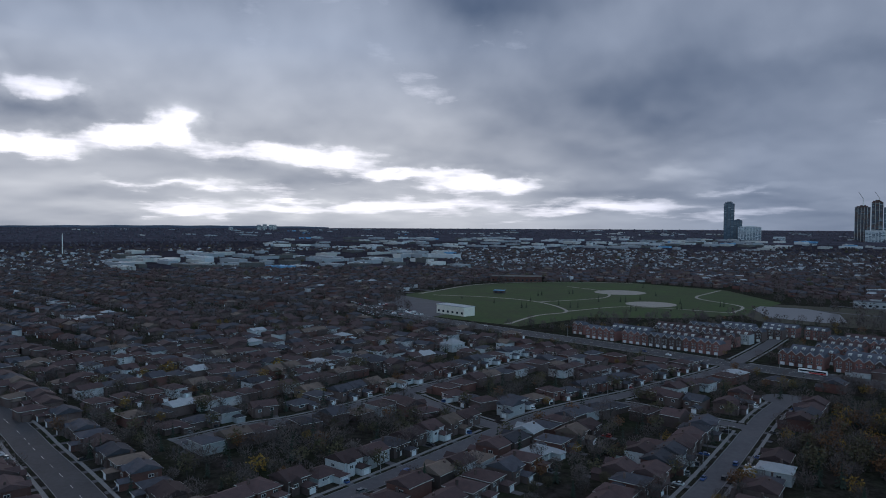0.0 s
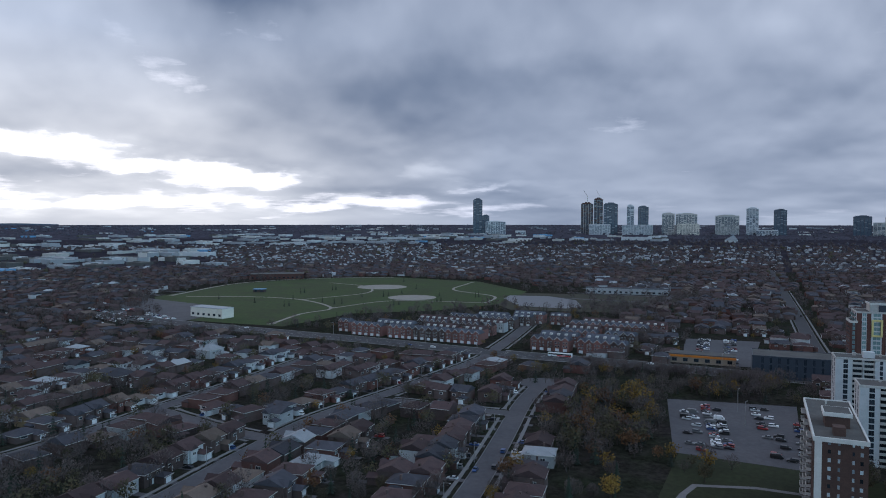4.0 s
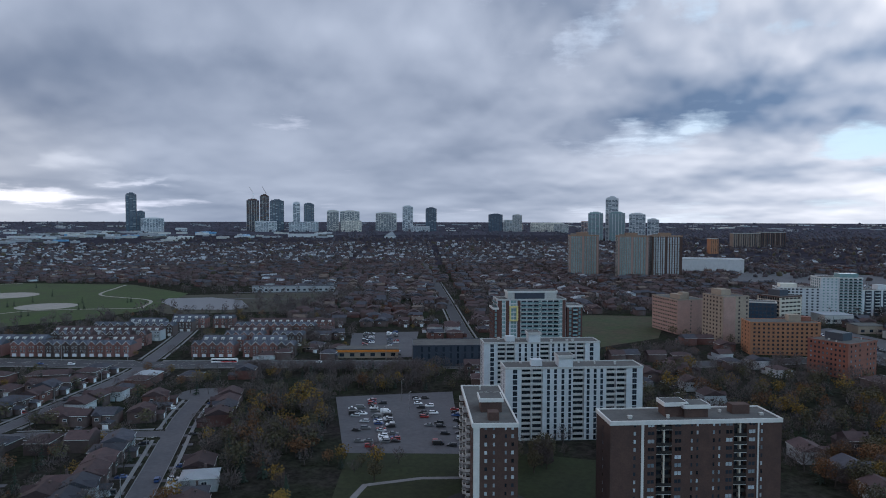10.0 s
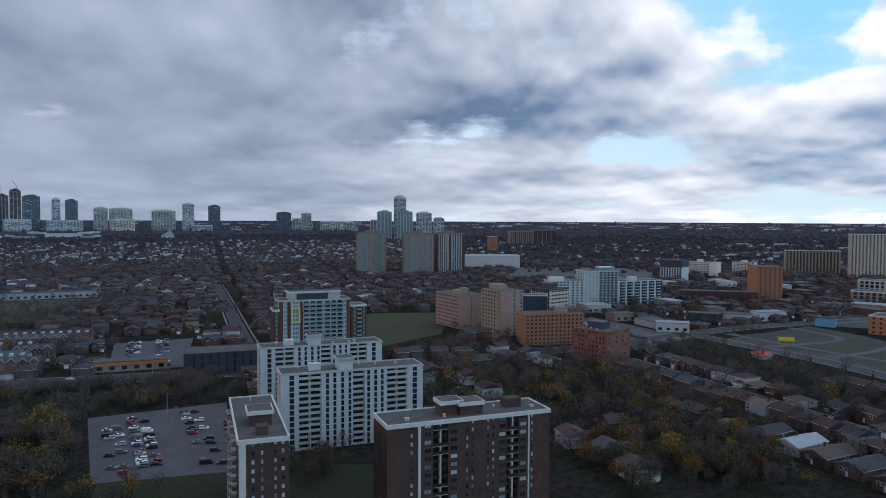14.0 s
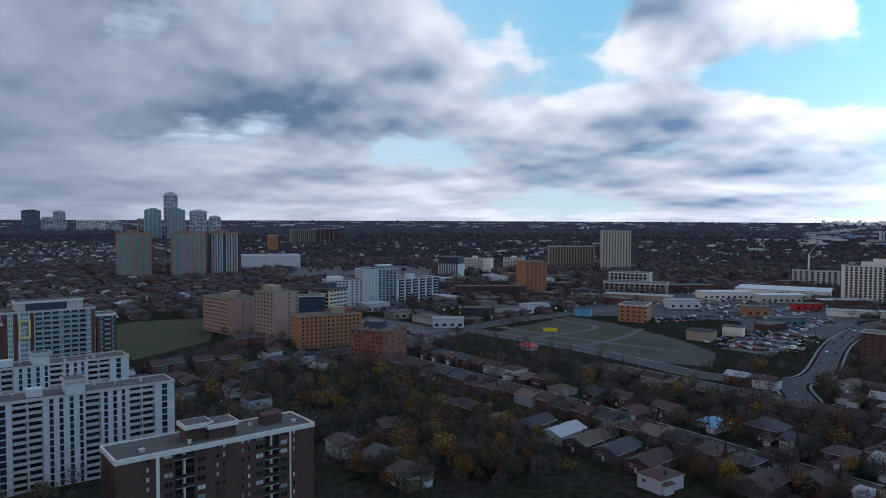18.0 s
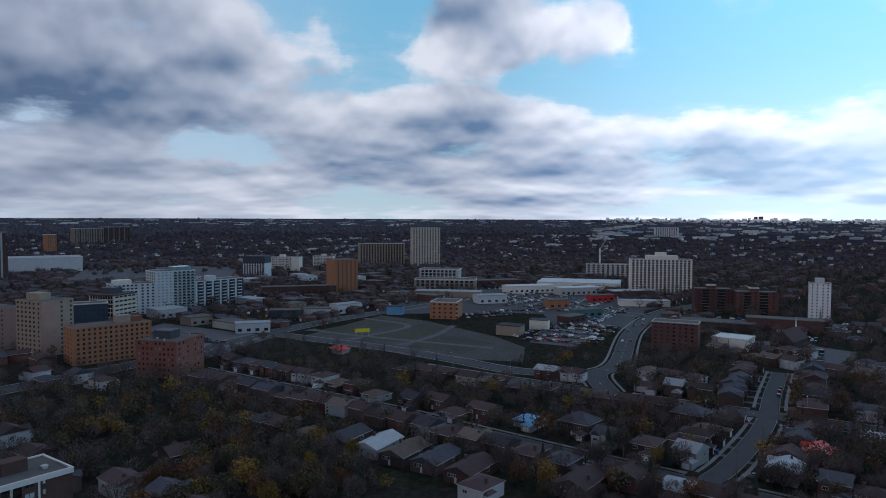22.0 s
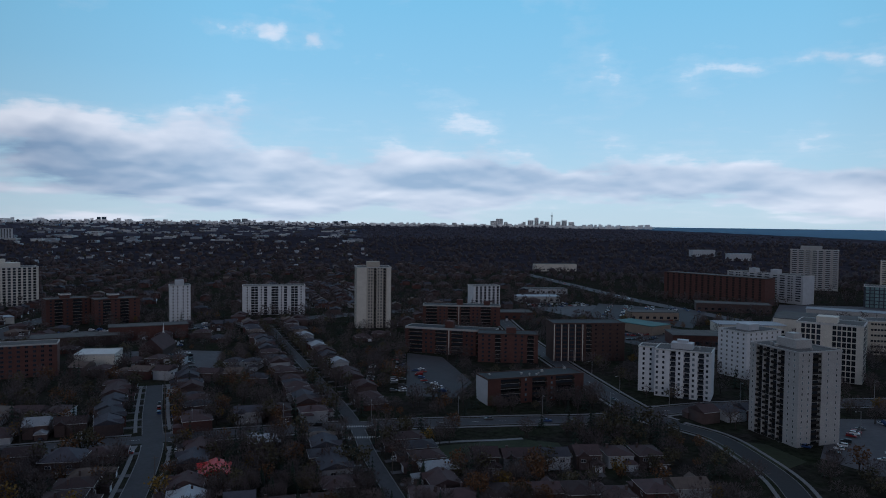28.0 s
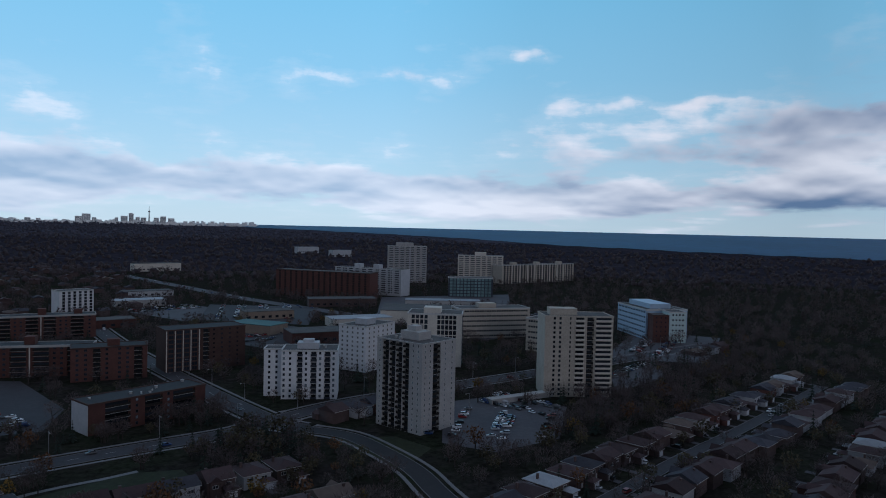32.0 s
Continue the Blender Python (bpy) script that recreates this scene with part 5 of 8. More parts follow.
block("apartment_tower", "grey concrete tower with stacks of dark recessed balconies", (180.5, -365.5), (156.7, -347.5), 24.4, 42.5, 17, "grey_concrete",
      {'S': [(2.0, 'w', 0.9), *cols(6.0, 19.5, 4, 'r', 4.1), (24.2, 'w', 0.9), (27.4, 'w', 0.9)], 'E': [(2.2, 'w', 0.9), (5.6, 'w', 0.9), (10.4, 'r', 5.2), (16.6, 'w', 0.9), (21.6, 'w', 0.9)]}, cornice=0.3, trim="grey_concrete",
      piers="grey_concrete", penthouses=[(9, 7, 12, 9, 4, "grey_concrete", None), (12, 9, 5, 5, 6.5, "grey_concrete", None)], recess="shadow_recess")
block("apartment_tower", "tan concrete tower with ribbed balcony bays", (93.2, -434), (53.2, -439), 22, 47, 17, "tan_concrete",
      {'S': [(5.6, 'w', 1.3), (9, 'w', 1.3), (15, 'w', 0.8), (20.6, 'b', 5.4), (26.8, 'r', 4), (34.6, 'b', 9.6)]}, cornice=0.4, trim="tan_concrete", penthouses=[(4, 5, 16, 10, 4, "tan_concrete", None)], piers="cream_concrete", frame_m="dark_panel")
OFF = "long beige office with ribbon windows"
block("office_block", OFF, (150, -637), (88, -660), 24, 26, 6, "tan_concrete", {'S': cols(3, 63, 27, 'w', 1.8), 'E': cols(3, 21, 8, 'w', 1.8), 'W': cols(3, 21, 8, 'w', 1.8)}, cornice=0.5, category="office building", frame_m="dark_panel", penthouses=[(20, 6, 16, 10, 4, "tan_concrete", None)])
block("office_block", OFF, (95, -590), (62, -570), 30, 26, 6, "tan_concrete", {'S': cols(3, 36, 16, 'w', 1.7), 'E': cols(3, 27, 10, 'w', 1.8), 'W': cols(3, 27, 10, 'w', 1.8)}, cornice=0.5, frame_m="dark_panel", category="office building")
block("office_block", "pale blue panelled office with small dark windows", (-2, -724), (-16, -665), 40, 27, 6, "blue_panel", {'S': cols(3, 58, 17, 'w', 1.9)}, cornice=0.8, frame_m="dark_panel", penthouses=[(8, 8, 44, 20, 4.5, "blue_panel", None)], category="office building")
block("office_block", "red brick bay of the pale blue office", (-19, -650), (-33, -651), 34, 24, 6, "red_brick", {'S': cols(3, 11, 3, 'w', 1.2)}, cornice=0.4, trim="brown_brick", frame_m="brown_brick", category="office building")
block("office_block", "pale mint end wing of the blue office", (-33.2, -650), (-48, -652), 34, 27, 6, "mint_panel", {'S': cols(3, 12, 4, 'w', 1.5), 'E': cols(4, 30, 7, 'w', 1.8)}, cornice=0.6, frame_m="dark_panel", category="office building")
# far south
block("apartment_tower", "tall pale ribbed apartment tower", (296, -1222), (230, -1232), 34, 62, 20, "grey_concrete", {'S': [*cols(6, 34, 4, 'b', 7), *cols(42, 62, 3, 'b', 6.4), (38, 'v', 2)]}, cornice=0.4, piers="white_panel", penthouses=[(14, 8, 30, 14, 6, "grey_concrete", None)])
block("apartment_tower", "cream apartment slab far off", (178, -1272), (98, -1274), 30, 47, 14, "cream_concrete", {'S': [*cols(6, 36, 4, 'b', 8), *cols(46, 74, 4, 'b', 7)]}, cornice=0.4, piers="trim_white", penthouses=[(30, 8, 20, 12, 6, "cream_concrete", None)])
# window strips filled with the painted recess shade in place of glass
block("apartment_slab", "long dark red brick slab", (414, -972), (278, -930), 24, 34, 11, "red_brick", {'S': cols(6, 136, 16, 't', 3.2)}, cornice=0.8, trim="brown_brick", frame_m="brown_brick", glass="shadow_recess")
block("apartment_slab", "white stepped apartment slab", (345, -1030), (244, -985), 24, 36, 12, "white_panel", {'S': [*cols(6, 104, 10, 'b', 7.6), *cols(17, 94, 4, 'v', 1.4)]}, cornice=0.4, frame_m="grey_concrete", piers="white_panel", penthouses=[(30, 5, 10, 9, 6, "white_panel", None), (62, 5, 10, 9, 6, "white_panel", None)])
block("office_block", "teal glass and dark office block", (180, -1008), (118, -1012), 30, 26, 6, "dark_panel", {'S': cols(4, 58, 12, 't', 4)}, cornice=0.4, glass="glass_teal", category="office building", frame_m="dark_panel")

# ---- city centre and far skyline ----
STYLE = {"dark": ("glass_blue", "dark_panel"), "pale": ("white_panel", "glass_blue"), "grey": ("grey_concrete", "dark_panel"), "tan": ("cream_concrete", "dark_panel"),
         "mixed": ("brown_brick", "grey_concrete"), "teal": ("glass_teal", "white_panel"), "sunlit": ("city_painted_sun", "trim_white"), "pink": ("pink_brick", "cream_concrete")}


def skyscraper(x, y, w, top, style, spire=0):
    """A far tower facing the city's middle: a shaft with ribs and floor bands, and a stepped crown."""
    zb = terr(x, y) - 3
    h = top - zb
    wall, rib = STYLE[style]
    az = math.atan2(CX - x, y - CY)
    d = max(14, min(w, 34))
    g = Geo()
    crown = h * 0.95 if h > 60 else h
    g.box(-w / 2, -d / 2, 0, w / 2, d / 2, crown)
    root = new("skyscraper", g.make("shaft", wall))
    root.matrix_basis = turn(x, y, zb, math.degrees(az))
    tagged(root, {"dark": "dark blue glass tower on the skyline", "pale": "pale panelled tower on the skyline", "grey": "grey concrete tower on the skyline", "tan": "cream tower block on the skyline",
                  "mixed": "unfinished tower of concrete and brown netting", "teal": "teal glass tower on the skyline", "sunlit": "far skyline tower with sunlight painted into its pale colour", "pink": "pink brick slab on the skyline"}[style], "tower", "towers on the skyline")
    if crown < h:
        g = Geo()
        g.box(-w * 0.40, -d * 0.40, crown, w * 0.34, d * 0.40, crown + (h - crown) * 0.55)
        g.box(-w * 0.18, -d * 0.25, crown + (h - crown) * 0.55, w * 0.22, d * 0.25, h)
        part("crown", g.make("crown", wall), root)
    n = max(2, int(w / 11))
    g = Geo()
    for i in range(n + 1):
        u = -w / 2 + w * i / n
        g.box(u - 0.7, -d / 2 - 0.7, 0, u + 0.7, -d / 2, crown - 2)
    tagged(part("facade_rib", g.make("facade_rib", wall if style in ("pale", "grey", "tan", "sunlit") else rib), root), kind="stuff")
    # ribbons of windows, broken into bays
    rnd = random.Random(int(x * 3 + y))
    g = Geo()
    for k in range(1, int(crown / 4.6)):
        for i in range(n):
            if rnd.random() < 0.9:
                u0, u1 = -w / 2 + w * i / n + 0.9, -w / 2 + w * (i + 1) / n - 0.9
                g.m = 1 if rnd.random() < 0.2 else 0
                g.box(u0, -d / 2 - 0.35, k * 4.6, u1 - (u1 - u0) * (0.3 if rnd.random() < 0.25 else 0), -d / 2, k * 4.6 + 2.5, True)
    glass = {"dark": "glass_mid", "teal": "glass_pale", "sunlit": "glass_pale"}.get(style, "glass_blue")
    tagged(part("window_ribbon", g.make("window_ribbon", glass, "glass_pale"), root), kind="stuff")
    if spire:
        g = Geo()
        g.cyl(0, 0, h, h + spire, 1.6, 6, 0.3)
        part("spire", g.make("spire", "steel"), root)
    return root


for row in [(1248, 3079, 42, 211, "dark"), (1282, 3065, 33, 134, "dark"), (1318, 3030, 91, 104, "pale"), (1433, 3001, 47, 59, "pale"), (1705, 2861, 55, 191, "mixed"),
            (1749, 2835, 40, 212, "mixed"), (1796, 2807, 62, 189, "dark"), (1735, 2800, 93, 89, "pale"), (1870, 2759, 31, 179, "pale"), (1917, 2728, 45, 174, "dark"),
            (1875, 2710, 130, 87, "pale"), (2006, 2665, 53, 142, "grey"), (2068, 2619, 90, 140, "grey"), (2050, 2584, 92, 92, "tan"), (2200, 2512, 96, 132, "grey")]:
    skyscraper(*row)
for row in [(2276, 2445, 48, 164, "pale"), (2356, 2370, 50, 156, "dark"), (2295, 2380, 85, 66, "pale"), (2564, 2149, 65, 127, "dark"), (2602, 2104, 42, 98, "grey"),
            (2629, 2071, 44, 124, "grey"), (2714, 1962, 150, 85, "tan"), (2630, 2075, 60, 78, "pink"), (2668, 1850, 62, 80, "grey"), (2790, 1800, 40, 92, "pink"), (2247, 1407, 53, 129, "teal"), (2277, 1358, 44, 185, "pale"), (2266, 1330, 55, 129, "teal"),
            (2322, 1281, 56, 125, "pale"), (2349, 1233, 39, 105, "pale"), (-1244, 4098, 22, 86, "grey"), (-1091, 4143, 23, 100, "grey"), (-1060, 4152, 23, 103, "grey"), (-1016, 4163, 42, 100, "grey")]:
    skyscraper(*row)
# the sunlit style gets its brightness from a near-white colour
for row in [(3254, -3310, 28, 95, "dark"), (3214, -3348, 46, 98, "dark"), (3662, -2861, 47, 101, "pale"), (3632, -2898, 34, 105, "pale"), (4088, -2221, 18, 104, "dark"), (4075, -2245, 24, 105, "dark"),
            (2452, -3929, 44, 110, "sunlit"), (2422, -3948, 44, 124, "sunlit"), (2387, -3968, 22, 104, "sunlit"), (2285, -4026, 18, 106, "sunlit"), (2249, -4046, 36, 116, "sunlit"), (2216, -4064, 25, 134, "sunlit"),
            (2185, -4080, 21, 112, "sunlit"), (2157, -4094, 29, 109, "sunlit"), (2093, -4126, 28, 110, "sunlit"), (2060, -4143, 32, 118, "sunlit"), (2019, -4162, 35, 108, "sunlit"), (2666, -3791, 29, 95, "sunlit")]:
    skyscraper(*row)


def needle_tower(x, y, top):
    zb = terr(x, y) - 2
    h = top - zb
    g = Geo()
    g.cyl(0, 0, 0, h * 0.66, 5, 8, 2.6)
    g.cyl(0, 0, h * 0.66, h * 0.72, 6.5, 10, 6.5)
    g.cyl(0, 0, h * 0.72, h, 2.0, 6, 0.4)
    ob = new("needle_tower", g.make("needle_tower", "grey_concrete"))
    ob.matrix_basis = turn(x, y, zb)
    tagged(ob, "slender grey concrete needle tower on the far skyline", "tower")


needle_tower(2129, -4108, 178)


def mast(x, y, h, r=1.0, label="tall thin white lattice mast"):
    g = Geo()
    g.cyl(0, 0, 0, h, r, 6, r * 0.5)
    ob = new("mast", g.make("mast", "lamp_white"))
    ob.matrix_basis = turn(x, y, terr(x, y) - 0.5)
    tagged(ob, label, "mast")


mast(-1046, 1902, 62, 2.0)


def crane(x, y, h):
    g = Geo()
    g.box(-1, -1, 0, 1, 1, h)
    root = new("crane", g.make("mast", "lamp_white"))
    root.matrix_basis = turn(x, y, terr(x, y) - 0.5, 20)
    g = Geo()
    j = min(h * 0.5, 26)
    g.face((0, -0.8, h), (0, 0.8, h), (-j, 0.6, h + j), (-j, -0.6, h + j))
    g.face((0, 0.8, h - 1.5), (0, -0.8, h - 1.5), (-j, -0.6, h + j - 1), (-j, 0.6, h + j - 1))
    part("jib", g.make("jib", "lamp_white"), root)
    tagged(root, "white tower crane with a raised jib", "crane")


crane(1230, -365, 45)
for q in ((1700, 2850), (1752, 2826)):
    crane(q[0], q[1], 175)


# warehouse belts of the far land: heading from, to, distance from, to, count, width from, to, height from, to
FAR_BELTS = [(-27, -1, 1600, 2300, 84, 28, 105, 6, 12), (-16, 24, 2450, 3250, 130, 25, 100, 5, 8), (14, 36, 2700, 3100, 44, 25, 90, 5, 8), (55, 107, 3500, 4700, 150, 20, 120, 2, 5),
             (107, 138, 2500, 4300, 260, 20, 90, 3, 7), (-30, 55, 3300, 4500, 110, 20, 90, 3, 5), (84, 107, 1900, 2700, 18, 20, 60, 4, 6)]


def in_belt(az, r):
    return any(a <= az <= b and p <= r <= q for a, b, p, q, *_ in FAR_BELTS[:5])


def far_halls():
    """Low warehouses and stores of the far commercial belts, square with the main road."""
    rnd = random.Random(11)
    mats = ("white_panel", "roof_light", "grey_concrete", "trim_white", "roof_gravel", "blue_metal")
    g = Geo()
    for a0, a1, r0, r1, n, w0, w1, h0, h1 in FAR_BELTS:
        for _ in range(n):
            x, y = polar(rnd.uniform(a0, a1), rnd.uniform(r0, r1))
            w, d, h = w0 + (w1 - w0) * rnd.random() ** 1.6, rnd.uniform(16, 44), rnd.uniform(h0, h1)
            z, ang = terr(x, y) - 1, radians(-44 + rnd.choice((0, 0, 90)))
            ca, sn = math.cos(ang), math.sin(ang)
            def place(u, v):
                return x + u * ca - v * sn, y + u * sn + v * ca
            g.m = rnd.choice((0, 0, 1, 1, 1, 2, 3, 4, 4, 5 if rnd.random() < 0.3 else 1))
            g.prism([place(*q) for q in ((-w / 2, -d / 2), (w / 2, -d / 2), (w / 2, d / 2), (-w / 2, d / 2))], z, z + h + 1)
            g.m = rnd.choice((1, 2, 4))
            g.prism([place(*q) for q in ((-w / 4, -d / 4), (-w / 8, -d / 4), (-w / 8, d / 8), (-w / 4, d / 8))], z + h + 1, z + h + 3)
    tagged(new("warehouses", g.make("warehouses", *mats)), "far low white and grey warehouses", "warehouses", kind="stuff")


def far_houses():
    """Rows of small gabled houses past the built streets."""
    rnd = random.Random(12)
    g = Geo()
    a = radians(-44)
    ca, sn = math.cos(a), math.sin(a)
    for i in range(-170, 170):
        for j in range(-85, 85):
            u, v = i * 15 + rnd.uniform(-3, 3), j * 30 + (6 if j % 2 else -6) + rnd.uniform(-3, 3) + 10 * math.sin(i * 0.11 + j // 2)
            x, y = 60 + u * ca - v * sn, u * sn + v * ca
            r, az = math.hypot(x - CX, y), math.degrees(math.atan2(x - CX, y)) % 360
            az = az - 360 if az > 250 else az
            if i % 14 == 0 or not (1540 < r < 2450 and -46 < az < 138) or in_belt(az, r):
                continue
            if rnd.random() > (0.85 - 0.5 * max(0, (r - 1900) / 550) if az < 62 else 0.13):
                continue
            w, d, h, up = rnd.uniform(8, 13), rnd.uniform(8, 12), rnd.uniform(3.5, 6), rnd.uniform(2, 3.4)
            th = a + rnd.choice((0, math.pi / 2))
            ct, st = math.cos(th), math.sin(th)
            z = terr(x, y) - 1
            P = [(x + p * ct - q * st, y + p * st + q * ct) for p, q in ((-w / 2, -d / 2), (w / 2, -d / 2), (w / 2, d / 2), (-w / 2, d / 2))]
            c = [(*p, z + h) for p in P]
            A, B = tuple((c[0][k] + c[3][k]) / 2 + (up if k == 2 else 0) for k in range(3)), tuple((c[1][k] + c[2][k]) / 2 + (up if k == 2 else 0) for k in range(3))
            g.m = rnd.choice((2, 2, 3))
            g.prism(P, z, z + h)
            g.face(c[3], c[0], A)
            g.face(c[1], c[2], B)
            g.m = rnd.choice((0, 0, 1, 1, 0, 4))
            g.face(c[0], c[1], B, A)
            g.face(c[2], c[3], A, B)
    tagged(new("far_houses", g.make("far_houses", "shingle_grey", "shingle_brown", "house_brick", "house_pale", "roof_light")), "far rows of small gabled houses", "houses", kind="stuff")


def far_hills():
    """A long low ridge at the edge of the western plain, its blue haze painted into the colour."""
    g = Geo()
    def top(az):
        return 84 + 9 * max(0, math.sin((az + 34) / 24 * math.pi)) ** 0.5 + 1.2 * math.sin(az * 1.9)
    for i in range(60):
        a, b = -34 + 0.4 * i, -34 + 0.4 * (i + 1)
        pa, pb, qa, qb = polar(a, 4840), polar(b, 4840), polar(a, 4900), polar(b, 4900)
        g.face((*pa, 60), (*pb, 60), (*pb, top(b)), (*pa, top(a)))
        g.face((*pa, top(a)), (*pb, top(b)), (*qb, 60), (*qa, 60))
    tagged(new("hills", g.make("hills", "haze_hills")), "long low ridge painted in blue haze on the western horizon", "hills", kind="structure")


far_halls()
far_houses()
far_hills()


def far_city():
    """Low blocks of the city along the horizon, sunlight put into their pale colour."""
    rnd = random.Random(23)
    g = Geo()
    for _ in range(1500):
        az, r = rnd.uniform(108, 161), rnd.uniform(4300, 4790)
        x, y = polar(az, r)
        z = terr(x, y) - 2
        w, d, h = rnd.uniform(7, 26), rnd.uniform(8, 22), 4 + 17 * rnd.random() ** 4
        a = radians(-az) + rnd.uniform(-0.4, 0.4)
        ca, sn = math.cos(a), math.sin(a)
        g.prism([(x + u * ca - v * sn, y + u * sn + v * ca) for u, v in ((-w / 2, -d / 2), (w / 2, -d / 2), (w / 2, d / 2), (-w / 2, d / 2))], z, z + h + 2)
    tagged(new("far_city", g.make("far_city", "city_painted_sun")), "low city buildings on the horizon, painted pale as if sunlit", "city", kind="stuff")


far_city()

# ---- houses ----
def inside(x, y, poly):
    c = False
    for (ax, ay), (bx, by) in zip(poly, poly[1:] + poly[:1]):
        if (ay > y) != (by > y) and x < (bx - ax) * (y - ay) / (by - ay) + ax:
            c = not c
    return c


KEEP_OUT = [[(243, 325), (305, 281), (222, 195), (180, 240)], [(395, 492), (442, 453), (352, 362), (312, 402)], [(155, -415), (80, -400), (105, -325), (150, -330)],
            [(650, 70), (765, 10), (900, -100), (1060, -170), (960, -255), (830, -270), (760, -275), (670, -215), (575, -145), (520, -92), (536, -35)], [(-60, 690), (-80, 1010), (60, 1240), (340, 1240), (450, 1085), (640, 740), (430, 640), (300, 440), (215, 490), (60, 650)],
            [(440, 280), (500, 355), (560, 435), (645, 408), (680, 352), (600, 300), (520, 240)], [(150, 185), (195, 245), (240, 195), (275, 130), (210, 80), (120, 130)],
            [(620, 235), (555, 110), (640, 90), (725, 205)], [(205, -330), (150, -290), (140, -345), (195, -365)], [(250, -345), (330, -420), (420, -560), (200, -720), (-80, -720), (0, -480), (140, -425), (200, -400)]]
NO_HOUSES = [[(150, 300), (215, 345), (320, 330), (300, 250), (200, 190), (120, 220)], [(300, 70), (300, 150), (440, 235), (480, 130), (420, 70)],
             [(-120, 780), (60, 598), (206, 452), (330, 330), (345, 365), (225, 500), (80, 650), (-60, 790)]]
KEEP_OUT += [[(432, -420), (352, -316), (328, -330), (341, -368), (402, -423)], [(1117, 465), (1187, 221), (1480, 290), (1400, 536)], [(690, -150), (659, -212), (788, -267), (850, -218), (780, -160)], [(573, -322), (545, -339), (474, -281), (491, -268)]]
KEEP_OUT.append([(362, -268), (325, -228), (285, -255), (205, -325), (205, -372), (255, -372), (300, -330)])
TAKEN = []


def free(x, y, r, road=6.0):
    if any(inside(x, y, p) for p in KEEP_OUT):
        return False
    for fx, fy, hw, hd, a in FOOT:
        dx, dy = x - fx, y - fy
        if abs(dx) < 120 and abs(dy) < 120:
            u, v = dx * math.cos(a) + dy * math.sin(a), -dx * math.sin(a) + dy * math.cos(a)
            if abs(u) < hw + r and abs(v) < hd + r:
                return False
    if any(abs(x - qx) < r + q and abs(y - qy) < r + q and math.hypot(x - qx, y - qy) < r + q for qx, qy, q in TAKEN):
        return False
    return not near_other(x, y, -1, r + road - 6)


def house_meshes(kind):
    """Walls, roof and the places of door, garage and windows of one kind of house; the front faces -y."""
    W, D, H, rise, form, gar = {"split": (10.5, 13, 5.2, 1.9, "hip", 1), "semi": (13, 11, 5.4, 2.2, "gable", 0), "bungalow": (12, 11, 3.3, 2.2, "hip", 1),
                                "two": (10, 11.5, 5.8, 2.6, "gable", 1), "long": (9, 17, 4.4, 1.7, "gabley", 0), "deep": (11.5, 20, 4.2, 2.4, "gabley", 0), "villa": (15, 13, 6.2, 3.8, "hip", 1)}[kind]
    g = Geo()
    g.box(-W / 2, -D / 2, 0, W / 2, D / 2, H)
    r = Geo()
    if form == "gable":
        r.gable(-W / 2, -D / 2, W / 2, D / 2, H, rise, 0.45, 0)
    elif form == "gabley":
        r.gable(-W / 2, -D / 2, W / 2, D / 2, H, rise, 0.45, 1)
    else:
        r.hip(-W / 2, -D / 2, W / 2, D / 2, H, rise)
    if gar:
        gw = 4.6
        g.box(W / 2 - gw, -D / 2 - 4.2, 0, W / 2 + 0.3, -D / 2, 2.9)
        if form == "hip":
            r.hip(W / 2 - gw, -D / 2 - 4.2, W / 2 + 0.3, -D / 2 + 0.4, 2.9, 1.2, 0.35)
        else:
            r.gable(W / 2 - gw, -D / 2 - 4.2, W / 2 + 0.3, -D / 2 + 0.4, 2.9, 1.3, 0.35, 1)
    if form == "gable":
        r.gable(-W / 2 + 0.6, -D / 2 - 1.2, -W / 2 + 4.6, -D / 2 + D * 0.45, H - 0.05, rise * 0.72, 0.3, 1)
        g.box(-W / 2 + 0.7, -D / 2 - 1.1, 0, -W / 2 + 4.5, -D / 2, H)
    elif form == "hip":
        r.hip(-W / 2 - 1.6, D * 0.05, -W / 2 + 0.3, D / 2 - 1, H * 0.72, rise * 0.5, 0.3)
        g.box(-W / 2 - 1.5, D * 0.08, 0, -W / 2, D / 2 - 1.1, H * 0.7)
    plain = Geo()
    plain.v, plain.f, plain.s = list(r.v), list(r.f), list(r.s)
    # pale fascia boards and gutters under the eaves
    r.m = 1
    o = 0.45
    for y0, y1 in ((-D / 2 - o - 0.04, -D / 2 - o + 0.06), (D / 2 + o - 0.06, D / 2 + o + 0.04)):
        if form != "gabley":
            r.box(-W / 2 - o, y0, H - 0.22, W / 2 + o, y1, H - 0.02, True)
    for x0, x1 in ((-W / 2 - o - 0.04, -W / 2 - o + 0.06), (W / 2 + o - 0.06, W / 2 + o + 0.04)):
        if form != "gable":
            r.box(x0, -D / 2 - o + 0.07, H - 0.22, x1, D / 2 + o - 0.07, H - 0.02, True)
    if gar:
        r.box(W / 2 - 5.0, -D / 2 - 4.62, 2.7, W / 2 + 0.7, -D / 2 - 4.5, 2.9, True)
    r.m = 0
    wins = [(-W / 4, -D / 2 - (1.15 if form == "gable" else 0), H * 0.55, 0), (W / 4 if H > 4.5 else -W / 8, -D / 2, H * 0.55, 0), (-W / 2, D * 0.1, H * 0.5, -90), (W / 2, D * 0.15, H * 0.5, 90), (W / 5, D / 2, H * 0.5, 180), (-W / 5, D / 2, H * 0.5, 180)]
    return g, r, wins, (W, D, H, rise, gar), plain


KINDS = {k: house_meshes(k) for k in ("split", "semi", "bungalow", "two", "long", "deep", "villa")}
HOUSE = {}


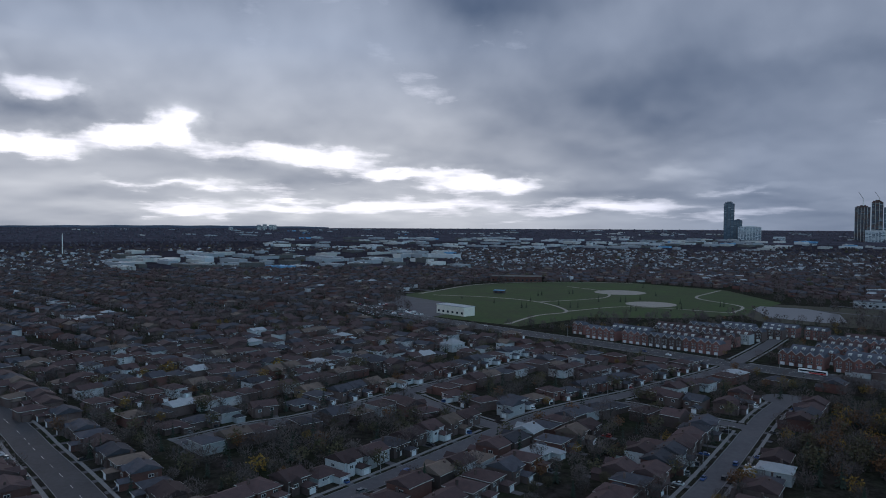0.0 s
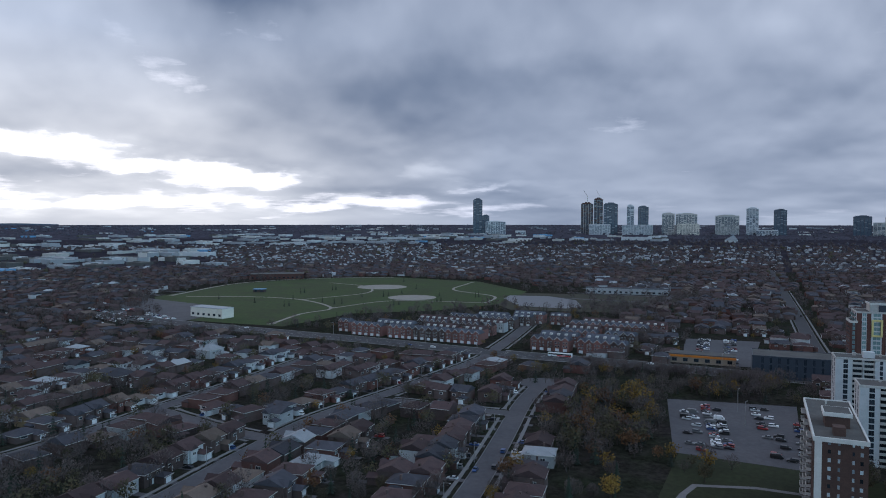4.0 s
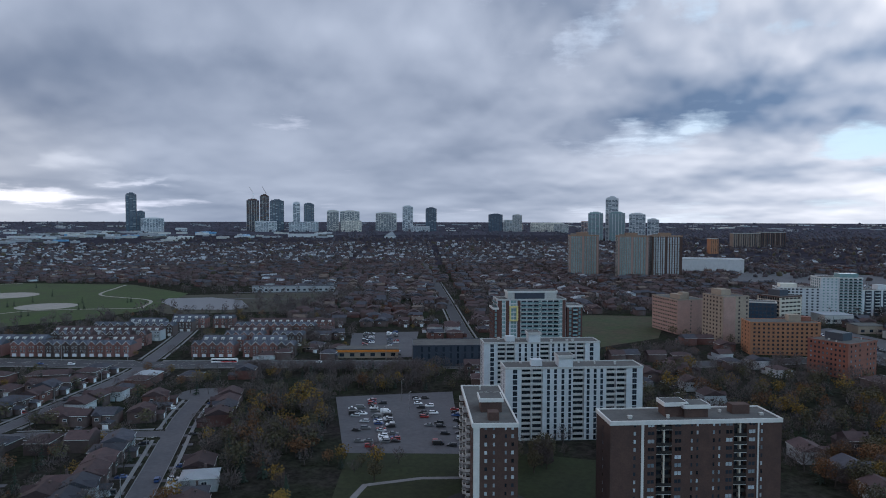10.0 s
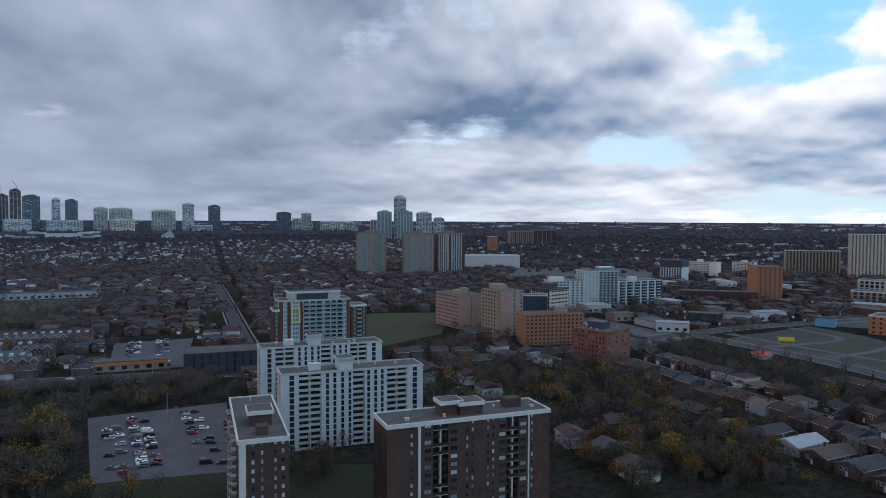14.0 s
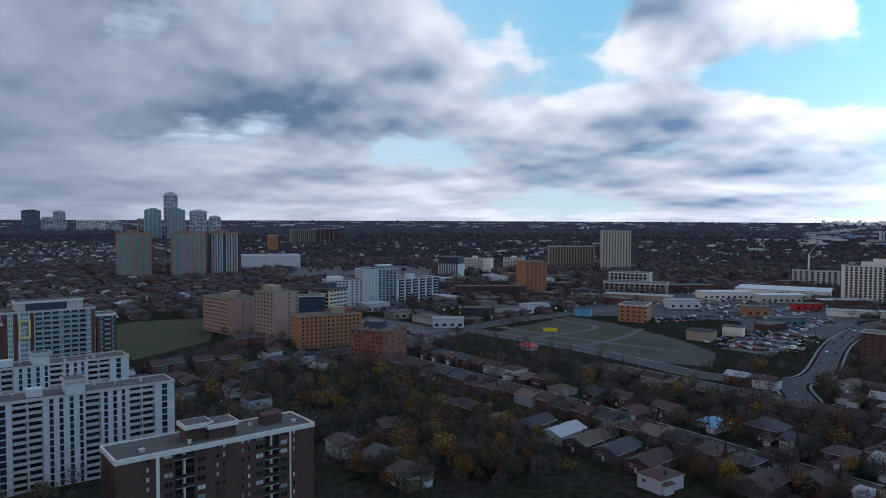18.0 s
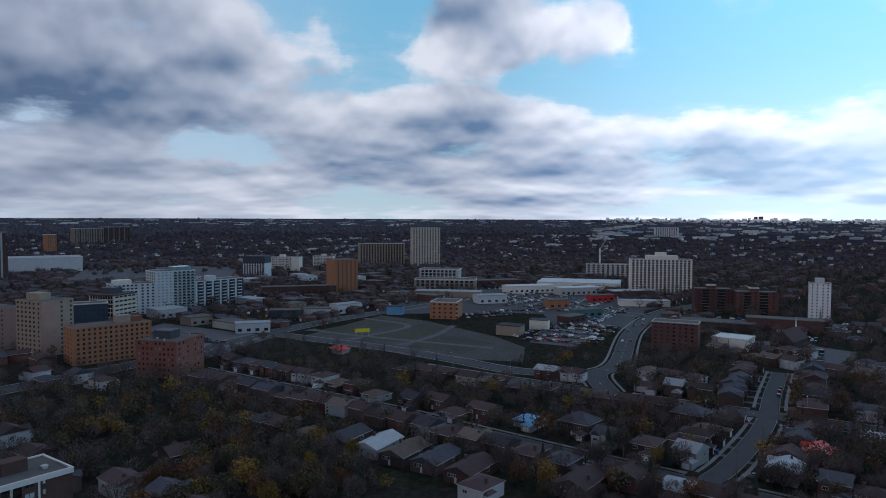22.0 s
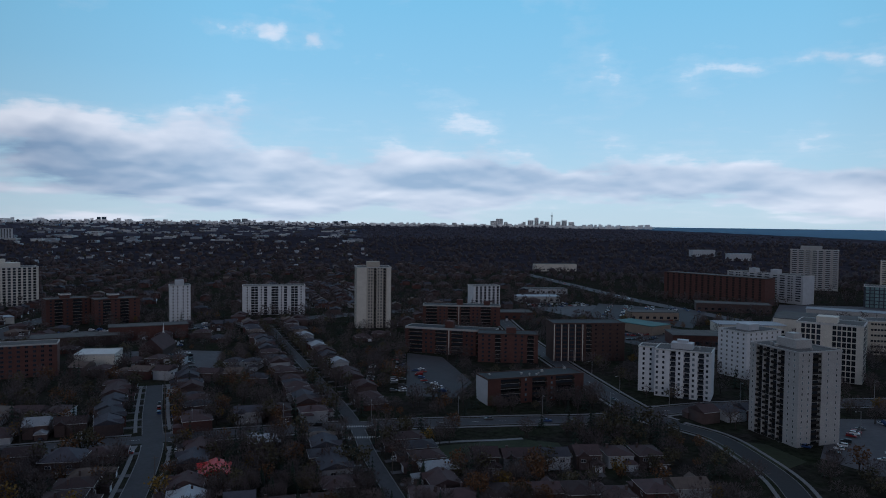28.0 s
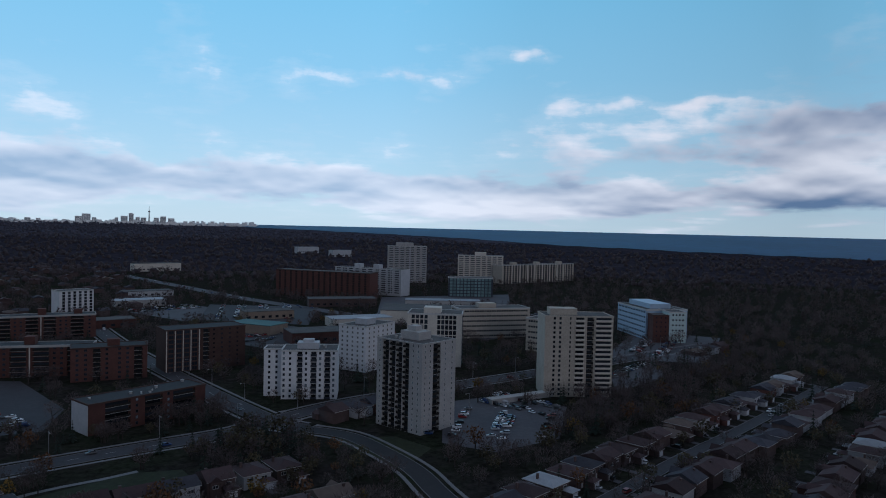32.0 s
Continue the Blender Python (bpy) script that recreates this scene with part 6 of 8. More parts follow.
def small_part(kind):
    if kind not in HOUSE:
        g = Geo()
        if kind == "garage_door":
            g.box(-1.5, -0.05, 0, 1.5, 0, 2.2)
            for i in range(3):
                g.box(-1.45, -0.075, 0.12 + i * 0.7, 1.45, -0.05, 0.7 + i * 0.7)
            HOUSE[kind] = g.make(kind, "garage_white")
        elif kind == "door":
            g.box(-0.5, -0.06, 0, 0.5, 0, 2.05)
            g.box(-0.35, -0.08, 0.2, 0.35, -0.06, 1.8)
            HOUSE[kind] = g.make(kind, "trim_white")
        elif kind == "chimney":
            g.box(-0.45, -0.35, 0, 0.45, 0.35, 2.2)
            g.box(-0.52, -0.42, 2.2, 0.52, 0.42, 2.35, True)
            HOUSE[kind] = g.make(kind, "house_brick")
    return HOUSE[kind]


def far_pane(w, h, z, *mats):
    """A shallow window or door of a house past the nearest."""
    g = Geo()
    g.box(-w / 2, -0.06, z, w / 2, 0, z + h)
    if len(mats) > 1:
        g.m = 1
        g.face((-w / 2 + 0.16, -0.064, z + 0.16), (w / 2 - 0.16, -0.064, z + 0.16), (w / 2 - 0.16, -0.064, z + h - 0.16), (-w / 2 + 0.16, -0.064, z + h - 0.16))
    return g.make("house_window", *mats)


FAR_PANE, FAR_DOOR = far_pane(1.9, 1.3, 0, "trim_white", "glass"), far_pane(2.9, 2.2, 0, "garage_white")
PLOTS = []


def plot(x, y, deg, kind, wall, roof, label=""):
    W, D = KINDS[kind][3][:2]
    if not label and any(inside(x, y, p) for p in NO_HOUSES):
        return
    PLOTS.append((reach(x, y), x, y, deg, kind, wall, roof, label))
    TAKEN.append((x, y, max(W, D) * 0.46))


def build_houses():
    """The 300 nearest houses stand as things, the others in one suburb."""
    bulk = Bulk()
    PLOTS.sort(key=lambda p: p[0] - (1000 if p[7] else 0))
    for i, (r, x, y, deg, kind, wall, roof, label) in enumerate(PLOTS):
        if i < 300:
            house(x, y, deg, kind, wall, roof, 5 if i < 90 else 4 if i < 190 else 2 if i < 260 else 0, label)
        else:
            g, rf, wins, dims, plain = KINDS[kind]
            for key, me in (((kind, wall), g), (("r", kind, roof), rf) if r < 620 else (("far", kind, roof), plain)):
                if key not in HOUSE:
                    HOUSE[key] = me.make("house_mesh", key[-1], "trim_white")
                bulk.add(HOUSE[key], turn(x, y, terr(x, y), deg))
            for u, v, z, a in wins[:3] if r < 700 else ():
                bulk.add(FAR_PANE, turn(x, y, terr(x, y), deg) @ turn(u, v, z, a))
            if dims[4] and r < 900:
                bulk.add(FAR_DOOR, turn(x, y, terr(x, y), deg) @ turn(dims[0] / 2 - 2.15, -dims[1] / 2 - 4.2, 0.05))
    bulk.make("houses", "rows of small brick houses with shingle roofs", "houses")


def house(x, y, deg, kind, wall, roof, detail, label=""):
    g, r, wins, (W, D, H, rise, gar), _ = KINDS[kind]
    if (kind, wall) not in HOUSE:
        HOUSE[kind, wall] = g.make("house_walls", wall)
    if ("r", kind, roof) not in HOUSE:
        HOUSE["r", kind, roof] = r.make("house_roof", roof, "trim_white")
    root = new("house", HOUSE[kind, wall])
    root.matrix_basis = turn(x, y, terr(x, y), deg)
    names = {"shingle_brown": "brown shingle", "shingle_grey": "dark grey shingle", "shingle_tan": "tan shingle", "roof_light": "pale blue-grey", "red_metal": "bright red", "blue_metal": "light blue"}
    forms = {"split": "split-level house", "semi": "two-storey house", "bungalow": "low bungalow", "two": "gabled two-storey house", "long": "long narrow house", "deep": "long deep house", "villa": "large hipped house"}
    walls = {"house_brick": "brown brick", "house_pale": "pale sided", "red_brick": "red brick", "house_tan": "tan sided"}
    tagged(root, label or "%s %s with a %s roof" % (walls[wall], forms[kind], names[roof]), "house", "houses along the streets")
    part("roof", HOUSE["r", kind, roof], root)
    if detail:
        for u, v, z, a in wins[:detail]:
            part("window", pane_mesh('w', 2.1, 1.35, "glass", "trim_white"), root, turn(u, v, z, a))
        part("door", small_part("door"), root, turn(-0.6, -D / 2, 0.3))
        if gar:
            part("garage_door", small_part("garage_door"), root, turn(W / 2 - 2.15, -D / 2 - 4.2, 0.05))
        part("chimney", small_part("chimney"), root, turn(-W * 0.32, D * 0.12, H + 0.3))
    return root


rh = random.Random(5)
DRIVES = Geo()
WALLS = ["house_brick"] * 6 + ["red_brick"] * 2 + ["house_pale"] * 2
ROOFS = ["shingle_brown"] * 10 + ["shingle_grey"] * 6 + ["shingle_tan"] * 2 + ["roof_light"]


def houses_along(line, width, gap=13.5, back=9.0, sides=(-1, 1), kinds=("split", "split", "semi", "bungalow", "two"), detail=None, margin=6.0):
    """A house every gap metres on the sides of a street, facing it, where there is room."""
    for s in sides:
        dist = rh.uniform(4, 9)
        run = 0.0
        for (ax, ay), (bx, by) in zip(line, line[1:]):
            L = math.hypot(bx - ax, by - ay)
            while dist <= run + L:
                t = (dist - run) / L
                x, y = ax + (bx - ax) * t, ay + (by - ay) * t
                nx, ny = -(by - ay) / L * s, (bx - ax) / L * s
                k = rh.choice(kinds)
                D = KINDS[k][3][1]
                o = width / 2 + back + D / 2 + rh.uniform(-0.8, 1.6)
                hx, hy = x + nx * o, y + ny * o
                if free(hx, hy, 5.4, margin):
                    r = math.hypot(hx - 70, hy)
                    deg = math.degrees(math.atan2(-ny, -nx)) + 90
                    plot(hx, hy, deg, k, rh.choice(WALLS), rh.choice(ROOFS))
                    if r < 700:
                        c, sn = math.cos(radians(deg)), math.sin(radians(deg))
                        W = KINDS[k][3][0]
                        px, q0 = W / 2 - 2.1, -D / 2 - (4.2 if KINDS[k][3][4] else 0)
                        pts = [(px - 1.6, q0), (px + 1.6, q0), (px + 1.6, -D / 2 - back + 0.2), (px - 1.6, -D / 2 - back + 0.2)]
                        DRIVES.face(*[(hx + u * c - v * sn, hy + u * sn + v * c, 0.045) for u, v in reversed(pts)])
                        if r < 430 and rh.random() < 0.5:
                            u, v = px, -D / 2 - back + 5.2
                            CAR_SPOTS.append((hx + u * c - v * sn, hy + u * sn + v * c, deg + 90))
                dist += gap * rh.uniform(0.94, 1.12)
            run += L


CAR_SPOTS = []
# rows on streets that the trees and roofs hide
HIDDEN = [[(-180, 330), (-100, 425), (-20, 520)], [(-230, 385), (-150, 480), (-60, 590)], [(-300, 430), (-190, 560), (-100, 660)], [(-40, 130), (40, 245), (80, 300)],
          [(270, -205), (230, -240), (190, -275)], [(600, 380), (700, 480), (800, 600)], [(420, 60), (360, 0), (310, -50)], [(330, 130), (395, 180), (430, 215)],
          [(60, -240), (10, -305), (-50, -385)], [(30, -215), (-40, -310), (-110, -400)], [(560, -250), (480, -290), (420, -330)], [(470, -140), (440, -165)],
          [(330, 300), (380, 250), (410, 220)]]
# houses that stand out along the nearest streets
for x, y, d, k, w, r, lab in (
        (355.5, 6.5, -124, "deep", "house_pale", "roof_light", "long deep house with a pale blue-grey roof"), (345, -4, -126, "deep", "house_brick", "shingle_tan", "long deep house with a tan brown roof"),
        (335.7, -16.1, -127, "deep", "house_brick", "shingle_grey", "long deep house with a dark slate roof"), (366, 20, -124, "deep", "house_brick", "shingle_grey", "long deep house with a dark grey roof"),
        (324, -28, -128, "deep", "red_brick", "shingle_brown", "long deep house with a dark brown roof"), (308, -66, 48, "deep", "house_brick", "shingle_brown", "long low house with a dark brown roof"), (309.6, -84, 140, "semi", "red_brick", "shingle_brown", "red brick house with a brown roof"),
        (373, -84, -135, "villa", "house_brick", "shingle_grey", "large new house with a steep slate roof"), (355, -91, -135, "two", "house_pale", "shingle_grey", "grey stone house with a gabled slate roof"),
        (333, -117.5, -140, "two", "house_pale", "roof_light", "small house with a blue-grey gabled roof"), (386, -64, -135, "bungalow", "house_pale", "blue_metal", "low house with a light blue roof"),
        (326.8, -167.4, 140, "semi", "red_brick", "red_metal", "red brick house with a dark red roof"), (382.7, -140.2, -135, "villa", "house_brick", "shingle_grey", "large dark house with a hipped roof"),
        (421.8, -11, -135, "two", "house_brick", "shingle_grey", "brown brick house with a slate roof and gables"), (439.5, 7.7, -135, "bungalow", "house_pale", "shingle_tan", "low pale house with a tan roof"), (401.9, -31, -135, "bungalow", "house_brick", "shingle_brown", "low brown brick house with a brown roof"),
        (-120.4, 398, 48, "semi", "house_pale", "shingle_grey", "long white two-storey house with a slate roof"), (-124.5, 457, -42, "two", "house_pale", "shingle_grey", "white gabled house with a grey roof"), (-83.3, 508, -42, "two", "house_pale", "shingle_grey", "white gabled house among conifers"),
        (-84, 380, 48, "semi", "house_tan", "shingle_tan", "tan sided house with a tan roof"), (1.5, 535, 48, "villa", "house_pale", "roof_light", "long pale house with grey-blue roof"), (30.3, 344.4, -42, "two", "house_pale", "shingle_grey", "pale grey house with a slate roof"),
        (35.7, 274, 48, "bungalow", "house_pale", "roof_light", "low house with a pale flat-looking roof"), (-53, 461, 48, "villa", "house_brick", "shingle_grey", "large house with a blue-grey roof")):
    plot(x, y, d, k, w, r, lab)
for line, wd in ROADS[:9]:
    houses_along(line, wd)
houses_along(ROADS[15][0], 12, sides=(-1, 1), gap=15)
houses_along(ROADS[11][0], 14, gap=15)
for pts in HIDDEN:
    houses_along(smooth(pts, 8), 7, gap=13.5)


def suburb(origin, along, across, n, length, step, seed, kinds=("split", "semi", "bungalow", "two"), gap=13.5, prob=1.0):
    """Parallel streets of houses; along and across are unit directions."""
    for i in range(n):
        ox, oy = origin[0] + across[0] * step * i, origin[1] + across[1] * step * i
        pts = [(ox + along[0] * length * k / 6 + 6 * math.sin(i + k), oy + along[1] * length * k / 6 + 6 * math.cos(i * 2 + k)) for k in range(7)]
        line = smooth(pts, 14)
        strip("road", line, 7.5, 0.03 + 0.002 * i, "asphalt_pale", "grey residential street between houses", "road")
        houses_along(line, 8, gap=gap, kinds=kinds, detail=0, back=7)


U, V = (-0.70, 0.714), (0.714, 0.70)
suburb((-330, 660), U, (-0.714, -0.70), 5, 620, 72, 1)
suburb((-120, 960), U, V, 4, 400, 44, 2, ("two", "long"), 9.5)
suburb((470, 660), (0.70, 0.71), (0.71, -0.70), 3, 420, 66, 3)
suburb((620, 640), (-0.71, 0.70), (0.70, 0.71), 5, 260, 70, 4)
suburb((170, 1290), (0.95, -0.1), (0.0, 1.0), 3, 420, 66, 6)
suburb((700, 560), (0.71, 0.70), (0.70, -0.71), 3, 420, 66, 7)
suburb((640, -620), (0.8, -0.6), (0.6, 0.8), 2, 300, 70, 8)


def infill():
    """Houses of the middle distance, on lots set out square with the main road."""
    a = radians(-44)
    ca, sn = math.cos(a), math.sin(a)
    for i in range(-140, 140):
        for j in range(-60, 60):
            u, v = i * 15.5 + rh.uniform(-4, 4), j * 29 + (4 if j % 2 else -4) + rh.uniform(-4, 4) + 9 * math.sin(i * 0.13 + j)
            if i % 13 == 0:
                continue
            x, y = 60 + u * ca - v * sn, u * sn + v * ca
            r = math.hypot(x - CX, y)
            az = math.degrees(math.atan2(x - CX, y))
            if not (430 < r < 1620 and -50 < az < 150):
                continue
            if az > 72 and (r < 620 or rh.random() < 0.45) or az > 120 and rh.random() < 0.5:
                continue
            side = 0 if j % 2 else 180
            if rh.random() < 0.9 and free(x, y, 5.0, 3.0):
                k = rh.choice(("split", "semi", "bungalow", "two"))
                plot(x, y, -44 + side + rh.choice((0, 0, 0, 90)) + rh.uniform(-9, 9), k, rh.choice(WALLS[:7] if r > 600 else WALLS), rh.choice(ROOFS[:17]))


infill()
dr = new("driveways", DRIVES.make("driveways", "asphalt_pale"))
tagged(dr, "worn asphalt driveways before the houses", "driveways", kind="stuff")
# houses that stand out by colour
for x, y, d, k, w, r, lab in ((571, 35, 48, "bungalow", "house_pale", "red_metal", "low house with a bright red roof"),
                              *((x, y, d, "two" if k % 2 else "semi", "house_pale" if k % 3 == 0 else "house_brick", ROOFS[k * 3 % 18], "house with a white gable among the trees") for k, (x, y, d) in enumerate((
                                  (318, 96, 44), (426, 199, 60), (438, 214, 60), (377, 163, 50), (322, 120, 40), (306, 77, 44), (290, 62, 44), (345, 85, 130), (350, 140, 50), (400, 185, 50))))):
    if free(x, y, 3, 2):
        plot(x, y, d, k, w, r, lab)
build_houses()


# ---- townhouse rows ----
def townhouse_mesh(front):
    g = Geo()
    g.box(-3.1, 0, 0, 3.1, 11, 8.6)
    r = Geo()
    r.gable(-3.1, 0, 3.1, 11, 8.6, 2.8, 0.02, 0)
    gb = Geo()
    gb.face((-2.6, -0.5, 7.6), (2.6, -0.5, 7.6), (2.6, -0.5, 8.8), (0, -0.5, 11.2), (-2.6, -0.5, 8.8))
    gb.face((-2.6, -0.5, 7.6), (-2.6, -0.5, 8.8), (-2.6, 3, 8.8), (-2.6, 3, 7.6))
    gb.face((2.6, -0.5, 8.8), (2.6, -0.5, 7.6), (2.6, 3, 7.6), (2.6, 3, 8.8))
    gb.face((-2.6, -0.5, 0.1), (2.6, -0.5, 0.1), (2.6, -0.5, 7.6), (-2.6, -0.5, 7.6))
    gb.face((-2.6, -0.5, 7.6), (-2.6, 0, 7.6), (-2.6, 0, 0.1), (-2.6, -0.5, 0.1))
    gb.face((2.6, 0, 7.6), (2.6, -0.5, 7.6), (2.6, -0.5, 0.1), (2.6, 0, 0.1))
    gb.m = 1
    gb.face((-3.0, -0.62, 8.6), (-2.6, -0.62, 8.6), (0, -0.62, 11.05), (0, -0.62, 11.5))
    gb.face((2.6, -0.62, 8.6), (3.0, -0.62, 8.6), (0, -0.62, 11.5), (0, -0.62, 11.05))
    gb.m = 2
    gb.face((-3.0, -0.62, 8.6), (0, -0.62, 11.5), (0, 5, 11.5), (-3.0, 5, 8.6))
    gb.face((0, -0.62, 11.5), (3.0, -0.62, 8.6), (3.0, 5, 8.6), (0, 5, 11.5))
    return g, r, gb


def townhouse_windows(back=0.0):
    """White-framed windows and a garage door of one front, joined, for the rows behind the first."""
    g = Geo()
    for u, z, w, h in ((-1.2, 3.4, 1.3, 1.6), (1.2, 3.4, 1.3, 1.6), (-1.2, 6.0, 1.3, 1.4), (1.2, 6.0, 1.3, 1.4), (0, 8.6, 0.9, 0.9)):
        g.m = 0
        g.box(u - w / 2, back - 0.56, z, u + w / 2, back - 0.5, z + h)
        g.m = 1
        g.box(u - w / 2 + 0.16, back - 0.58, z + 0.16, u + w / 2 - 0.16, back - 0.56, z + h - 0.16)
    g.m = 0
    g.box(-1.5, back - 0.56, 0.1, 1.5, back - 0.5, 2.3)
    if back:
        # a small white-edged dormer on the front slope
        g.box(-1.1, back - 0.5, 8.5, 1.1, back + 2.2, 10.2)
    return g.make("window_set", "trim_white", "glass")


TH_WIN, TH_FLAT = townhouse_windows(), townhouse_windows(0.5)
TH = townhouse_mesh(True)
TH_W = {m: TH[0].make("townhouse_walls", m) for m in ("row_brick", "house_brick", "house_pale")}
TH_R = {m: TH[1].make("townhouse_roof", m) for m in ("row_roof", "shingle_brown")}
TH_G = {m: TH[2].make("gable_bay", m, "trim_white", "row_roof") for m in ("row_brick", "house_brick", "pink_brick")}


def town_row(ax, ay, bx, by, near, gable=True, back=False):
    """Townhouses side by side from a to b, their fronts to the right of the way."""
    L = math.hypot(bx - ax, by - ay)
    n = max(2, int(L / 6.22))
    deg = math.degrees(math.atan2(by - ay, bx - ax))
    wall = rh.choice(["row_brick", "house_brick", "row_brick"])
    roof = rh.choice(["row_roof", "row_roof", "shingle_brown"])
    for i in range(n):
        if i % 5 == 0:
            wall = rh.choice(["row_brick", "house_brick", "row_brick", "house_pale" if not gable else "row_brick", "house_pale" if not gable else "house_brick"])
            if i and rh.random() < 0.5:
                continue
        t = (i + 0.5) * 6.22
        x, y = ax + (bx - ax) * t / L, ay + (by - ay) * t / L
        root = new("townhouse", TH_W[wall])
        root.matrix_basis = turn(x, y, terr(x, y), deg)
        tagged(root, "three-storey brick townhouse in a row%s" % (" with a white-edged gable" if gable else ""), "townhouse", "townhouses in rows")
        part("roof", TH_R[roof], root)
        if gable:
            part("gable_bay", TH_G[wall if wall != "house_pale" else "row_brick"], root)
        if near:
            for z in (3.4, 6.0):
                for u in (-1.2, 1.2):
                    part("window", pane_mesh('w', 1.2, 1.5, "glass", "trim_white"), root, turn(u, -0.5, z))
            part("garage_door", small_part("garage_door"), root, turn(0, -0.5, 0.1))
        else:
            tagged(part("window_set", TH_WIN if gable else TH_FLAT, root), kind="stuff")
    TAKEN.append(((ax + bx) / 2, (ay + by) / 2, 8))


def arterial_row(s0, s1, off, near, gable=True):
    """A row parallel to the arterial road between the places s0 and s1 along it, off metres to its north-east."""
    a, b = (102, 597), (212, 484)
    ux, uy = (b[0] - a[0]) / 157.7, (b[1] - a[1]) / 157.7
    p = (a[0] + ux * s0 - uy * off, a[1] + uy * s0 + ux * off)
    q = (a[0] + ux * s1 - uy * off, a[1] + uy * s1 + ux * off)
    town_row(*p, *q, near, gable)


arterial_row(8, 136, 21, True)
arterial_row(-14, 2, 32, False)
arterial_row(176, 256, 21, True)
for off, s0, s1 in ((44, 20, 62), (44, 70, 130), (44, 176, 240), (66, 50, 128), (66, 186, 250), (88, 40, 128), (90, 182, 236), (112, 60, 130), (114, 180, 250), (136, 80, 136), (136, 186, 262), (158, 110, 170)):
    arterial_row(s0, s1, off, False, off in (66, 112, 114))

# ---- vehicles ----
def loft(g, sections):
    """Joins rings of equal length into a closed hull along x; each ring is a list of (x, y, z)."""
    k = len(sections[0])
    n = len(g.v)
    for s in sections:
        g.v += s
    for a in range(len(sections) - 1):
        for i in range(k):
            j = (i + 1) % k
            g.f.append((n + a * k + i, n + a * k + j, n + (a + 1) * k + j, n + (a + 1) * k + i)[::-1])
            g.s.append(g.m)
    for ring, rev in ((0, False), (len(sections) - 1, True)):
        ids = [n + ring * k + i for i in range(k)]
        g.f.append(tuple(ids[::-1] if rev else ids)[::-1])
        g.s.append(g.m)


def ring(x, w, z0, z1, taper):
    return [(x, -w, z0), (x, w, z0), (x, w, z0 + (z1 - z0) * 0.6), (x, w * taper, z1), (x, -w * taper, z1), (x, -w, z0 + (z1 - z0) * 0.6)]


def car_meshes(kind):
    b, c = Geo(), Geo()
    if kind == "van":
        loft(b, [ring(-2.6, 0.95, 0.35, 2.1, 0.9), ring(1.3, 0.98, 0.3, 2.15, 0.9), ring(1.9, 0.97, 0.3, 1.3, 0.92), ring(2.6, 0.9, 0.35, 0.95, 0.9)])
        loft(c, [ring(1.32, 0.99, 1.2, 2.0, 0.88), ring(1.92, 0.98, 1.1, 1.32, 0.9)])
    elif kind == "suv":
        loft(b, [ring(-2.3, 0.9, 0.4, 1.0, 0.92), ring(-2.1, 0.93, 0.35, 1.15, 0.95), ring(1.0, 0.95, 0.32, 1.15, 0.95), ring(2.1, 0.9, 0.35, 0.95, 0.92), ring(2.3, 0.85, 0.4, 0.8, 0.9)])
        loft(b, [ring(-2.15, 0.84, 1.62, 1.70, 0.9), ring(0.3, 0.84, 1.62, 1.72, 0.9)])
        loft(c, [ring(-2.2, 0.88, 1.1, 1.62, 0.9), ring(0.35, 0.88, 1.1, 1.64, 0.9), ring(1.15, 0.86, 1.1, 1.16, 0.9)])
    else:
        loft(b, [ring(-2.25, 0.85, 0.38, 0.85, 0.9), ring(-2.0, 0.9, 0.32, 0.98, 0.94), ring(1.0, 0.92, 0.3, 0.95, 0.94), ring(2.0, 0.87, 0.32, 0.78, 0.9), ring(2.25, 0.8, 0.38, 0.66, 0.9)])
        loft(b, [ring(-1.1, 0.72, 1.36, 1.42, 0.9), ring(0.1, 0.72, 1.36, 1.43, 0.9)])
        loft(c, [ring(-1.8, 0.8, 0.94, 0.99, 0.9), ring(-1.15, 0.78, 0.94, 1.36, 0.86), ring(0.15, 0.78, 0.94, 1.37, 0.86), ring(1.0, 0.8, 0.92, 0.97, 0.9)])
    return b, c


def wheel_mesh():
    g = Geo()
    k = 10
    for r, y, m in ((0.33, 0.11, 0), (0.2, 0.12, 1)):
        g.m = m
        n = len(g.v)
        for yy in (-y, y):
            g.v += [(r * math.cos(2 * math.pi * i / k), yy, 0.33 + r * math.sin(2 * math.pi * i / k)) for i in range(k)]
        for i in range(k):
            j = (i + 1) % k
            g.f.append((n + i, n + j, n + k + j, n + k + i))
            g.s.append(m)
        g.f += [tuple(range(n, n + k)), tuple(range(n + 2 * k - 1, n + k - 1, -1))]
        g.s += [m, m]
    return g.make("wheel", "rubber", "steel")


CARS = {k: car_meshes(k) for k in ("sedan", "suv", "van")}
CAR_PAINT = {(k, c): CARS[k][0].make("car_body", "car_" + c) for k in CARS for c in ("white", "silver", "black", "grey", "red", "blue")}
CAR_GLASS = {k: CARS[k][1].make("car_windows", "glass") for k in CARS}
WHEEL = wheel_mesh()
rc = random.Random(9)


def car(x, y, deg, wheels=True, kind=None, paint=None, z=0.06):
    kind = kind or rc.choice(["sedan", "suv", "sedan", "suv", "van"] if rc.random() < 0.3 else ["sedan", "suv"])
    paint = paint or rc.choice(["white", "white", "silver", "black", "black", "black", "grey", "grey", "red", "blue"])
    CAR_LIST.append((reach(x, y), x, y, z, deg, kind, paint))


CAR_LIST = []


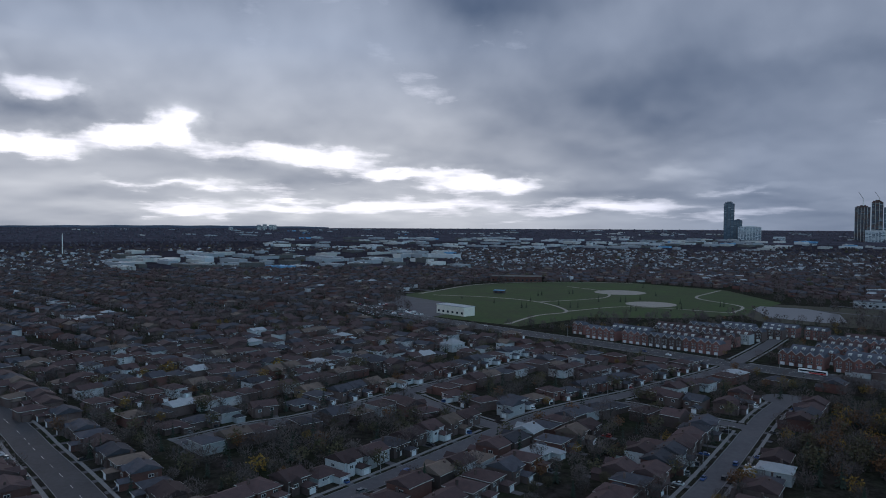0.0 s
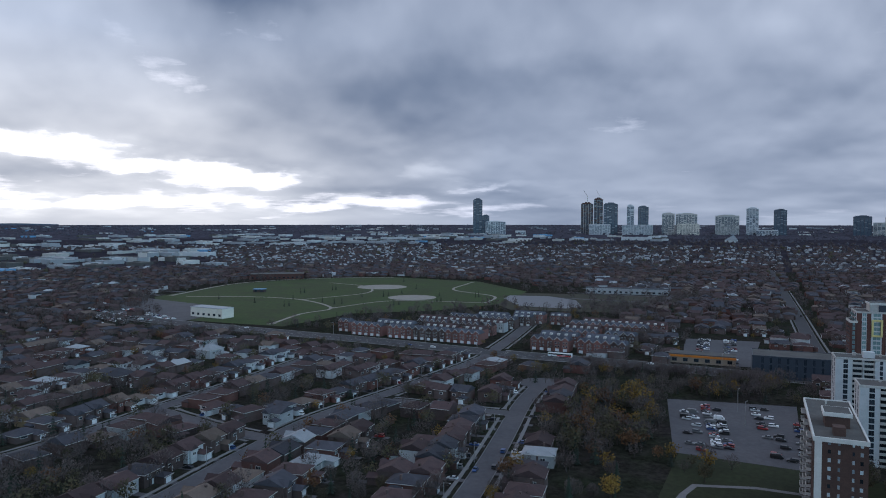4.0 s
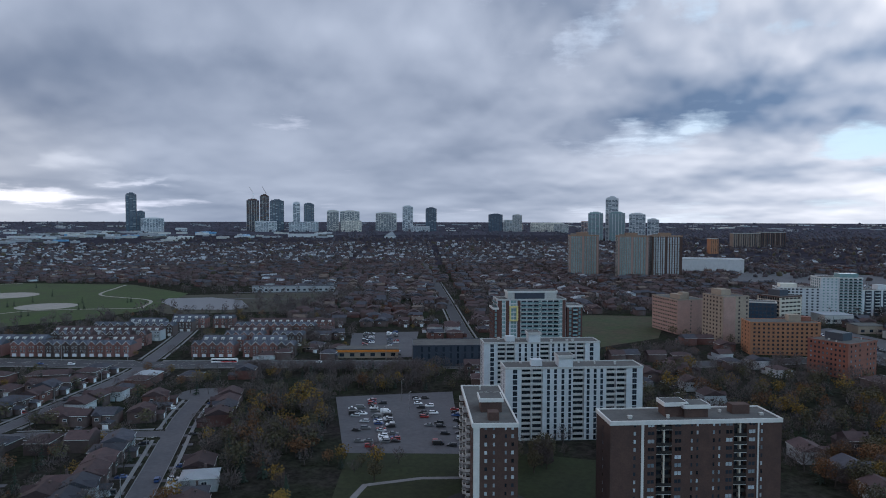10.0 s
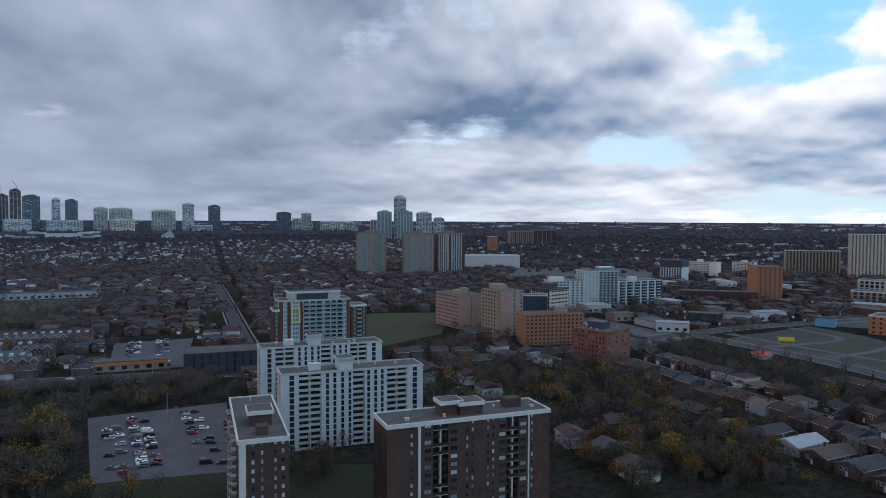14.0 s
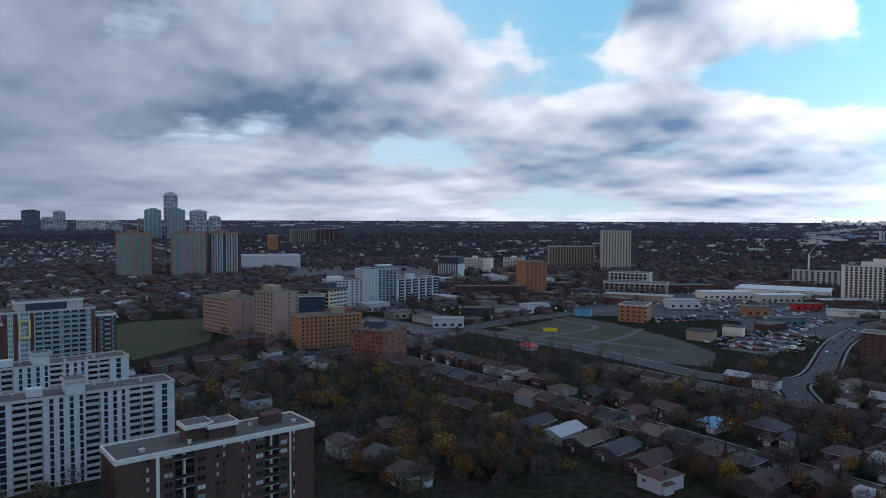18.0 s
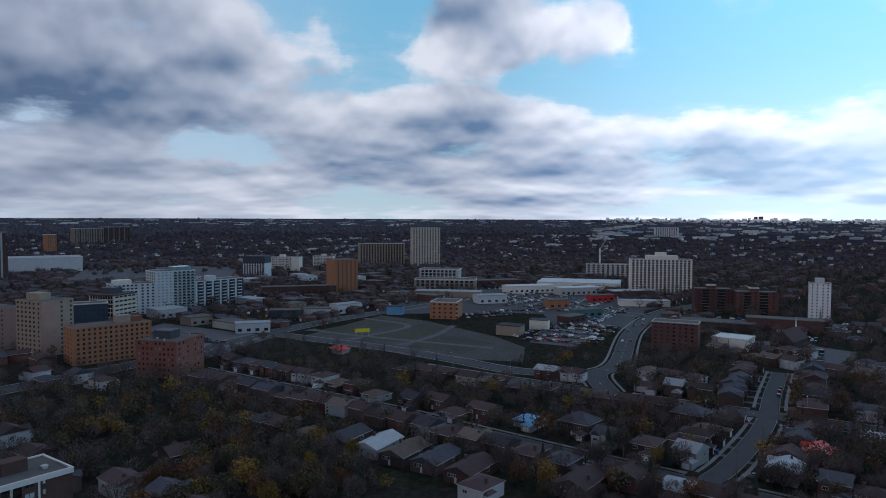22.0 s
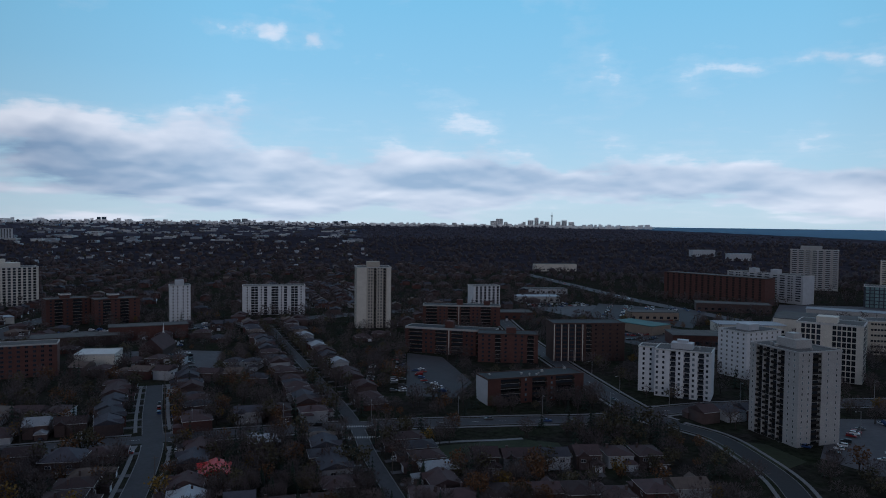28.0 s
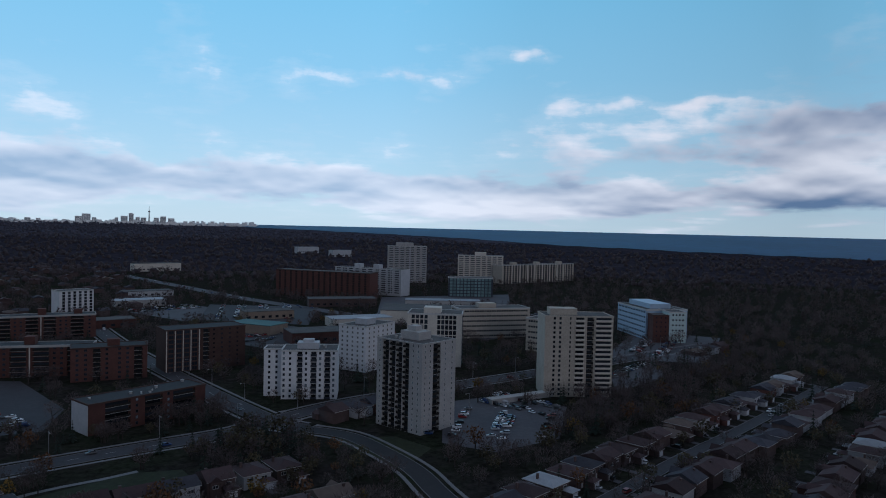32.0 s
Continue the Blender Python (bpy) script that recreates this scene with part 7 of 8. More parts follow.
def build_cars():
    bulk = Bulk()
    for i, (r, *spec) in enumerate(sorted(CAR_LIST)):
        if i < 300:
            car_thing(*spec, i < 75)
        else:
            x, y, z, deg, kind, paint = spec
            bulk.add(CAR_PAINT[kind, paint], turn(x, y, z, deg))
            bulk.add(CAR_GLASS[kind], turn(x, y, z, deg))
    bulk.make("cars", "many parked cars of mixed colours far off", "cars")


def car_thing(x, y, z, deg, kind, paint, wheels):
    root = new("car", CAR_PAINT[kind, paint])
    root.matrix_basis = turn(x, y, z, deg)
    tagged(root, "%s parked %s on the asphalt" % (paint, {"sedan": "saloon car", "suv": "tall estate car", "van": "delivery van"}[kind]), "car", "parked cars")
    part("cabin_glass", CAR_GLASS[kind], root)
    if wheels:
        for u in (-1.4, 1.4):
            for v in (-0.82, 0.82):
                part("wheel", WHEEL, root, Matrix.Translation((u, v, 0)))


def car_rows(a, b, n, rows, deg, fill, wheels):
    """Rows of cars side by side; a to b is one row, rows are offsets across it."""
    L = math.hypot(b[0] - a[0], b[1] - a[1])
    ux, uy = (b[0] - a[0]) / L, (b[1] - a[1]) / L
    for off in rows:
        for i in range(n):
            if rc.random() < fill:
                t = L * (i + 0.5) / n
                car(a[0] + ux * t - uy * off + rc.uniform(-0.3, 0.3), a[1] + uy * t + ux * off + rc.uniform(-0.3, 0.3), deg + rc.choice((0, 180)) + rc.uniform(-2, 2), wheels)


# the lot beside the brick tower: rows run with the cul-de-sac street
car_rows((197, 234), (246, 302), 30, (4, 0), -50, 0.10, True)
car_rows((208, 226), (258, 296), 30, (1.2, 6.4), -47, 0.34, True)
car_rows((222, 214), (274, 284), 30, (-3.5, 1.8), -47, 0.27, True)
car_rows((228, 214), (288, 278), 30, (-4,), -47, 0.12, True)
car_rows((325, 404), (392, 482), 30, (-6, -11.2, -26, -31.2), -42, 0.55, False)
car_rows((146, -348), (140, -400), 19, (-4, 8, 13.2), 0, 0.6, True)
car_rows((120, -340), (112, -392), 18, (0, 5.2), 8, 0.65, True)
car_rows((100, -352), (92, -392), 14, (0,), 8, 0.5, True)
car_rows((132, -418), (96, -392), 15, (0, 5.2, 17, 22), -55, 0.6, False)
car_rows((-10, -580), (-50, -680), 36, (0, 5.2, 20, 25.2), 20, 0.7, False)
car_rows((770, -185), (850, -262), 40, (4, 9.4, 28, 33, 52, 57, 76, 81), 46, 0.55, False)
car_rows((850, -130), (940, -220), 44, (0, 5.4, 24, 29, 48, 53, -20), 46, 0.5, False)
car_rows((690, -190), (790, -258), 44, (2, 7.4, 20), 56, 0.75, False)
car_rows((600, -118), (640, -150), 18, (4, 16, 28), 50, 0.4, False)
car_rows((548, -290), (572, -318), 12, (4, 16), 50, 0.4, False)
car_rows((-108, 930), (-24, 762), 66, (-6, -11.4, -28, -33.4, -50, -55.4, -72), 24, 0.62, False)
car_rows((590, 140), (650, 215), 34, (-30, -24, -8, -3, 12, 17), 40, 0.75, False)
car_rows((690, 96), (780, 30), 36, (12, 17, 30), 40, 0.5, False)
car_rows((520, -300), (600, -360), 28, (14, 20), 60, 0.4, False)
car_rows((330, -345), (380, -390), 16, (14, 19), 40, 0.5, False)
car_rows((306, -572), (262, -640), 28, (14, 19, 36, 41, 58), 40, 0.5, False)
car_rows((250, -590), (205, -650), 26, (0, 5.2, 20, 25), 50, 0.5, False)
car_rows((490, -740), (445, -800), 26, (0, 5.2, 22, 27), 50, 0.5, False)
car_rows((425, -412), (356, -324), 34, (-4, -9, -24), 40, 0.55, True)
car_rows((236, -800), (110, -900), 52, (-6, -11, -30, -35, -54, -59, -80, -85), 50, 0.6, False)
car_rows((400, -706), (436, -820), 40, (-6, -24, -30, -48, -54, -74, -80), 10, 0.55, False)
car_rows((40, -492), (6, -545), 22, (3, 8), 40, 0.7, True)
car_rows((566, -322), (488, -272), 30, (2,), 60, 0.4, False)
car_rows((700, -160), (672, -208), 18, (-6, -11, -28, -33, -50, -55, -72, -77, -94, -99), 30, 0.75, False)
car_rows((1130, 440), (1180, 250), 60, (-20, -26, -60, -66, -110, -116, -160), 15, 0.4, False)
car_rows((1000, -130), (985, -200), 26, (10, 15, 32, 37, 60, 65), 12, 0.6, False)
car_rows((880, -20), (1060, -60), 60, (-8, -14, -40, -46), 60, 0.5, False)
car_rows((760, -60), (800, -150), 34, (-6, -12, -30), 30, 0.5, False)
car_rows((735, -294), (612, -440), 60, (-3, 6), 40, 0.5, False)
for i in range(4, len(HIGHWAY) - 4):
    if rc.random() < 0.6:
        car(HIGHWAY[i][0] + 4 * (i % 2) - 2, HIGHWAY[i][1] + 5 * (i % 2) - 2, math.degrees(math.atan2(HIGHWAY[i + 1][1] - HIGHWAY[i][1], HIGHWAY[i + 1][0] - HIGHWAY[i][0])))
for x, y, d in CAR_SPOTS:
    car(x, y, d, math.hypot(x - 70, y) < 330, z=0.05)
for k, n in ((10, 16), (18, 6), (15, 9), (13, 10), (14, 9), (16, 5), (0, 3), (1, 5), (5, 3), (11, 4), (8, 7)):
    line, wd = ROADS[k]
    for _ in range(n):
        i = rc.randrange(2, len(line) - 2)
        (ax, ay), (bx, by) = line[i], line[i + 1]
        if math.hypot(ax - 70, ay) > 900 or near_other(ax, ay, k, 3):
            continue
        s = rc.choice((-1, 1))
        t = Vector((bx - ax, by - ay)).normalized()
        o = s * (wd * 0.25 if wd > 10 else wd / 2 - 1.3)
        car(ax + t.y * o, ay - t.x * o, math.degrees(math.atan2(t.y, t.x)) + (0 if s > 0 else 180), math.hypot(ax - 70, ay) < 330, z=0.05 + 0.005 * k)


build_cars()


def bus(x, y, deg):
    g = Geo()
    loft(g, [ring(-9, 1.25, 0.4, 3.0, 0.96), ring(9, 1.25, 0.4, 3.0, 0.96)])
    root = new("bus", g.make("bus_body", "car_white"))
    root.matrix_basis = turn(x, y, 0.12, deg)
    tagged(root, "long white and red city bus on the road", "bus")
    for s in (-1, 1):
        g = Geo()
        g.box(-8.6, -0.02, 1.55, 8.6, 0.02, 2.5)
        part("window_band", g.make("window_band", "glass"), root, Matrix.Translation((0, s * 1.27, 0)))
        g = Geo()
        g.box(-2, -0.02, 0.6, 8.9, 0.02, 1.4)
        part("side_panel", g.make("side_panel", "red_metal"), root, Matrix.Translation((0, s * 1.27, 0)))
    for u in (-6, 0.5, 6):
        for v in (-1.1, 1.1):
            part("wheel", WHEEL, root, Matrix.LocRotScale((u, v, 0), None, (1.4, 1.4, 1.4)))


bus(246, 446 + 3, -45)


# ---- poles, lamps and signs ----
def pole(x, y, h, arm, deg):
    g = Geo()
    g.cyl(0, 0, 0, h, 0.16, 6, 0.11)
    root = new("street_lamp" if arm else "utility_pole", g.make("pole", "steel" if arm else "wood_pole"))
    root.matrix_basis = turn(x, y, 0, deg)
    tagged(root, "grey steel street lamp beside the road" if arm else "brown wooden utility pole with a crossarm", "street lamp" if arm else "utility pole", "poles along the roads")
    g = Geo()
    if arm:
        g.box(0, -0.05, h - 0.2, 2.4, 0.05, h - 0.1, True)
        part("arm", g.make("arm", "steel"), root)
        g = Geo()
        g.box(1.9, -0.16, h - 0.3, 2.7, 0.16, h - 0.18, True)
        part("lamp_head", g.make("lamp_head", "lamp_white"), root)
    else:
        g.box(-1.1, -0.07, h - 1.0, 1.1, 0.07, h - 0.85, True)
        part("crossarm", g.make("crossarm", "wood_pole"), root)


for k, step, h, arm in ((10, 9, 11, True), (5, 7, 11, False), (7, 7, 11, False), (6, 8, 10, False), (15, 8, 11, True), (16, 8, 10, True), (0, 9, 8, True), (1, 9, 8, True)):
    line, wd = ROADS[k]
    off = offset(line, wd / 2 + 1.4)
    for i in range(4, len(off) - 2, step):
        x, y = off[i]
        if math.hypot(x - 70, y) < 620 and not near_other(x, y, k, 1):
            t = Vector((line[i + 1][0] - line[i][0], line[i + 1][1] - line[i][1]))
            pole(x, y, h, arm, math.degrees(math.atan2(t.y, t.x)) - 90)
for x, y in ((218, 250), (246, 262), (262, 285), (120, -360), (135, -385)):
    pole(x, y, 12, True, 30)


def billboard():
    g = Geo()
    g.box(-6, -0.25, 3, 6, 0.25, 6, True)
    root = new("billboard", g.make("board", "yellow_paint"))
    root.matrix_basis = turn(640, 20, 0, 100)
    tagged(root, "long yellow and green sign on posts", "billboard")
    g = Geo()
    g.box(-5.7, -0.31, 3.2, 5.7, -0.25, 4.3)
    part("green_band", g.make("green_band", "green_sign"), root)
    for u in (-5, 0, 5):
        g = Geo()
        g.cyl(u, 0, 0, 3, 0.2, 6)
        part("post", g.make("post", "steel"), root)


billboard()


# ---- low public buildings ----
def low_hall(name, label, x, y, deg, w, d, h, wall, roof, cat="building", band=None):
    g = Geo()
    g.box(-w / 2, -d / 2, 0, w / 2, d / 2, h)
    root = new(name, g.make("walls", wall))
    root.matrix_basis = turn(x, y, terr(x, y), deg)
    tagged(root, label, cat)
    g = Geo()
    g.box(-w / 2 - 0.4, -d / 2 - 0.4, h, w / 2 + 0.4, d / 2 + 0.4, h + 0.5, True)
    part("roof", g.make("roof", roof), root)
    if band:
        g = Geo()
        g.box(-w / 2 - 0.5, -d / 2 - 0.6, h - 1.6, w / 2 + 0.5, -d / 2 - 0.05, h - 0.2, True)
        part("fascia", g.make("fascia", band), root)
    n = max(2, int(w / 7))
    for i in range(n):
        part("window", pane_mesh('t', min(3.2, w / n * 0.7), min(2.4, h * 0.5), "glass", "dark_panel"), root, turn(-w / 2 + w * (i + 0.5) / n, -d / 2, h * 0.2))
    FOOT.append((x, y, w / 2 + 4, d / 2 + 4, radians(deg)))


low_hall("plaza", "low shop plaza with an orange fascia", 332, 398, -42, 44, 14, 6, "beige_brick", "roof_gravel", "shop", "plaza_orange")
low_hall("school", "long red brick school beyond the park", 128, 1255, -8, 90, 34, 9, "red_brick", "roof_gravel", "school")
low_hall("park_pavilion", "small park pavilion with a blue roof", 78, 1022, -20, 16, 10, 4, "house_brick", "blue_metal", "pavilion")
low_hall("car_showroom", "grey low car showroom", 690, 132, 48, 34, 20, 6, "grey_concrete", "roof_gravel", "showroom")
low_hall("shop", "long low row of shops with grey roof", 920, -78, 75, 80, 24, 7, "beige_brick", "roof_light", "shop")
low_hall("shop", "long low row of shops with red brick front", 915, -306, 101, 60, 20, 7, "red_brick", "roof_light", "shop")
low_hall("shop", "large low store with white roof", 1020, -270, 70, 110, 60, 9, "cream_concrete", "white_panel", "shop")
low_hall("parking_deck", "wide low concrete parking deck with cars", 160, -760, 4, 150, 60, 12, "cream_concrete", "roof_gravel", "parking deck")
low_hall("hall", "low hall with a teal roof and tan gable", 330, -640, -20, 46, 26, 8, "beige_brick", "teal_roof", "hall")
low_hall("townhouse_row", "long row of pale townhouses by the pond", 556, 826, -38, 110, 12, 8, "house_pale", "row_roof", "townhouse row")
low_hall("parking_shed", "white showroom at the park corner", 8, 768, -48, 46, 16, 10, "cream_concrete", "roof_light", "showroom")
low_hall("apartment_block", "low red brick blocks by the road", 640, -470 + 130, 60, 60, 18, 11, "red_brick", "roof_gravel", "apartment building")
low_hall("retaining_wall", "long low concrete parking wall", 100, -429, 35, 60, 5, 2.6, "grey_concrete", "grey_concrete", "wall")


for nm, lab, x, y, d, w, dp, h, wl, rf in (("house_block", "beige two-storey block by the vacant lot", 640, -102, 58, 20, 14, 8, "beige_brick", "shingle_grey"), ("house_block", "pale two-storey block by the vacant lot", 668, -133, 68, 16, 12, 8, "cream_concrete", "shingle_grey"),
                                      ("shop", "low beige shop with a pale flat roof", 876, -121, 92, 36, 16, 6, "cream_concrete", "roof_light"), ("shop", "low brown shop in the parking lot", 824, -187, 72, 24, 14, 6, "brown_brick", "roof_light"),
                                      ("shop", "row of pale shops at the plaza corner", 818, -284, 80, 54, 16, 6, "cream_concrete", "roof_light"), ("shop", "low red brick shops with a dark roof", 706, -172, 130, 26, 14, 6, "red_brick", "roof_gravel"),
                                      ("shop", "long low dark brick hall by the main road", 656, -288, 60, 62, 22, 7, "house_brick", "roof_gravel"), ("shop", "black shop front with white frames", 748, 96, 92, 28, 14, 8, "dark_panel", "roof_gravel"),
                                      ("shop", "grey shop with a pale roof", 758, 66, 92, 26, 14, 8, "grey_concrete", "roof_gravel"), ("shop", "white shop by the road corner", 784, 40, 130, 30, 14, 9, "white_panel", "roof_light"), ("house_block", "house with a blue gabled front", 768, -10, 80, 16, 12, 8, "blue_metal", "shingle_grey")):
    low_hall(nm, lab, x, y, d - 180 if d > 100 else d - 0, w, dp, h, wl, rf, "building")


for lab, x, y, d, w, dp, h, wl, rf in (("low white store with a flat pale roof", 855, -119, 102, 34, 18, 9, "white_panel", "roof_light"), ("long white store of the plaza", 963, -186, 102, 64, 24, 9, "cream_concrete", "white_panel"),
                                  ("long pale store of the plaza", 937, -243, 102, 56, 22, 9, "grey_concrete", "white_panel"), ("long low row of red brick shops", 1045, -156, 102, 68, 22, 9, "red_brick", "roof_gravel"),
                                  ("white two-storey showroom beside parked cars", 667, 112, 102, 28, 14, 8, "white_panel", "roof_light"), ("brown brick shop among parked cars", 806, -183, 102, 24, 14, 9, "orange_brick", "roof_gravel"),
                                  ("long brown brick row with white bays", 948, 105, 102, 90, 16, 11, "brown_brick", "roof_gravel"), ("wide white store far off", 1600, 2318, -42, 110, 40, 12, "white_panel", "white_panel"),
                                  ("long pale low block by the woods", 755, -1332, 45, 88, 20, 15, "cream_concrete", "roof_gravel"), ("white block among the far woods", 647, -2042, 48, 70, 20, 18, "white_panel", "roof_light"), ("white block among the far woods", 528, -1938, 48, 62, 20, 18, "white_panel", "roof_light"),
                                  ("long low red brick school by the towers", 262, -606, 30, 62, 30, 9, "red_brick", "roof_gravel"),
                                  ("low shop with a green front", 742, -196, 102, 30, 14, 7, "teal_roof", "roof_gravel"), ("low shop with a red front", 865, -250, 102, 30, 12, 7, "red_metal", "roof_gravel")):
    low_hall("shop", lab, x, y, d - 180, w, dp, h, wl, rf, "shop")


def chapel(x, y, deg):
    """A pale church whose folded roof rises to a point."""
    g = Geo()
    g.box(-22, -14, 0, 22, 14, 8)
    root = new("chapel", g.make("walls", "white_panel"))
    root.matrix_basis = turn(x, y, terr(x, y), deg)
    tagged(root, "pale blue church with a pointed folded roof", "church")
    g = Geo()
    c = [(-23, -15, 8), (23, -15, 8), (23, 15, 8), (-23, 15, 8)]
    for k in range(4):
        g.face(c[k], c[(k + 1) % 4], (8, 0, 27))
    part("roof", g.make("roof", "glass_pale"), root)


chapel(1812, 2046, -42)


def commerce():
    """Low shops and yards along the plaza roads."""
    rnd = random.Random(17)
    kinds = [("white_panel", "roof_light", "low white shop with a flat pale roof"), ("beige_brick", "roof_gravel", "low beige brick shop with a gravel roof"), ("red_brick", "roof_gravel", "low red brick shop with a dark roof"),
             ("grey_concrete", "roof_light", "low grey shop with a pale roof"), ("brown_brick", "roof_gravel", "low brown brick shop building")]
    made = 0
    for _ in range(600):
        x, y = (rnd.uniform(700, 1250), rnd.uniform(-330, 330)) if made < 44 else (rnd.uniform(180, 640), rnd.uniform(-950, -520))
        if made >= 62 or math.degrees(math.atan2(x - CX, y)) < 68:
            continue
        w, d = rnd.uniform(18, 46), rnd.uniform(12, 26)
        if free(x, y, max(w, d) * 0.5, 3):
            wall, roof, lab = rnd.choice(kinds)
            low_hall("shop", lab, x, y, rnd.choice((46, 46, -44)), w, d, rnd.uniform(4.5, 8), wall, roof, "shop")
            made += 1


commerce()


for lab, x, y, d, w, dp, h, wl, rf in (("low red brick shop by the southern road", 470, -640, -140, 46, 22, 7, "red_brick", "roof_gravel"), ("long pale warehouse with a grey roof", 250, -700, -150, 60, 26, 8, "cream_concrete", "roof_light"),
                                  ("low beige office by the parking lot", 350, -730, -145, 50, 20, 8, "beige_brick", "roof_gravel"), ("grey low workshop with a pale roof", 520, -800, -140, 54, 24, 7, "grey_concrete", "roof_light"),
                                  ("brown brick low school building", 300, -860, -160, 80, 26, 9, "house_brick", "roof_gravel"), ("long pale low hall by the woods", 180, -880, -175, 90, 24, 8, "grey_concrete", "roof_light"),
                                  ("white low hall among the trees", 560, -900, -140, 60, 22, 7, "white_panel", "roof_gravel")):
    low_hall("low_building", lab, x, y, d, w, dp, h, wl, rf, "building")


def church(x, y, deg):
    g = Geo()
    g.box(-8, -16, 0, 8, 16, 7)
    root = new("church", g.make("walls", "house_brick"))
    root.matrix_basis = turn(x, y, 0, deg)
    tagged(root, "brown brick church with a steep roof and thin spire", "church")
    g = Geo()
    g.gable(-8, -16, 8, 16, 7, 8, 0.5, 1)
    part("roof", g.make("roof", "shingle_brown"), root)
    g = Geo()
    g.cyl(0, -13, 12, 22, 0.9, 6, 0.05)
    part("spire", g.make("spire", "lamp_white"), root)
    FOOT.append((x, y, 12, 20, radians(deg)))


church(566, -300, 40)

# ---- trees ----
def limb(g, a, b, r0, r1, k=5):
    d = (Vector(b) - Vector(a))
    q = d.to_track_quat('Z', 'Y')
    n = len(g.v)
    for p, r in ((a, r0), (b, r1)):
        for i in range(k):
            o = q @ Vector((r * math.cos(2 * math.pi * i / k), r * math.sin(2 * math.pi * i / k), 0))
            g.v.append(tuple(Vector(p) + o))
    for i in range(k):
        j = (i + 1) % k
        g.f.append((n + i, n + j, n + k + j, n + k + i))
        g.s.append(g.m)


def tree_mesh(kind, seed, light=False):
    """Trunk with limbs, and a crown: fine twigs, leaf clumps or conifer boughs. About 10 m high; scaled where it stands."""
    rnd = random.Random(seed)
    t, c = Geo(), Geo()
    if kind == "conifer":
        limb(t, (0, 0, 0), (0, 0, 9.5), 0.2, 0.03)
        for lay in range(0, 13, 2 if light else 1):
            z = 1.0 + lay * 0.68
            R = 2.5 * (1 - lay / 13.2) * rnd.uniform(0.85, 1.1)
            n = (11 - lay // 3) * (0.7 if light else 1)
            n = int(n)
            for i in range(n):
                a = 2 * math.pi * (i + rnd.random() * 0.7) / n
                r = R * rnd.uniform(0.75, 1.1)
                w = 0.42
                tip = (r * math.cos(a), r * math.sin(a), z - 0.45 * r * 0.5 + rnd.uniform(-0.15, 0.1))
                c.face((0, 0, z + 0.75), (r * 0.6 * math.cos(a - w), r * 0.6 * math.sin(a - w), z), tip)
                c.face((0, 0, z + 0.75), tip, (r * 0.6 * math.cos(a + w), r * 0.6 * math.sin(a + w), z))
        return t, c
    h = rnd.uniform(2.0, 3.0)
    limb(t, (0, 0, 0), (0, 0, h), 0.28, 0.2, 6)
    tips = []
    for i in range(5 if light else 8):
        a, e = 2 * math.pi * (i + rnd.random() * 0.6) / (5 if light else 8), rnd.uniform(0.5, 1.35)
        L = rnd.uniform(3.2, 5.2)
        b = (L * math.cos(a) * math.cos(e), L * math.sin(a) * math.cos(e), h + L * math.sin(e))
        limb(t, (0, 0, h - rnd.uniform(0, 0.6)), b, 0.13, 0.05, 3 if light else 4)
        tips.append(b)
        for _ in range(0 if light else 2):
            m = tuple(p * rnd.uniform(0.45, 0.8) for p in (b[0], b[1])) + (h + (b[2] - h) * rnd.uniform(0.5, 0.8),)
            e2 = tuple(m[k] + rnd.uniform(-1.7, 1.7) for k in range(2)) + (m[2] + rnd.uniform(0.8, 2.2),)
            limb(t, m, e2, 0.06, 0.03, 3)
            tips.append(e2)
    def inner():
        """A place in the crown, thicker towards its shell and above its middle."""
        while True:
            p = Vector((rnd.uniform(-1, 1), rnd.uniform(-1, 1), rnd.uniform(-1, 1)))
            if 0.25 < p.length < 1 and rnd.random() < 0.35 + 0.65 * p.length:
                bulge = 1 + 0.22 * math.sin(3 * math.atan2(p.y, p.x) + seed) + 0.12 * math.sin(5 * p.z + seed)
                return Vector((p.x * 3.3 * bulge, p.y * 3.3 * bulge, h + 3.0 + p.z * 3.2)), p

    if kind == "bare":
        for _ in range(200 if light else 1050):
            s, p = inner()
            d = Vector((p.x + rnd.uniform(-0.5, 0.5), p.y + rnd.uniform(-0.5, 0.5), 0.7 + 0.6 * p.z + rnd.uniform(-0.3, 0.4))).normalized()
            L, w = (rnd.uniform(0.5, 1.0), rnd.uniform(0.10, 0.20)) if light else (rnd.uniform(0.5, 1.0), rnd.uniform(0.04, 0.09))
            side = d.cross(Vector((rnd.uniform(-1, 1), rnd.uniform(-1, 1), rnd.uniform(-1, 1)))).normalized() * w
            c.face(tuple(s - side), tuple(s + side), tuple(s + d * L))
    else:
        for _ in range(150 if light else 800):
            s, p = inner()
            s = s + Vector((rnd.gauss(0, 0.25), rnd.gauss(0, 0.25), rnd.gauss(0, 0.25)))
            u = Vector((rnd.gauss(0, 1), rnd.gauss(0, 1), rnd.gauss(0, 1))).normalized()
            v = u.cross(Vector((rnd.gauss(0, 1), rnd.gauss(0, 1), rnd.gauss(0, 1)))).normalized()
            q = rnd.uniform(0.3, 0.58) if light else rnd.uniform(0.17, 0.34)
            c.face(tuple(s - u * q), tuple(s + v * q * 0.8), tuple(s + u * q), tuple(s - v * q * 0.8))
    return t, c


TREE_MATS = {"bare": "twigs", "gold": "leaf_gold", "rust": "leaf_rust", "olive": "leaf_olive", "conifer": "conifer"}
TREES, LIGHT = {}, {}
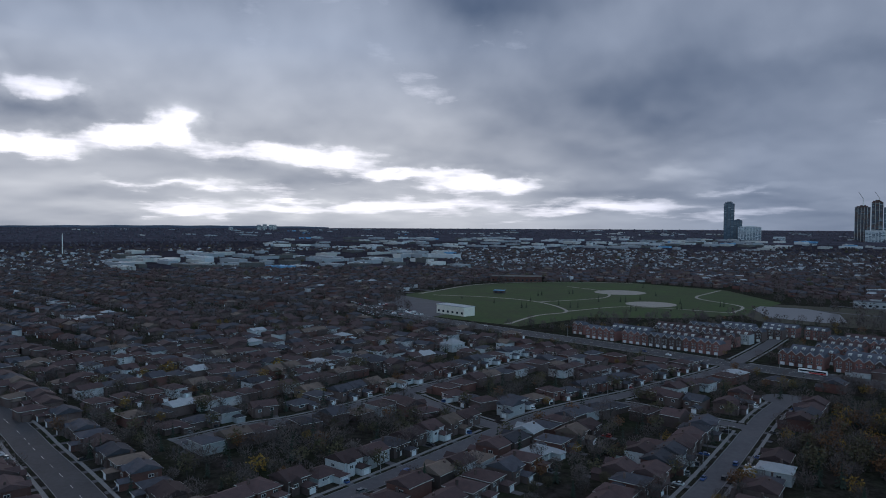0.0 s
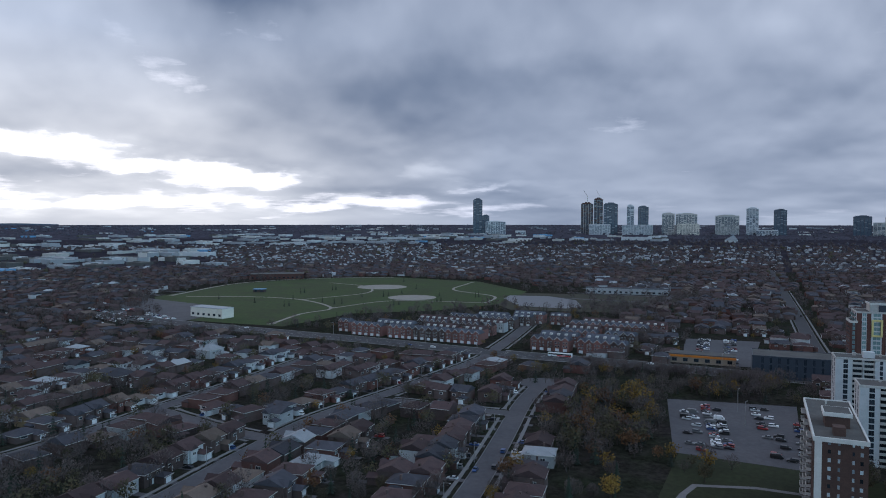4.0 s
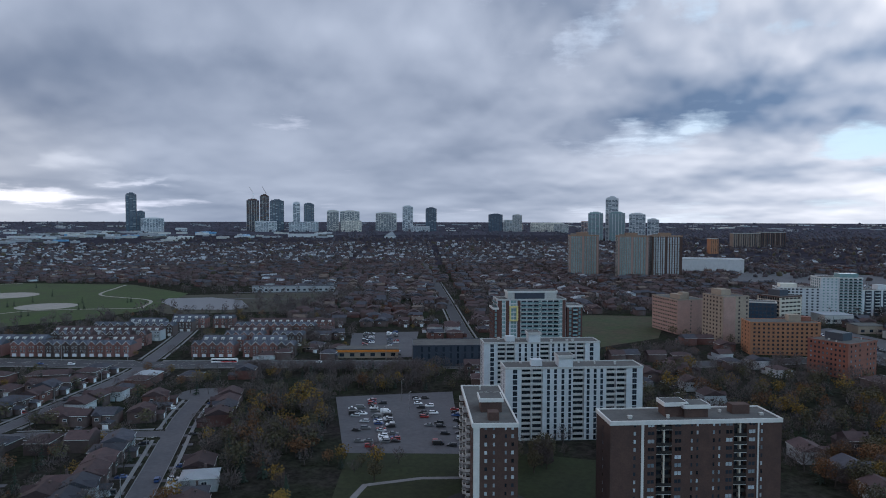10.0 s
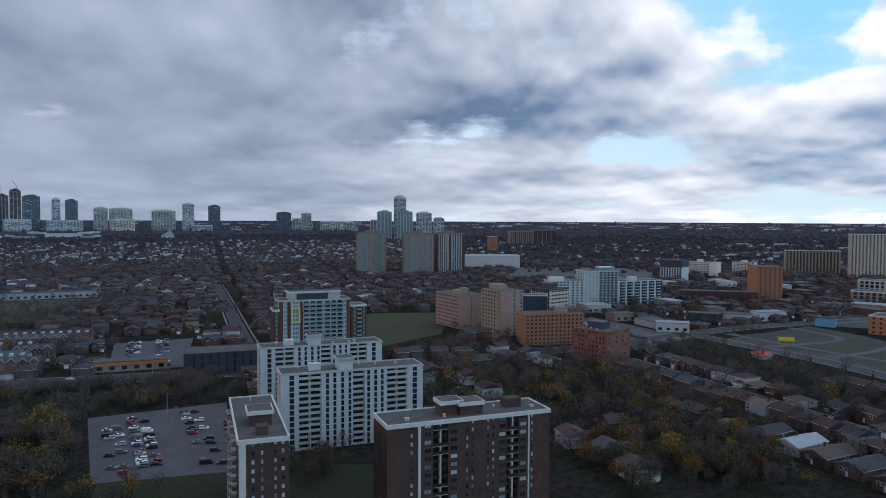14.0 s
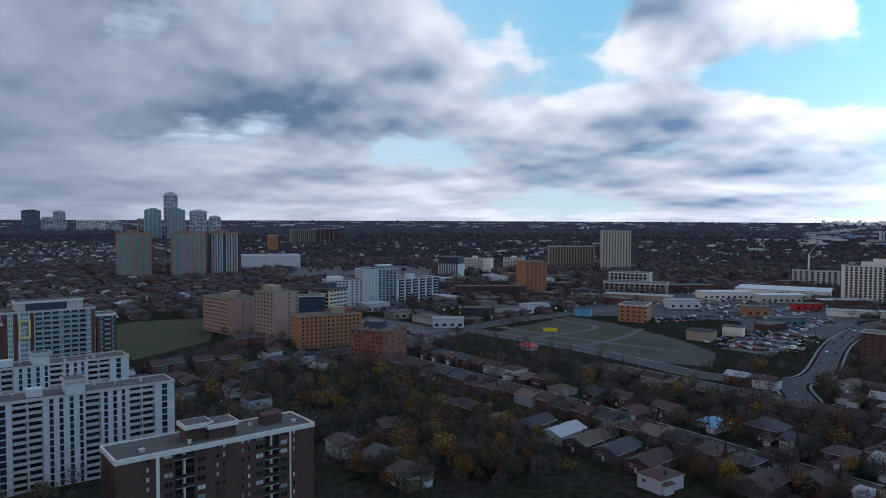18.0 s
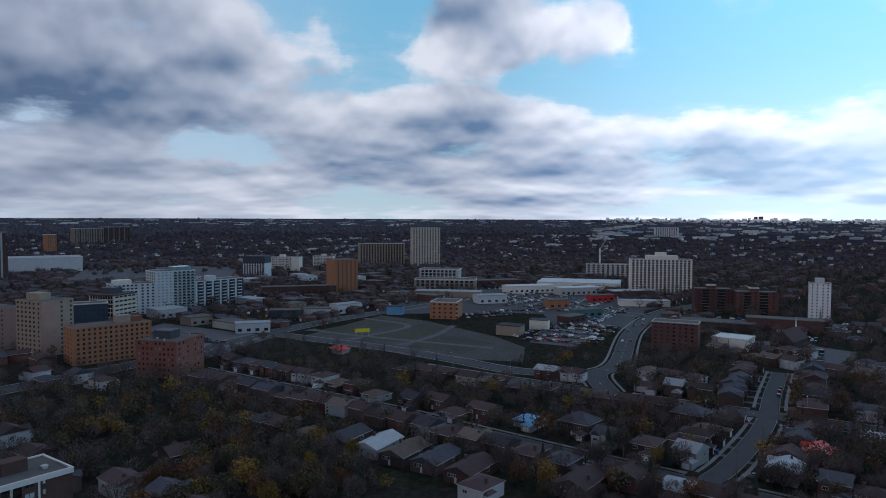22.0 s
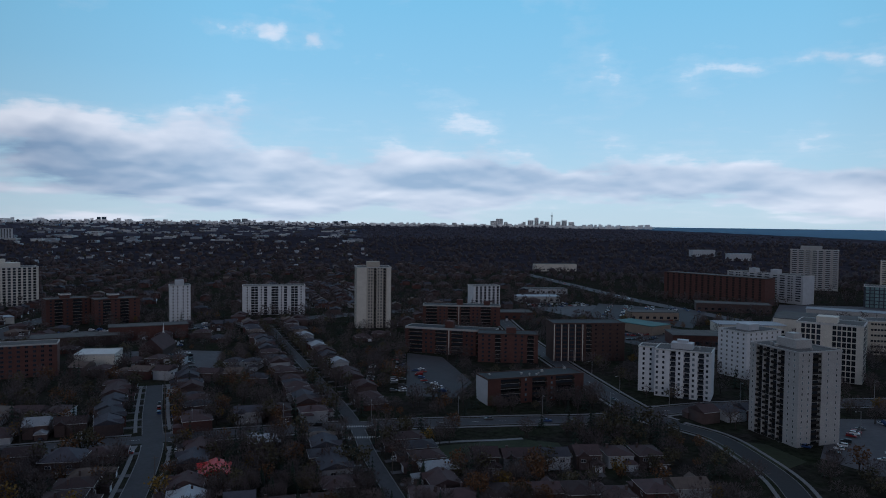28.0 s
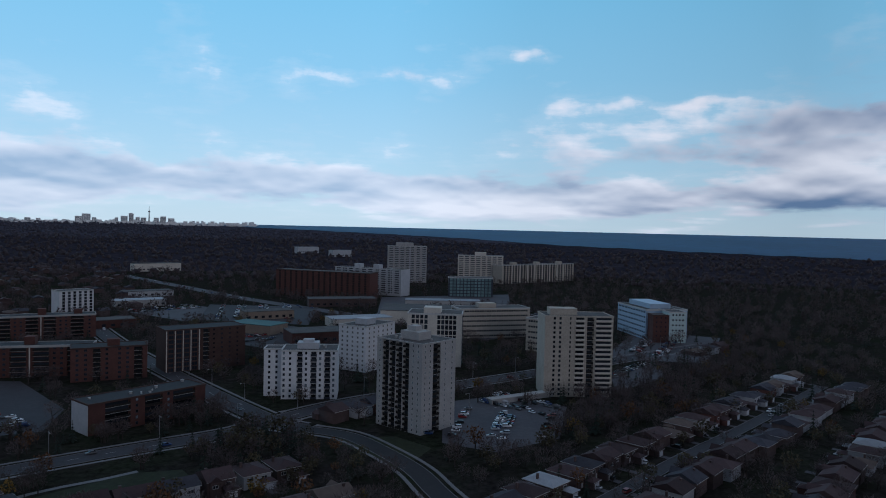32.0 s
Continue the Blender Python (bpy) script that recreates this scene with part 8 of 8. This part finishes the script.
for kind in TREE_MATS:
    for seed in range(4 if kind == "bare" else 2):
        t, c = tree_mesh(kind, seed * 13 + len(kind))
        TREES.setdefault(kind, []).append((t.make("trunk", "bark"), c.make("crown", TREE_MATS[kind])))
        t, c = tree_mesh(kind, seed * 17 + 3 + len(kind), True)
        LIGHT.setdefault(kind, []).append((t.make("trunk", "bark"), c.make("crown", TREE_MATS[kind])))
TREE_LABEL = {"bare": "bare autumn tree with fine dark twigs", "gold": "autumn tree with golden yellow leaves", "rust": "autumn tree with rust brown leaves", "olive": "tree with thin olive leaves",
              "conifer": "dark green conifer tree"}
rt = random.Random(21)


def tree(x, y, kind, s):
    me = rt.choice(TREES[kind])
    m = Matrix.LocRotScale((x, y, terr(x, y) - 0.05), Euler((0, 0, rt.uniform(0, 6.28))), (s * rt.uniform(0.9, 1.15), s * rt.uniform(0.9, 1.15), s))
    TREE_LIST.append((reach(x, y), len(TREE_LIST), kind, me, m))


TREE_LIST = []


def build_trees():
    bulk = Bulk()
    for i, (r, _, kind, me, m) in enumerate(sorted(TREE_LIST, key=lambda q: q[:2])):
        if i < 300:
            root = new("tree", me[0])
            root.matrix_basis = m
            tagged(root, TREE_LABEL[kind], "tree", "trees among the houses")
            part("crown", me[1], root)
        else:
            me = LIGHT[kind][i % len(LIGHT[kind])]
            bulk.add(me[0], m)
            bulk.add(me[1], m)
    bulk.make("trees", "bare and leafed autumn trees past the nearest", "trees")


def pick(golden=0.03):
    r = rt.random()
    return "gold" if r < golden else "rust" if r < golden + 0.05 else "olive" if r < golden + 0.20 else "conifer" if r < golden + 0.34 else "bare"


def scatter(n, area, size=(0.7, 1.25), golden=0.03, kinds=None, clear=4.5, limit=None):
    """Single trees at free places of an area: (x, y, radius) or a polygon."""
    made = 0
    for _ in range(n * 6):
        if made >= n:
            break
        if len(area) == 3 and not isinstance(area[0], tuple):
            a, r = rt.uniform(0, 6.28), area[2] * math.sqrt(rt.random())
            x, y = area[0] + r * math.cos(a), area[1] + r * math.sin(a)
        else:
            xs, ys = [p[0] for p in area], [p[1] for p in area]
            x, y = rt.uniform(min(xs), max(xs)), rt.uniform(min(ys), max(ys))
            if not inside(x, y, area):
                continue
        if tree_free(x, y, clear):
            tree(x, y, rt.choice(kinds) if kinds else pick(golden), rt.uniform(*size))
            made += 1


NO_TREES = [[(432, -420), (352, -316), (328, -330), (341, -368), (402, -423)], [(246, -790), (97, -905), (94, -1060), (268, -970)], [(410, -702), (297, -690), (322, -835), (450, -830)], [(573, -322), (545, -339), (474, -281), (491, -268)], [(690, -150), (659, -212), (788, -267), (850, -218), (780, -160)],
            [(1117, 465), (1187, 221), (1480, 290), (1400, 536)], [(300, -236), (262, -284), (245, -290), (232, -276), (270, -228)], [(300, -560), (392, -612), (330, -690), (240, -640)], [(210, -560), (262, -590), (215, -660), (165, -630)], [(420, -690), (500, -740), (450, -810), (370, -760)], [(-43, 770), (-60, 1000), (60, 1180), (200, 1240), (330, 1220), (440, 1080), (440, 900), (335, 770), (250, 740), (154, 745), (70, 672)], KEEP_OUT[0], KEEP_OUT[1], KEEP_OUT[2], KEEP_OUT[3], KEEP_OUT[8], [(620, 230), (560, 120), (640, 90), (720, 200)], [(350, 740), (372, 840), (395, 872), (450, 845), (460, 780), (425, 702), (390, 700)],
            [(60, 690), (60, 960), (100, 1160), (200, 1225), (330, 1205), (430, 1075), (430, 910), (320, 790), (200, 760)], [(450, 285), (500, 355), (560, 435), (645, 408), (680, 352), (600, 300), (530, 255)], [(175, 190), (215, 215), (225, 175), (200, 140)],
            [(-120, 780), (52, 606), (198, 458), (320, 336), (345, 365), (225, 500), (85, 655), (-20, 740)]]


def tree_free(x, y, clear):
    if any(inside(x, y, p) for p in NO_TREES) or near_other(x, y, -1, clear + 0.5):
        return False
    for fx, fy, hw, hd, a in FOOT:
        dx, dy = x - fx, y - fy
        if abs(dx) < 120 and abs(dy) < 120:
            u, v = dx * math.cos(a) + dy * math.sin(a), -dx * math.sin(a) + dy * math.cos(a)
            if abs(u) < hw - 2 and abs(v) < hd - 2:
                return False
    if any(abs(x - hx) < 16 and abs(y - hy) < 16 for hx, hy in HIGHWAY):
        return False
    return not any(abs(x - qx) < q + 2 and abs(y - qy) < q + 2 and math.hypot(x - qx, y - qy) < q + 0.8 for qx, qy, q in TAKEN)


# groves near the camera's way
scatter(75, [(150, 235), (186, 250), (236, 320), (205, 340), (165, 300), (140, 250)], (0.9, 1.4), 0.10, ["bare"] * 5 + ["olive"] * 3 + ["gold", "gold", "rust", "conifer"])
scatter(50, [(262, 262), (300, 285), (330, 330), (300, 345), (250, 330)], (0.7, 1.2), 0.12)
scatter(150, [(330, 230), (440, 230), (480, 140), (420, 80), (330, 100), (290, 150)], (0.8, 1.4), 0.04, ["bare"] * 4 + ["olive"] * 4 + ["conifer", "rust", "rust", "gold"])
scatter(120, [(300, 90), (420, 80), (380, 20), (300, 10), (260, 60)], (0.8, 1.4), 0.04, ["bare"] * 4 + ["olive"] * 4 + ["conifer", "rust", "rust", "gold"])
scatter(12, (235, 175, 14), (0.9, 1.3), 0.05, ["olive", "olive", "bare"])
scatter(7, (389, 127, 13), (0.8, 1.1), 1.0)
scatter(3, (432, 100, 6), (0.7, 1.0), 1.0)
scatter(1, (368, -62, 8), (1.3, 1.4), 0, ["rust"], clear=1.5)
scatter(1, (520, -118, 8), (1.0, 1.1), 0, ["gold"], clear=1.5)
scatter(60, [(240, -300), (290, -310), (240, -345), (200, -330), (190, -280), (225, -270)], (0.8, 1.4), 0.02, ["bare", "bare", "conifer", "conifer", "olive"])
tree(230, -275, "conifer", 1.6)
tree(219, -281, "conifer", 1.5)
tree(233, -279, "conifer", 1.2)
scatter(26, (253, -345, 26), (0.9, 1.5), 0.0, ["bare", "conifer"])
scatter(120, [(140, -320), (78, -380), (15, -460), (-60, -570), (-75, -560), (0, -440), (60, -365), (125, -305)], (0.9, 1.5), 0.03)
scatter(130, (-170, 330, 130), (0.6, 1.1), 0.05)
scatter(150, (20, 300, 150), (0.6, 1.2), 0.05)
scatter(110, (-80, 360, 130), (0.7, 1.3), 0.06)
scatter(80, (130, 300, 110), (0.6, 1.1), 0.08)
scatter(190, (380, -120, 110), (0.7, 1.3), 0.05)
scatter(150, (300, -180, 90), (0.7, 1.3), 0.03)
scatter(70, (440, 20, 80), (0.7, 1.3), 0.05)
scatter(50, (0, -330, 100), (0.6, 1.1), 0.02)
scatter(300, [(520, -140), (560, -260), (450, -400), (330, -330), (210, -240), (200, -130), (330, -60)], (0.8, 1.35), 0.04, ["bare"] * 4 + ["olive", "conifer", "rust"])
scatter(30, (60, 640, 40), (0.5, 0.9), 0, ["conifer", "bare"])
for q in ((150, 835), (160, 838), (215, 800), (222, 803), (236, 905), (228, 900), (300, 880), (140, 860), (262, 930), (200, 905), (90, 830), (96, 834), (110, 905), (180, 1010), (186, 1014), (300, 985), (320, 1120), (60, 880), (340, 850), (346, 854), (20, 940), (130, 980), (136, 985), (276, 820), (282, 822)):
    tree(q[0], q[1], "conifer", 0.9)


# trees that lean over the narrow streets
for k in (7, 8):
    line, wd = ROADS[k]
    for s in (-1, 1):
        for x, y in offset(line, s * (wd / 2 + 3.2))[::1]:
            if rt.random() < (0.6 if k == 7 else 0.2) and not near_other(x, y, k, 3):
                tree(x + rt.uniform(-1.5, 1.5), y + rt.uniform(-1.5, 1.5), rt.choice(("bare", "bare", "olive", "conifer")), rt.uniform(0.75, 1.25))


build_trees()


def woods(name, n, az0, az1, r0, r1, m, tris, size, seed, label, skip=None, power=1.0, kind="bare", belt=None, light=None):
    """A joined wood of small loose crowns: every crown a cloud of little leaves or twigs round a stem."""
    rn = np.random.RandomState(seed)
    rr = random.Random(seed)
    cs = []
    tries = 0
    while len(cs) < n and tries < n * 5:
        tries += 1
        if belt:
            (ax, ay), (bx, by), wd = belt[rr.randrange(len(belt))]
            t, o = rr.random(), rr.gauss(0, wd)
            L = math.hypot(bx - ax, by - ay)
            x, y = ax + (bx - ax) * t - (by - ay) / L * o, ay + (by - ay) * t + (bx - ax) / L * o
        else:
            az, u = rr.uniform(az0, az1), rr.random() ** power
            x, y = polar(az, r0 + (r1 - r0) * u)
        r = math.hypot(x - CX, y)
        if r < 1500 and not tree_free(x, y, 6.0 if r < 750 else 2.0):
            continue
        if skip and skip(x, y, r):
            continue
        cs.append((x, y, terr(x, y), rr.uniform(0.7, 1.3) * size))
    if light:
        bulk = Bulk()
        for x, y, z, s in cs:
            me = rr.choice(LIGHT[light])
            mm = Matrix.LocRotScale((x, y, z - 0.05), Euler((0, 0, rr.uniform(0, 6.28))), (s / 10, s / 10, s / 10 * rr.uniform(0.85, 1.1)))
            bulk.add(me[0], mm)
            bulk.add(me[1], mm)
        bulk.make(name, label, "woods")
        return
    cs = np.array(cs)
    k = len(cs)
    d = rn.normal(size=(k, tris, 3))
    d /= np.linalg.norm(d, axis=2, keepdims=True)
    rad = rn.uniform(0.45, 1.0, (k, tris, 1)) ** 0.6
    cen = d * rad * np.array([0.36, 0.36, 0.42]) + np.array([0, 0, 0.58])
    cen = cen * cs[:, None, 3:4] + cs[:, None, :3]
    s = cs[:, None, None, 3:4] * 0.11 * (40 / tris) ** 0.5
    e = rn.normal(size=(k, tris, 3, 3))
    e /= np.linalg.norm(e, axis=3, keepdims=True)
    if kind == "bare":
        e[:, :, 1] = e[:, :, 0] + e[:, :, 1] * 0.8
        e[:, :, 2] *= 1.5
    co = (cen[:, :, None, :] + e * s * (1.25 if kind == "bare" else 1.0)).reshape(-1, 3)
    # a stem under every crown
    st = np.repeat(cs[:, None, :3], 3, axis=1) + cs[:, None, 3:4] * np.array([[-0.03, 0.0, 0.0], [0.03, 0.0, 0.0], [0.0, 0.0, 0.6]])
    co = np.concatenate([co, st.reshape(-1, 3)])
    nt = k * tris + k
    me = bpy.data.meshes.new(name)
    me.vertices.add(nt * 3)
    me.vertices.foreach_set("co", co.ravel())
    me.loops.add(nt * 3)
    me.loops.foreach_set("vertex_index", np.arange(nt * 3))
    me.polygons.add(nt)
    me.polygons.foreach_set("loop_start", np.arange(nt) * 3)
    me.polygons.foreach_set("loop_total", np.full(nt, 3))
    me.materials.append(MATS[m])
    me.update(calc_edges=True)
    tagged(new(name, me), label, "woods", kind="stuff")


def in_lake(x, y, r):
    az = math.degrees(math.atan2(x - CX, y - CY)) % 360
    return 153 < az < 260 and r > 2480 + max(0, (186 - az) * 52)


BELTS = [((-900, 1480), (-200, 905), 16), ((-430, 1080), (-60, 740), 12), ((-300, 960), (60, 612), 7), ((240, 412), (330, 325), 5), ((130, -310), (-90, -600), 12), ((420, 660), (660, 760), 14), ((470, 250), (560, 90), 14),
         ((330, 470), (420, 590), 10), ((480, 330), (600, 480), 20)]
woods("woods", 1000, 0, 0, 0, 0, "twigs", 60, 9, 31, "belt of bare dark trees along the roads", belt=BELTS, light="bare")
woods("woods", 2000, -48, 200, 250, 760, "twigs", 70, 10, 32, "bare dark trees scattered among the houses", light="bare")
woods("woods", 420, -48, 200, 240, 760, "leaf_olive", 70, 9, 33, "olive leafed trees among the houses", light="olive")
woods("woods", 900, 92, 205, 380, 1000, "twigs", 70, 11, 41, "bare trees of the eastern streets and valley", light="bare")
woods("woods", 300, 92, 205, 380, 1000, "conifer", 70, 11, 42, "conifers of the eastern streets and valley", light="conifer")
woods("woods", 90, -48, 200, 240, 800, "leaf_gold", 70, 8, 34, "golden leafed trees among the houses", light="gold")
woods("woods", 150, -48, 200, 240, 800, "leaf_rust", 70, 8, 38, "rust brown leafed trees among the houses", light="rust")
woods("woods", 520, -48, 200, 240, 900, "conifer", 60, 9, 35, "dark conifers among the houses", light="conifer")
woods("woods", 6500, -50, 205, 740, 1650, "twigs", 38, 10, 36, "bare woods and gardens in the middle distance", skip=in_lake)
woods("woods", 900, -50, 205, 740, 2200, "leaf_olive", 26, 9, 39, "olive trees in the middle distance", skip=in_lake, kind="leaf")


def far_woods(n, az0, az1, r0, r1, m, size, seed, label, power=1.0, dense=1.0):
    """A joined far wood of uneven crowns, each a low clump of leaf masses with a broken outline."""
    rr, rn = random.Random(seed), np.random.RandomState(seed)
    cs = []
    for _ in range(n * 4):
        if len(cs) >= n:
            break
        az, r = rr.uniform(az0, az1), r0 + (r1 - r0) * rr.random() ** power
        x, y = polar(az, r)
        if in_lake(x, y, r) or in_belt(az, r) and rr.random() < 0.85:
            continue
        if rr.random() > dense * (0.45 + 0.55 * math.sin(x * 0.011 + 2 * math.sin(y * 0.007)) ** 2):
            continue
        cs.append((x, y, terr(x, y), rr.uniform(0.6, 1.25) * size))
    cs = np.array(cs)
    k, sides = len(cs), 5
    lev = np.array([[0.14, 0.42], [0.62, 0.44]])
    a = np.arange(sides) * 2 * math.pi / sides
    base = np.array([[q * math.cos(t), q * math.sin(t), h] for h, q in lev for t in a] + [[0, 0, 1.0]])
    co = base[None] * rn.uniform(0.72, 1.25, (k, len(base), 3)) + rn.normal(0, 0.04, (k, len(base), 3))
    co = (co * cs[:, None, 3:4] * np.array([1, 1, 0.8]) + cs[:, None, :3]).reshape(-1, 3)
    tri = []
    for q in range(1):
        for i in range(sides):
            p, o = q * sides + i, q * sides + (i + 1) % sides
            tri += [(p, o, o + sides), (p, o + sides, p + sides)]
    tri += [(sides + i, sides + (i + 1) % sides, 2 * sides) for i in range(sides)]
    tri = (np.array(tri)[None] + np.arange(k)[:, None, None] * len(base)).reshape(-1, 3)
    me = bpy.data.meshes.new("woods")
    me.vertices.add(len(co))
    me.vertices.foreach_set("co", co.ravel())
    me.loops.add(len(tri) * 3)
    me.loops.foreach_set("vertex_index", tri.ravel())
    me.polygons.add(len(tri))
    me.polygons.foreach_set("loop_start", np.arange(len(tri)) * 3)
    me.polygons.foreach_set("loop_total", np.full(len(tri), 3))
    me.materials.append(MATS[m])
    me.update(calc_edges=True)
    tagged(new("woods", me), label, "woods", kind="stuff")


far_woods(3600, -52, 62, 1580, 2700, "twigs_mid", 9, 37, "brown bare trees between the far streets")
# this wood and the lake-side one below carry haze in their crown colour
far_woods(4500, -52, 70, 2500, 4560, "twigs_haze", 11, 43, "bare woods with painted haze reaching to the western horizon", 0.8)
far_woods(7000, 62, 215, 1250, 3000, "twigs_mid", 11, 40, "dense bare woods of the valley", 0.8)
far_woods(5500, 62, 215, 2700, 4560, "twigs_haze", 12, 44, "bare woods with painted haze reaching to the horizon and the lake", 0.9)
far_woods(420, -45, 140, 1300, 2600, "leaf_olive", 10, 45, "olive yellow trees in the far suburbs")
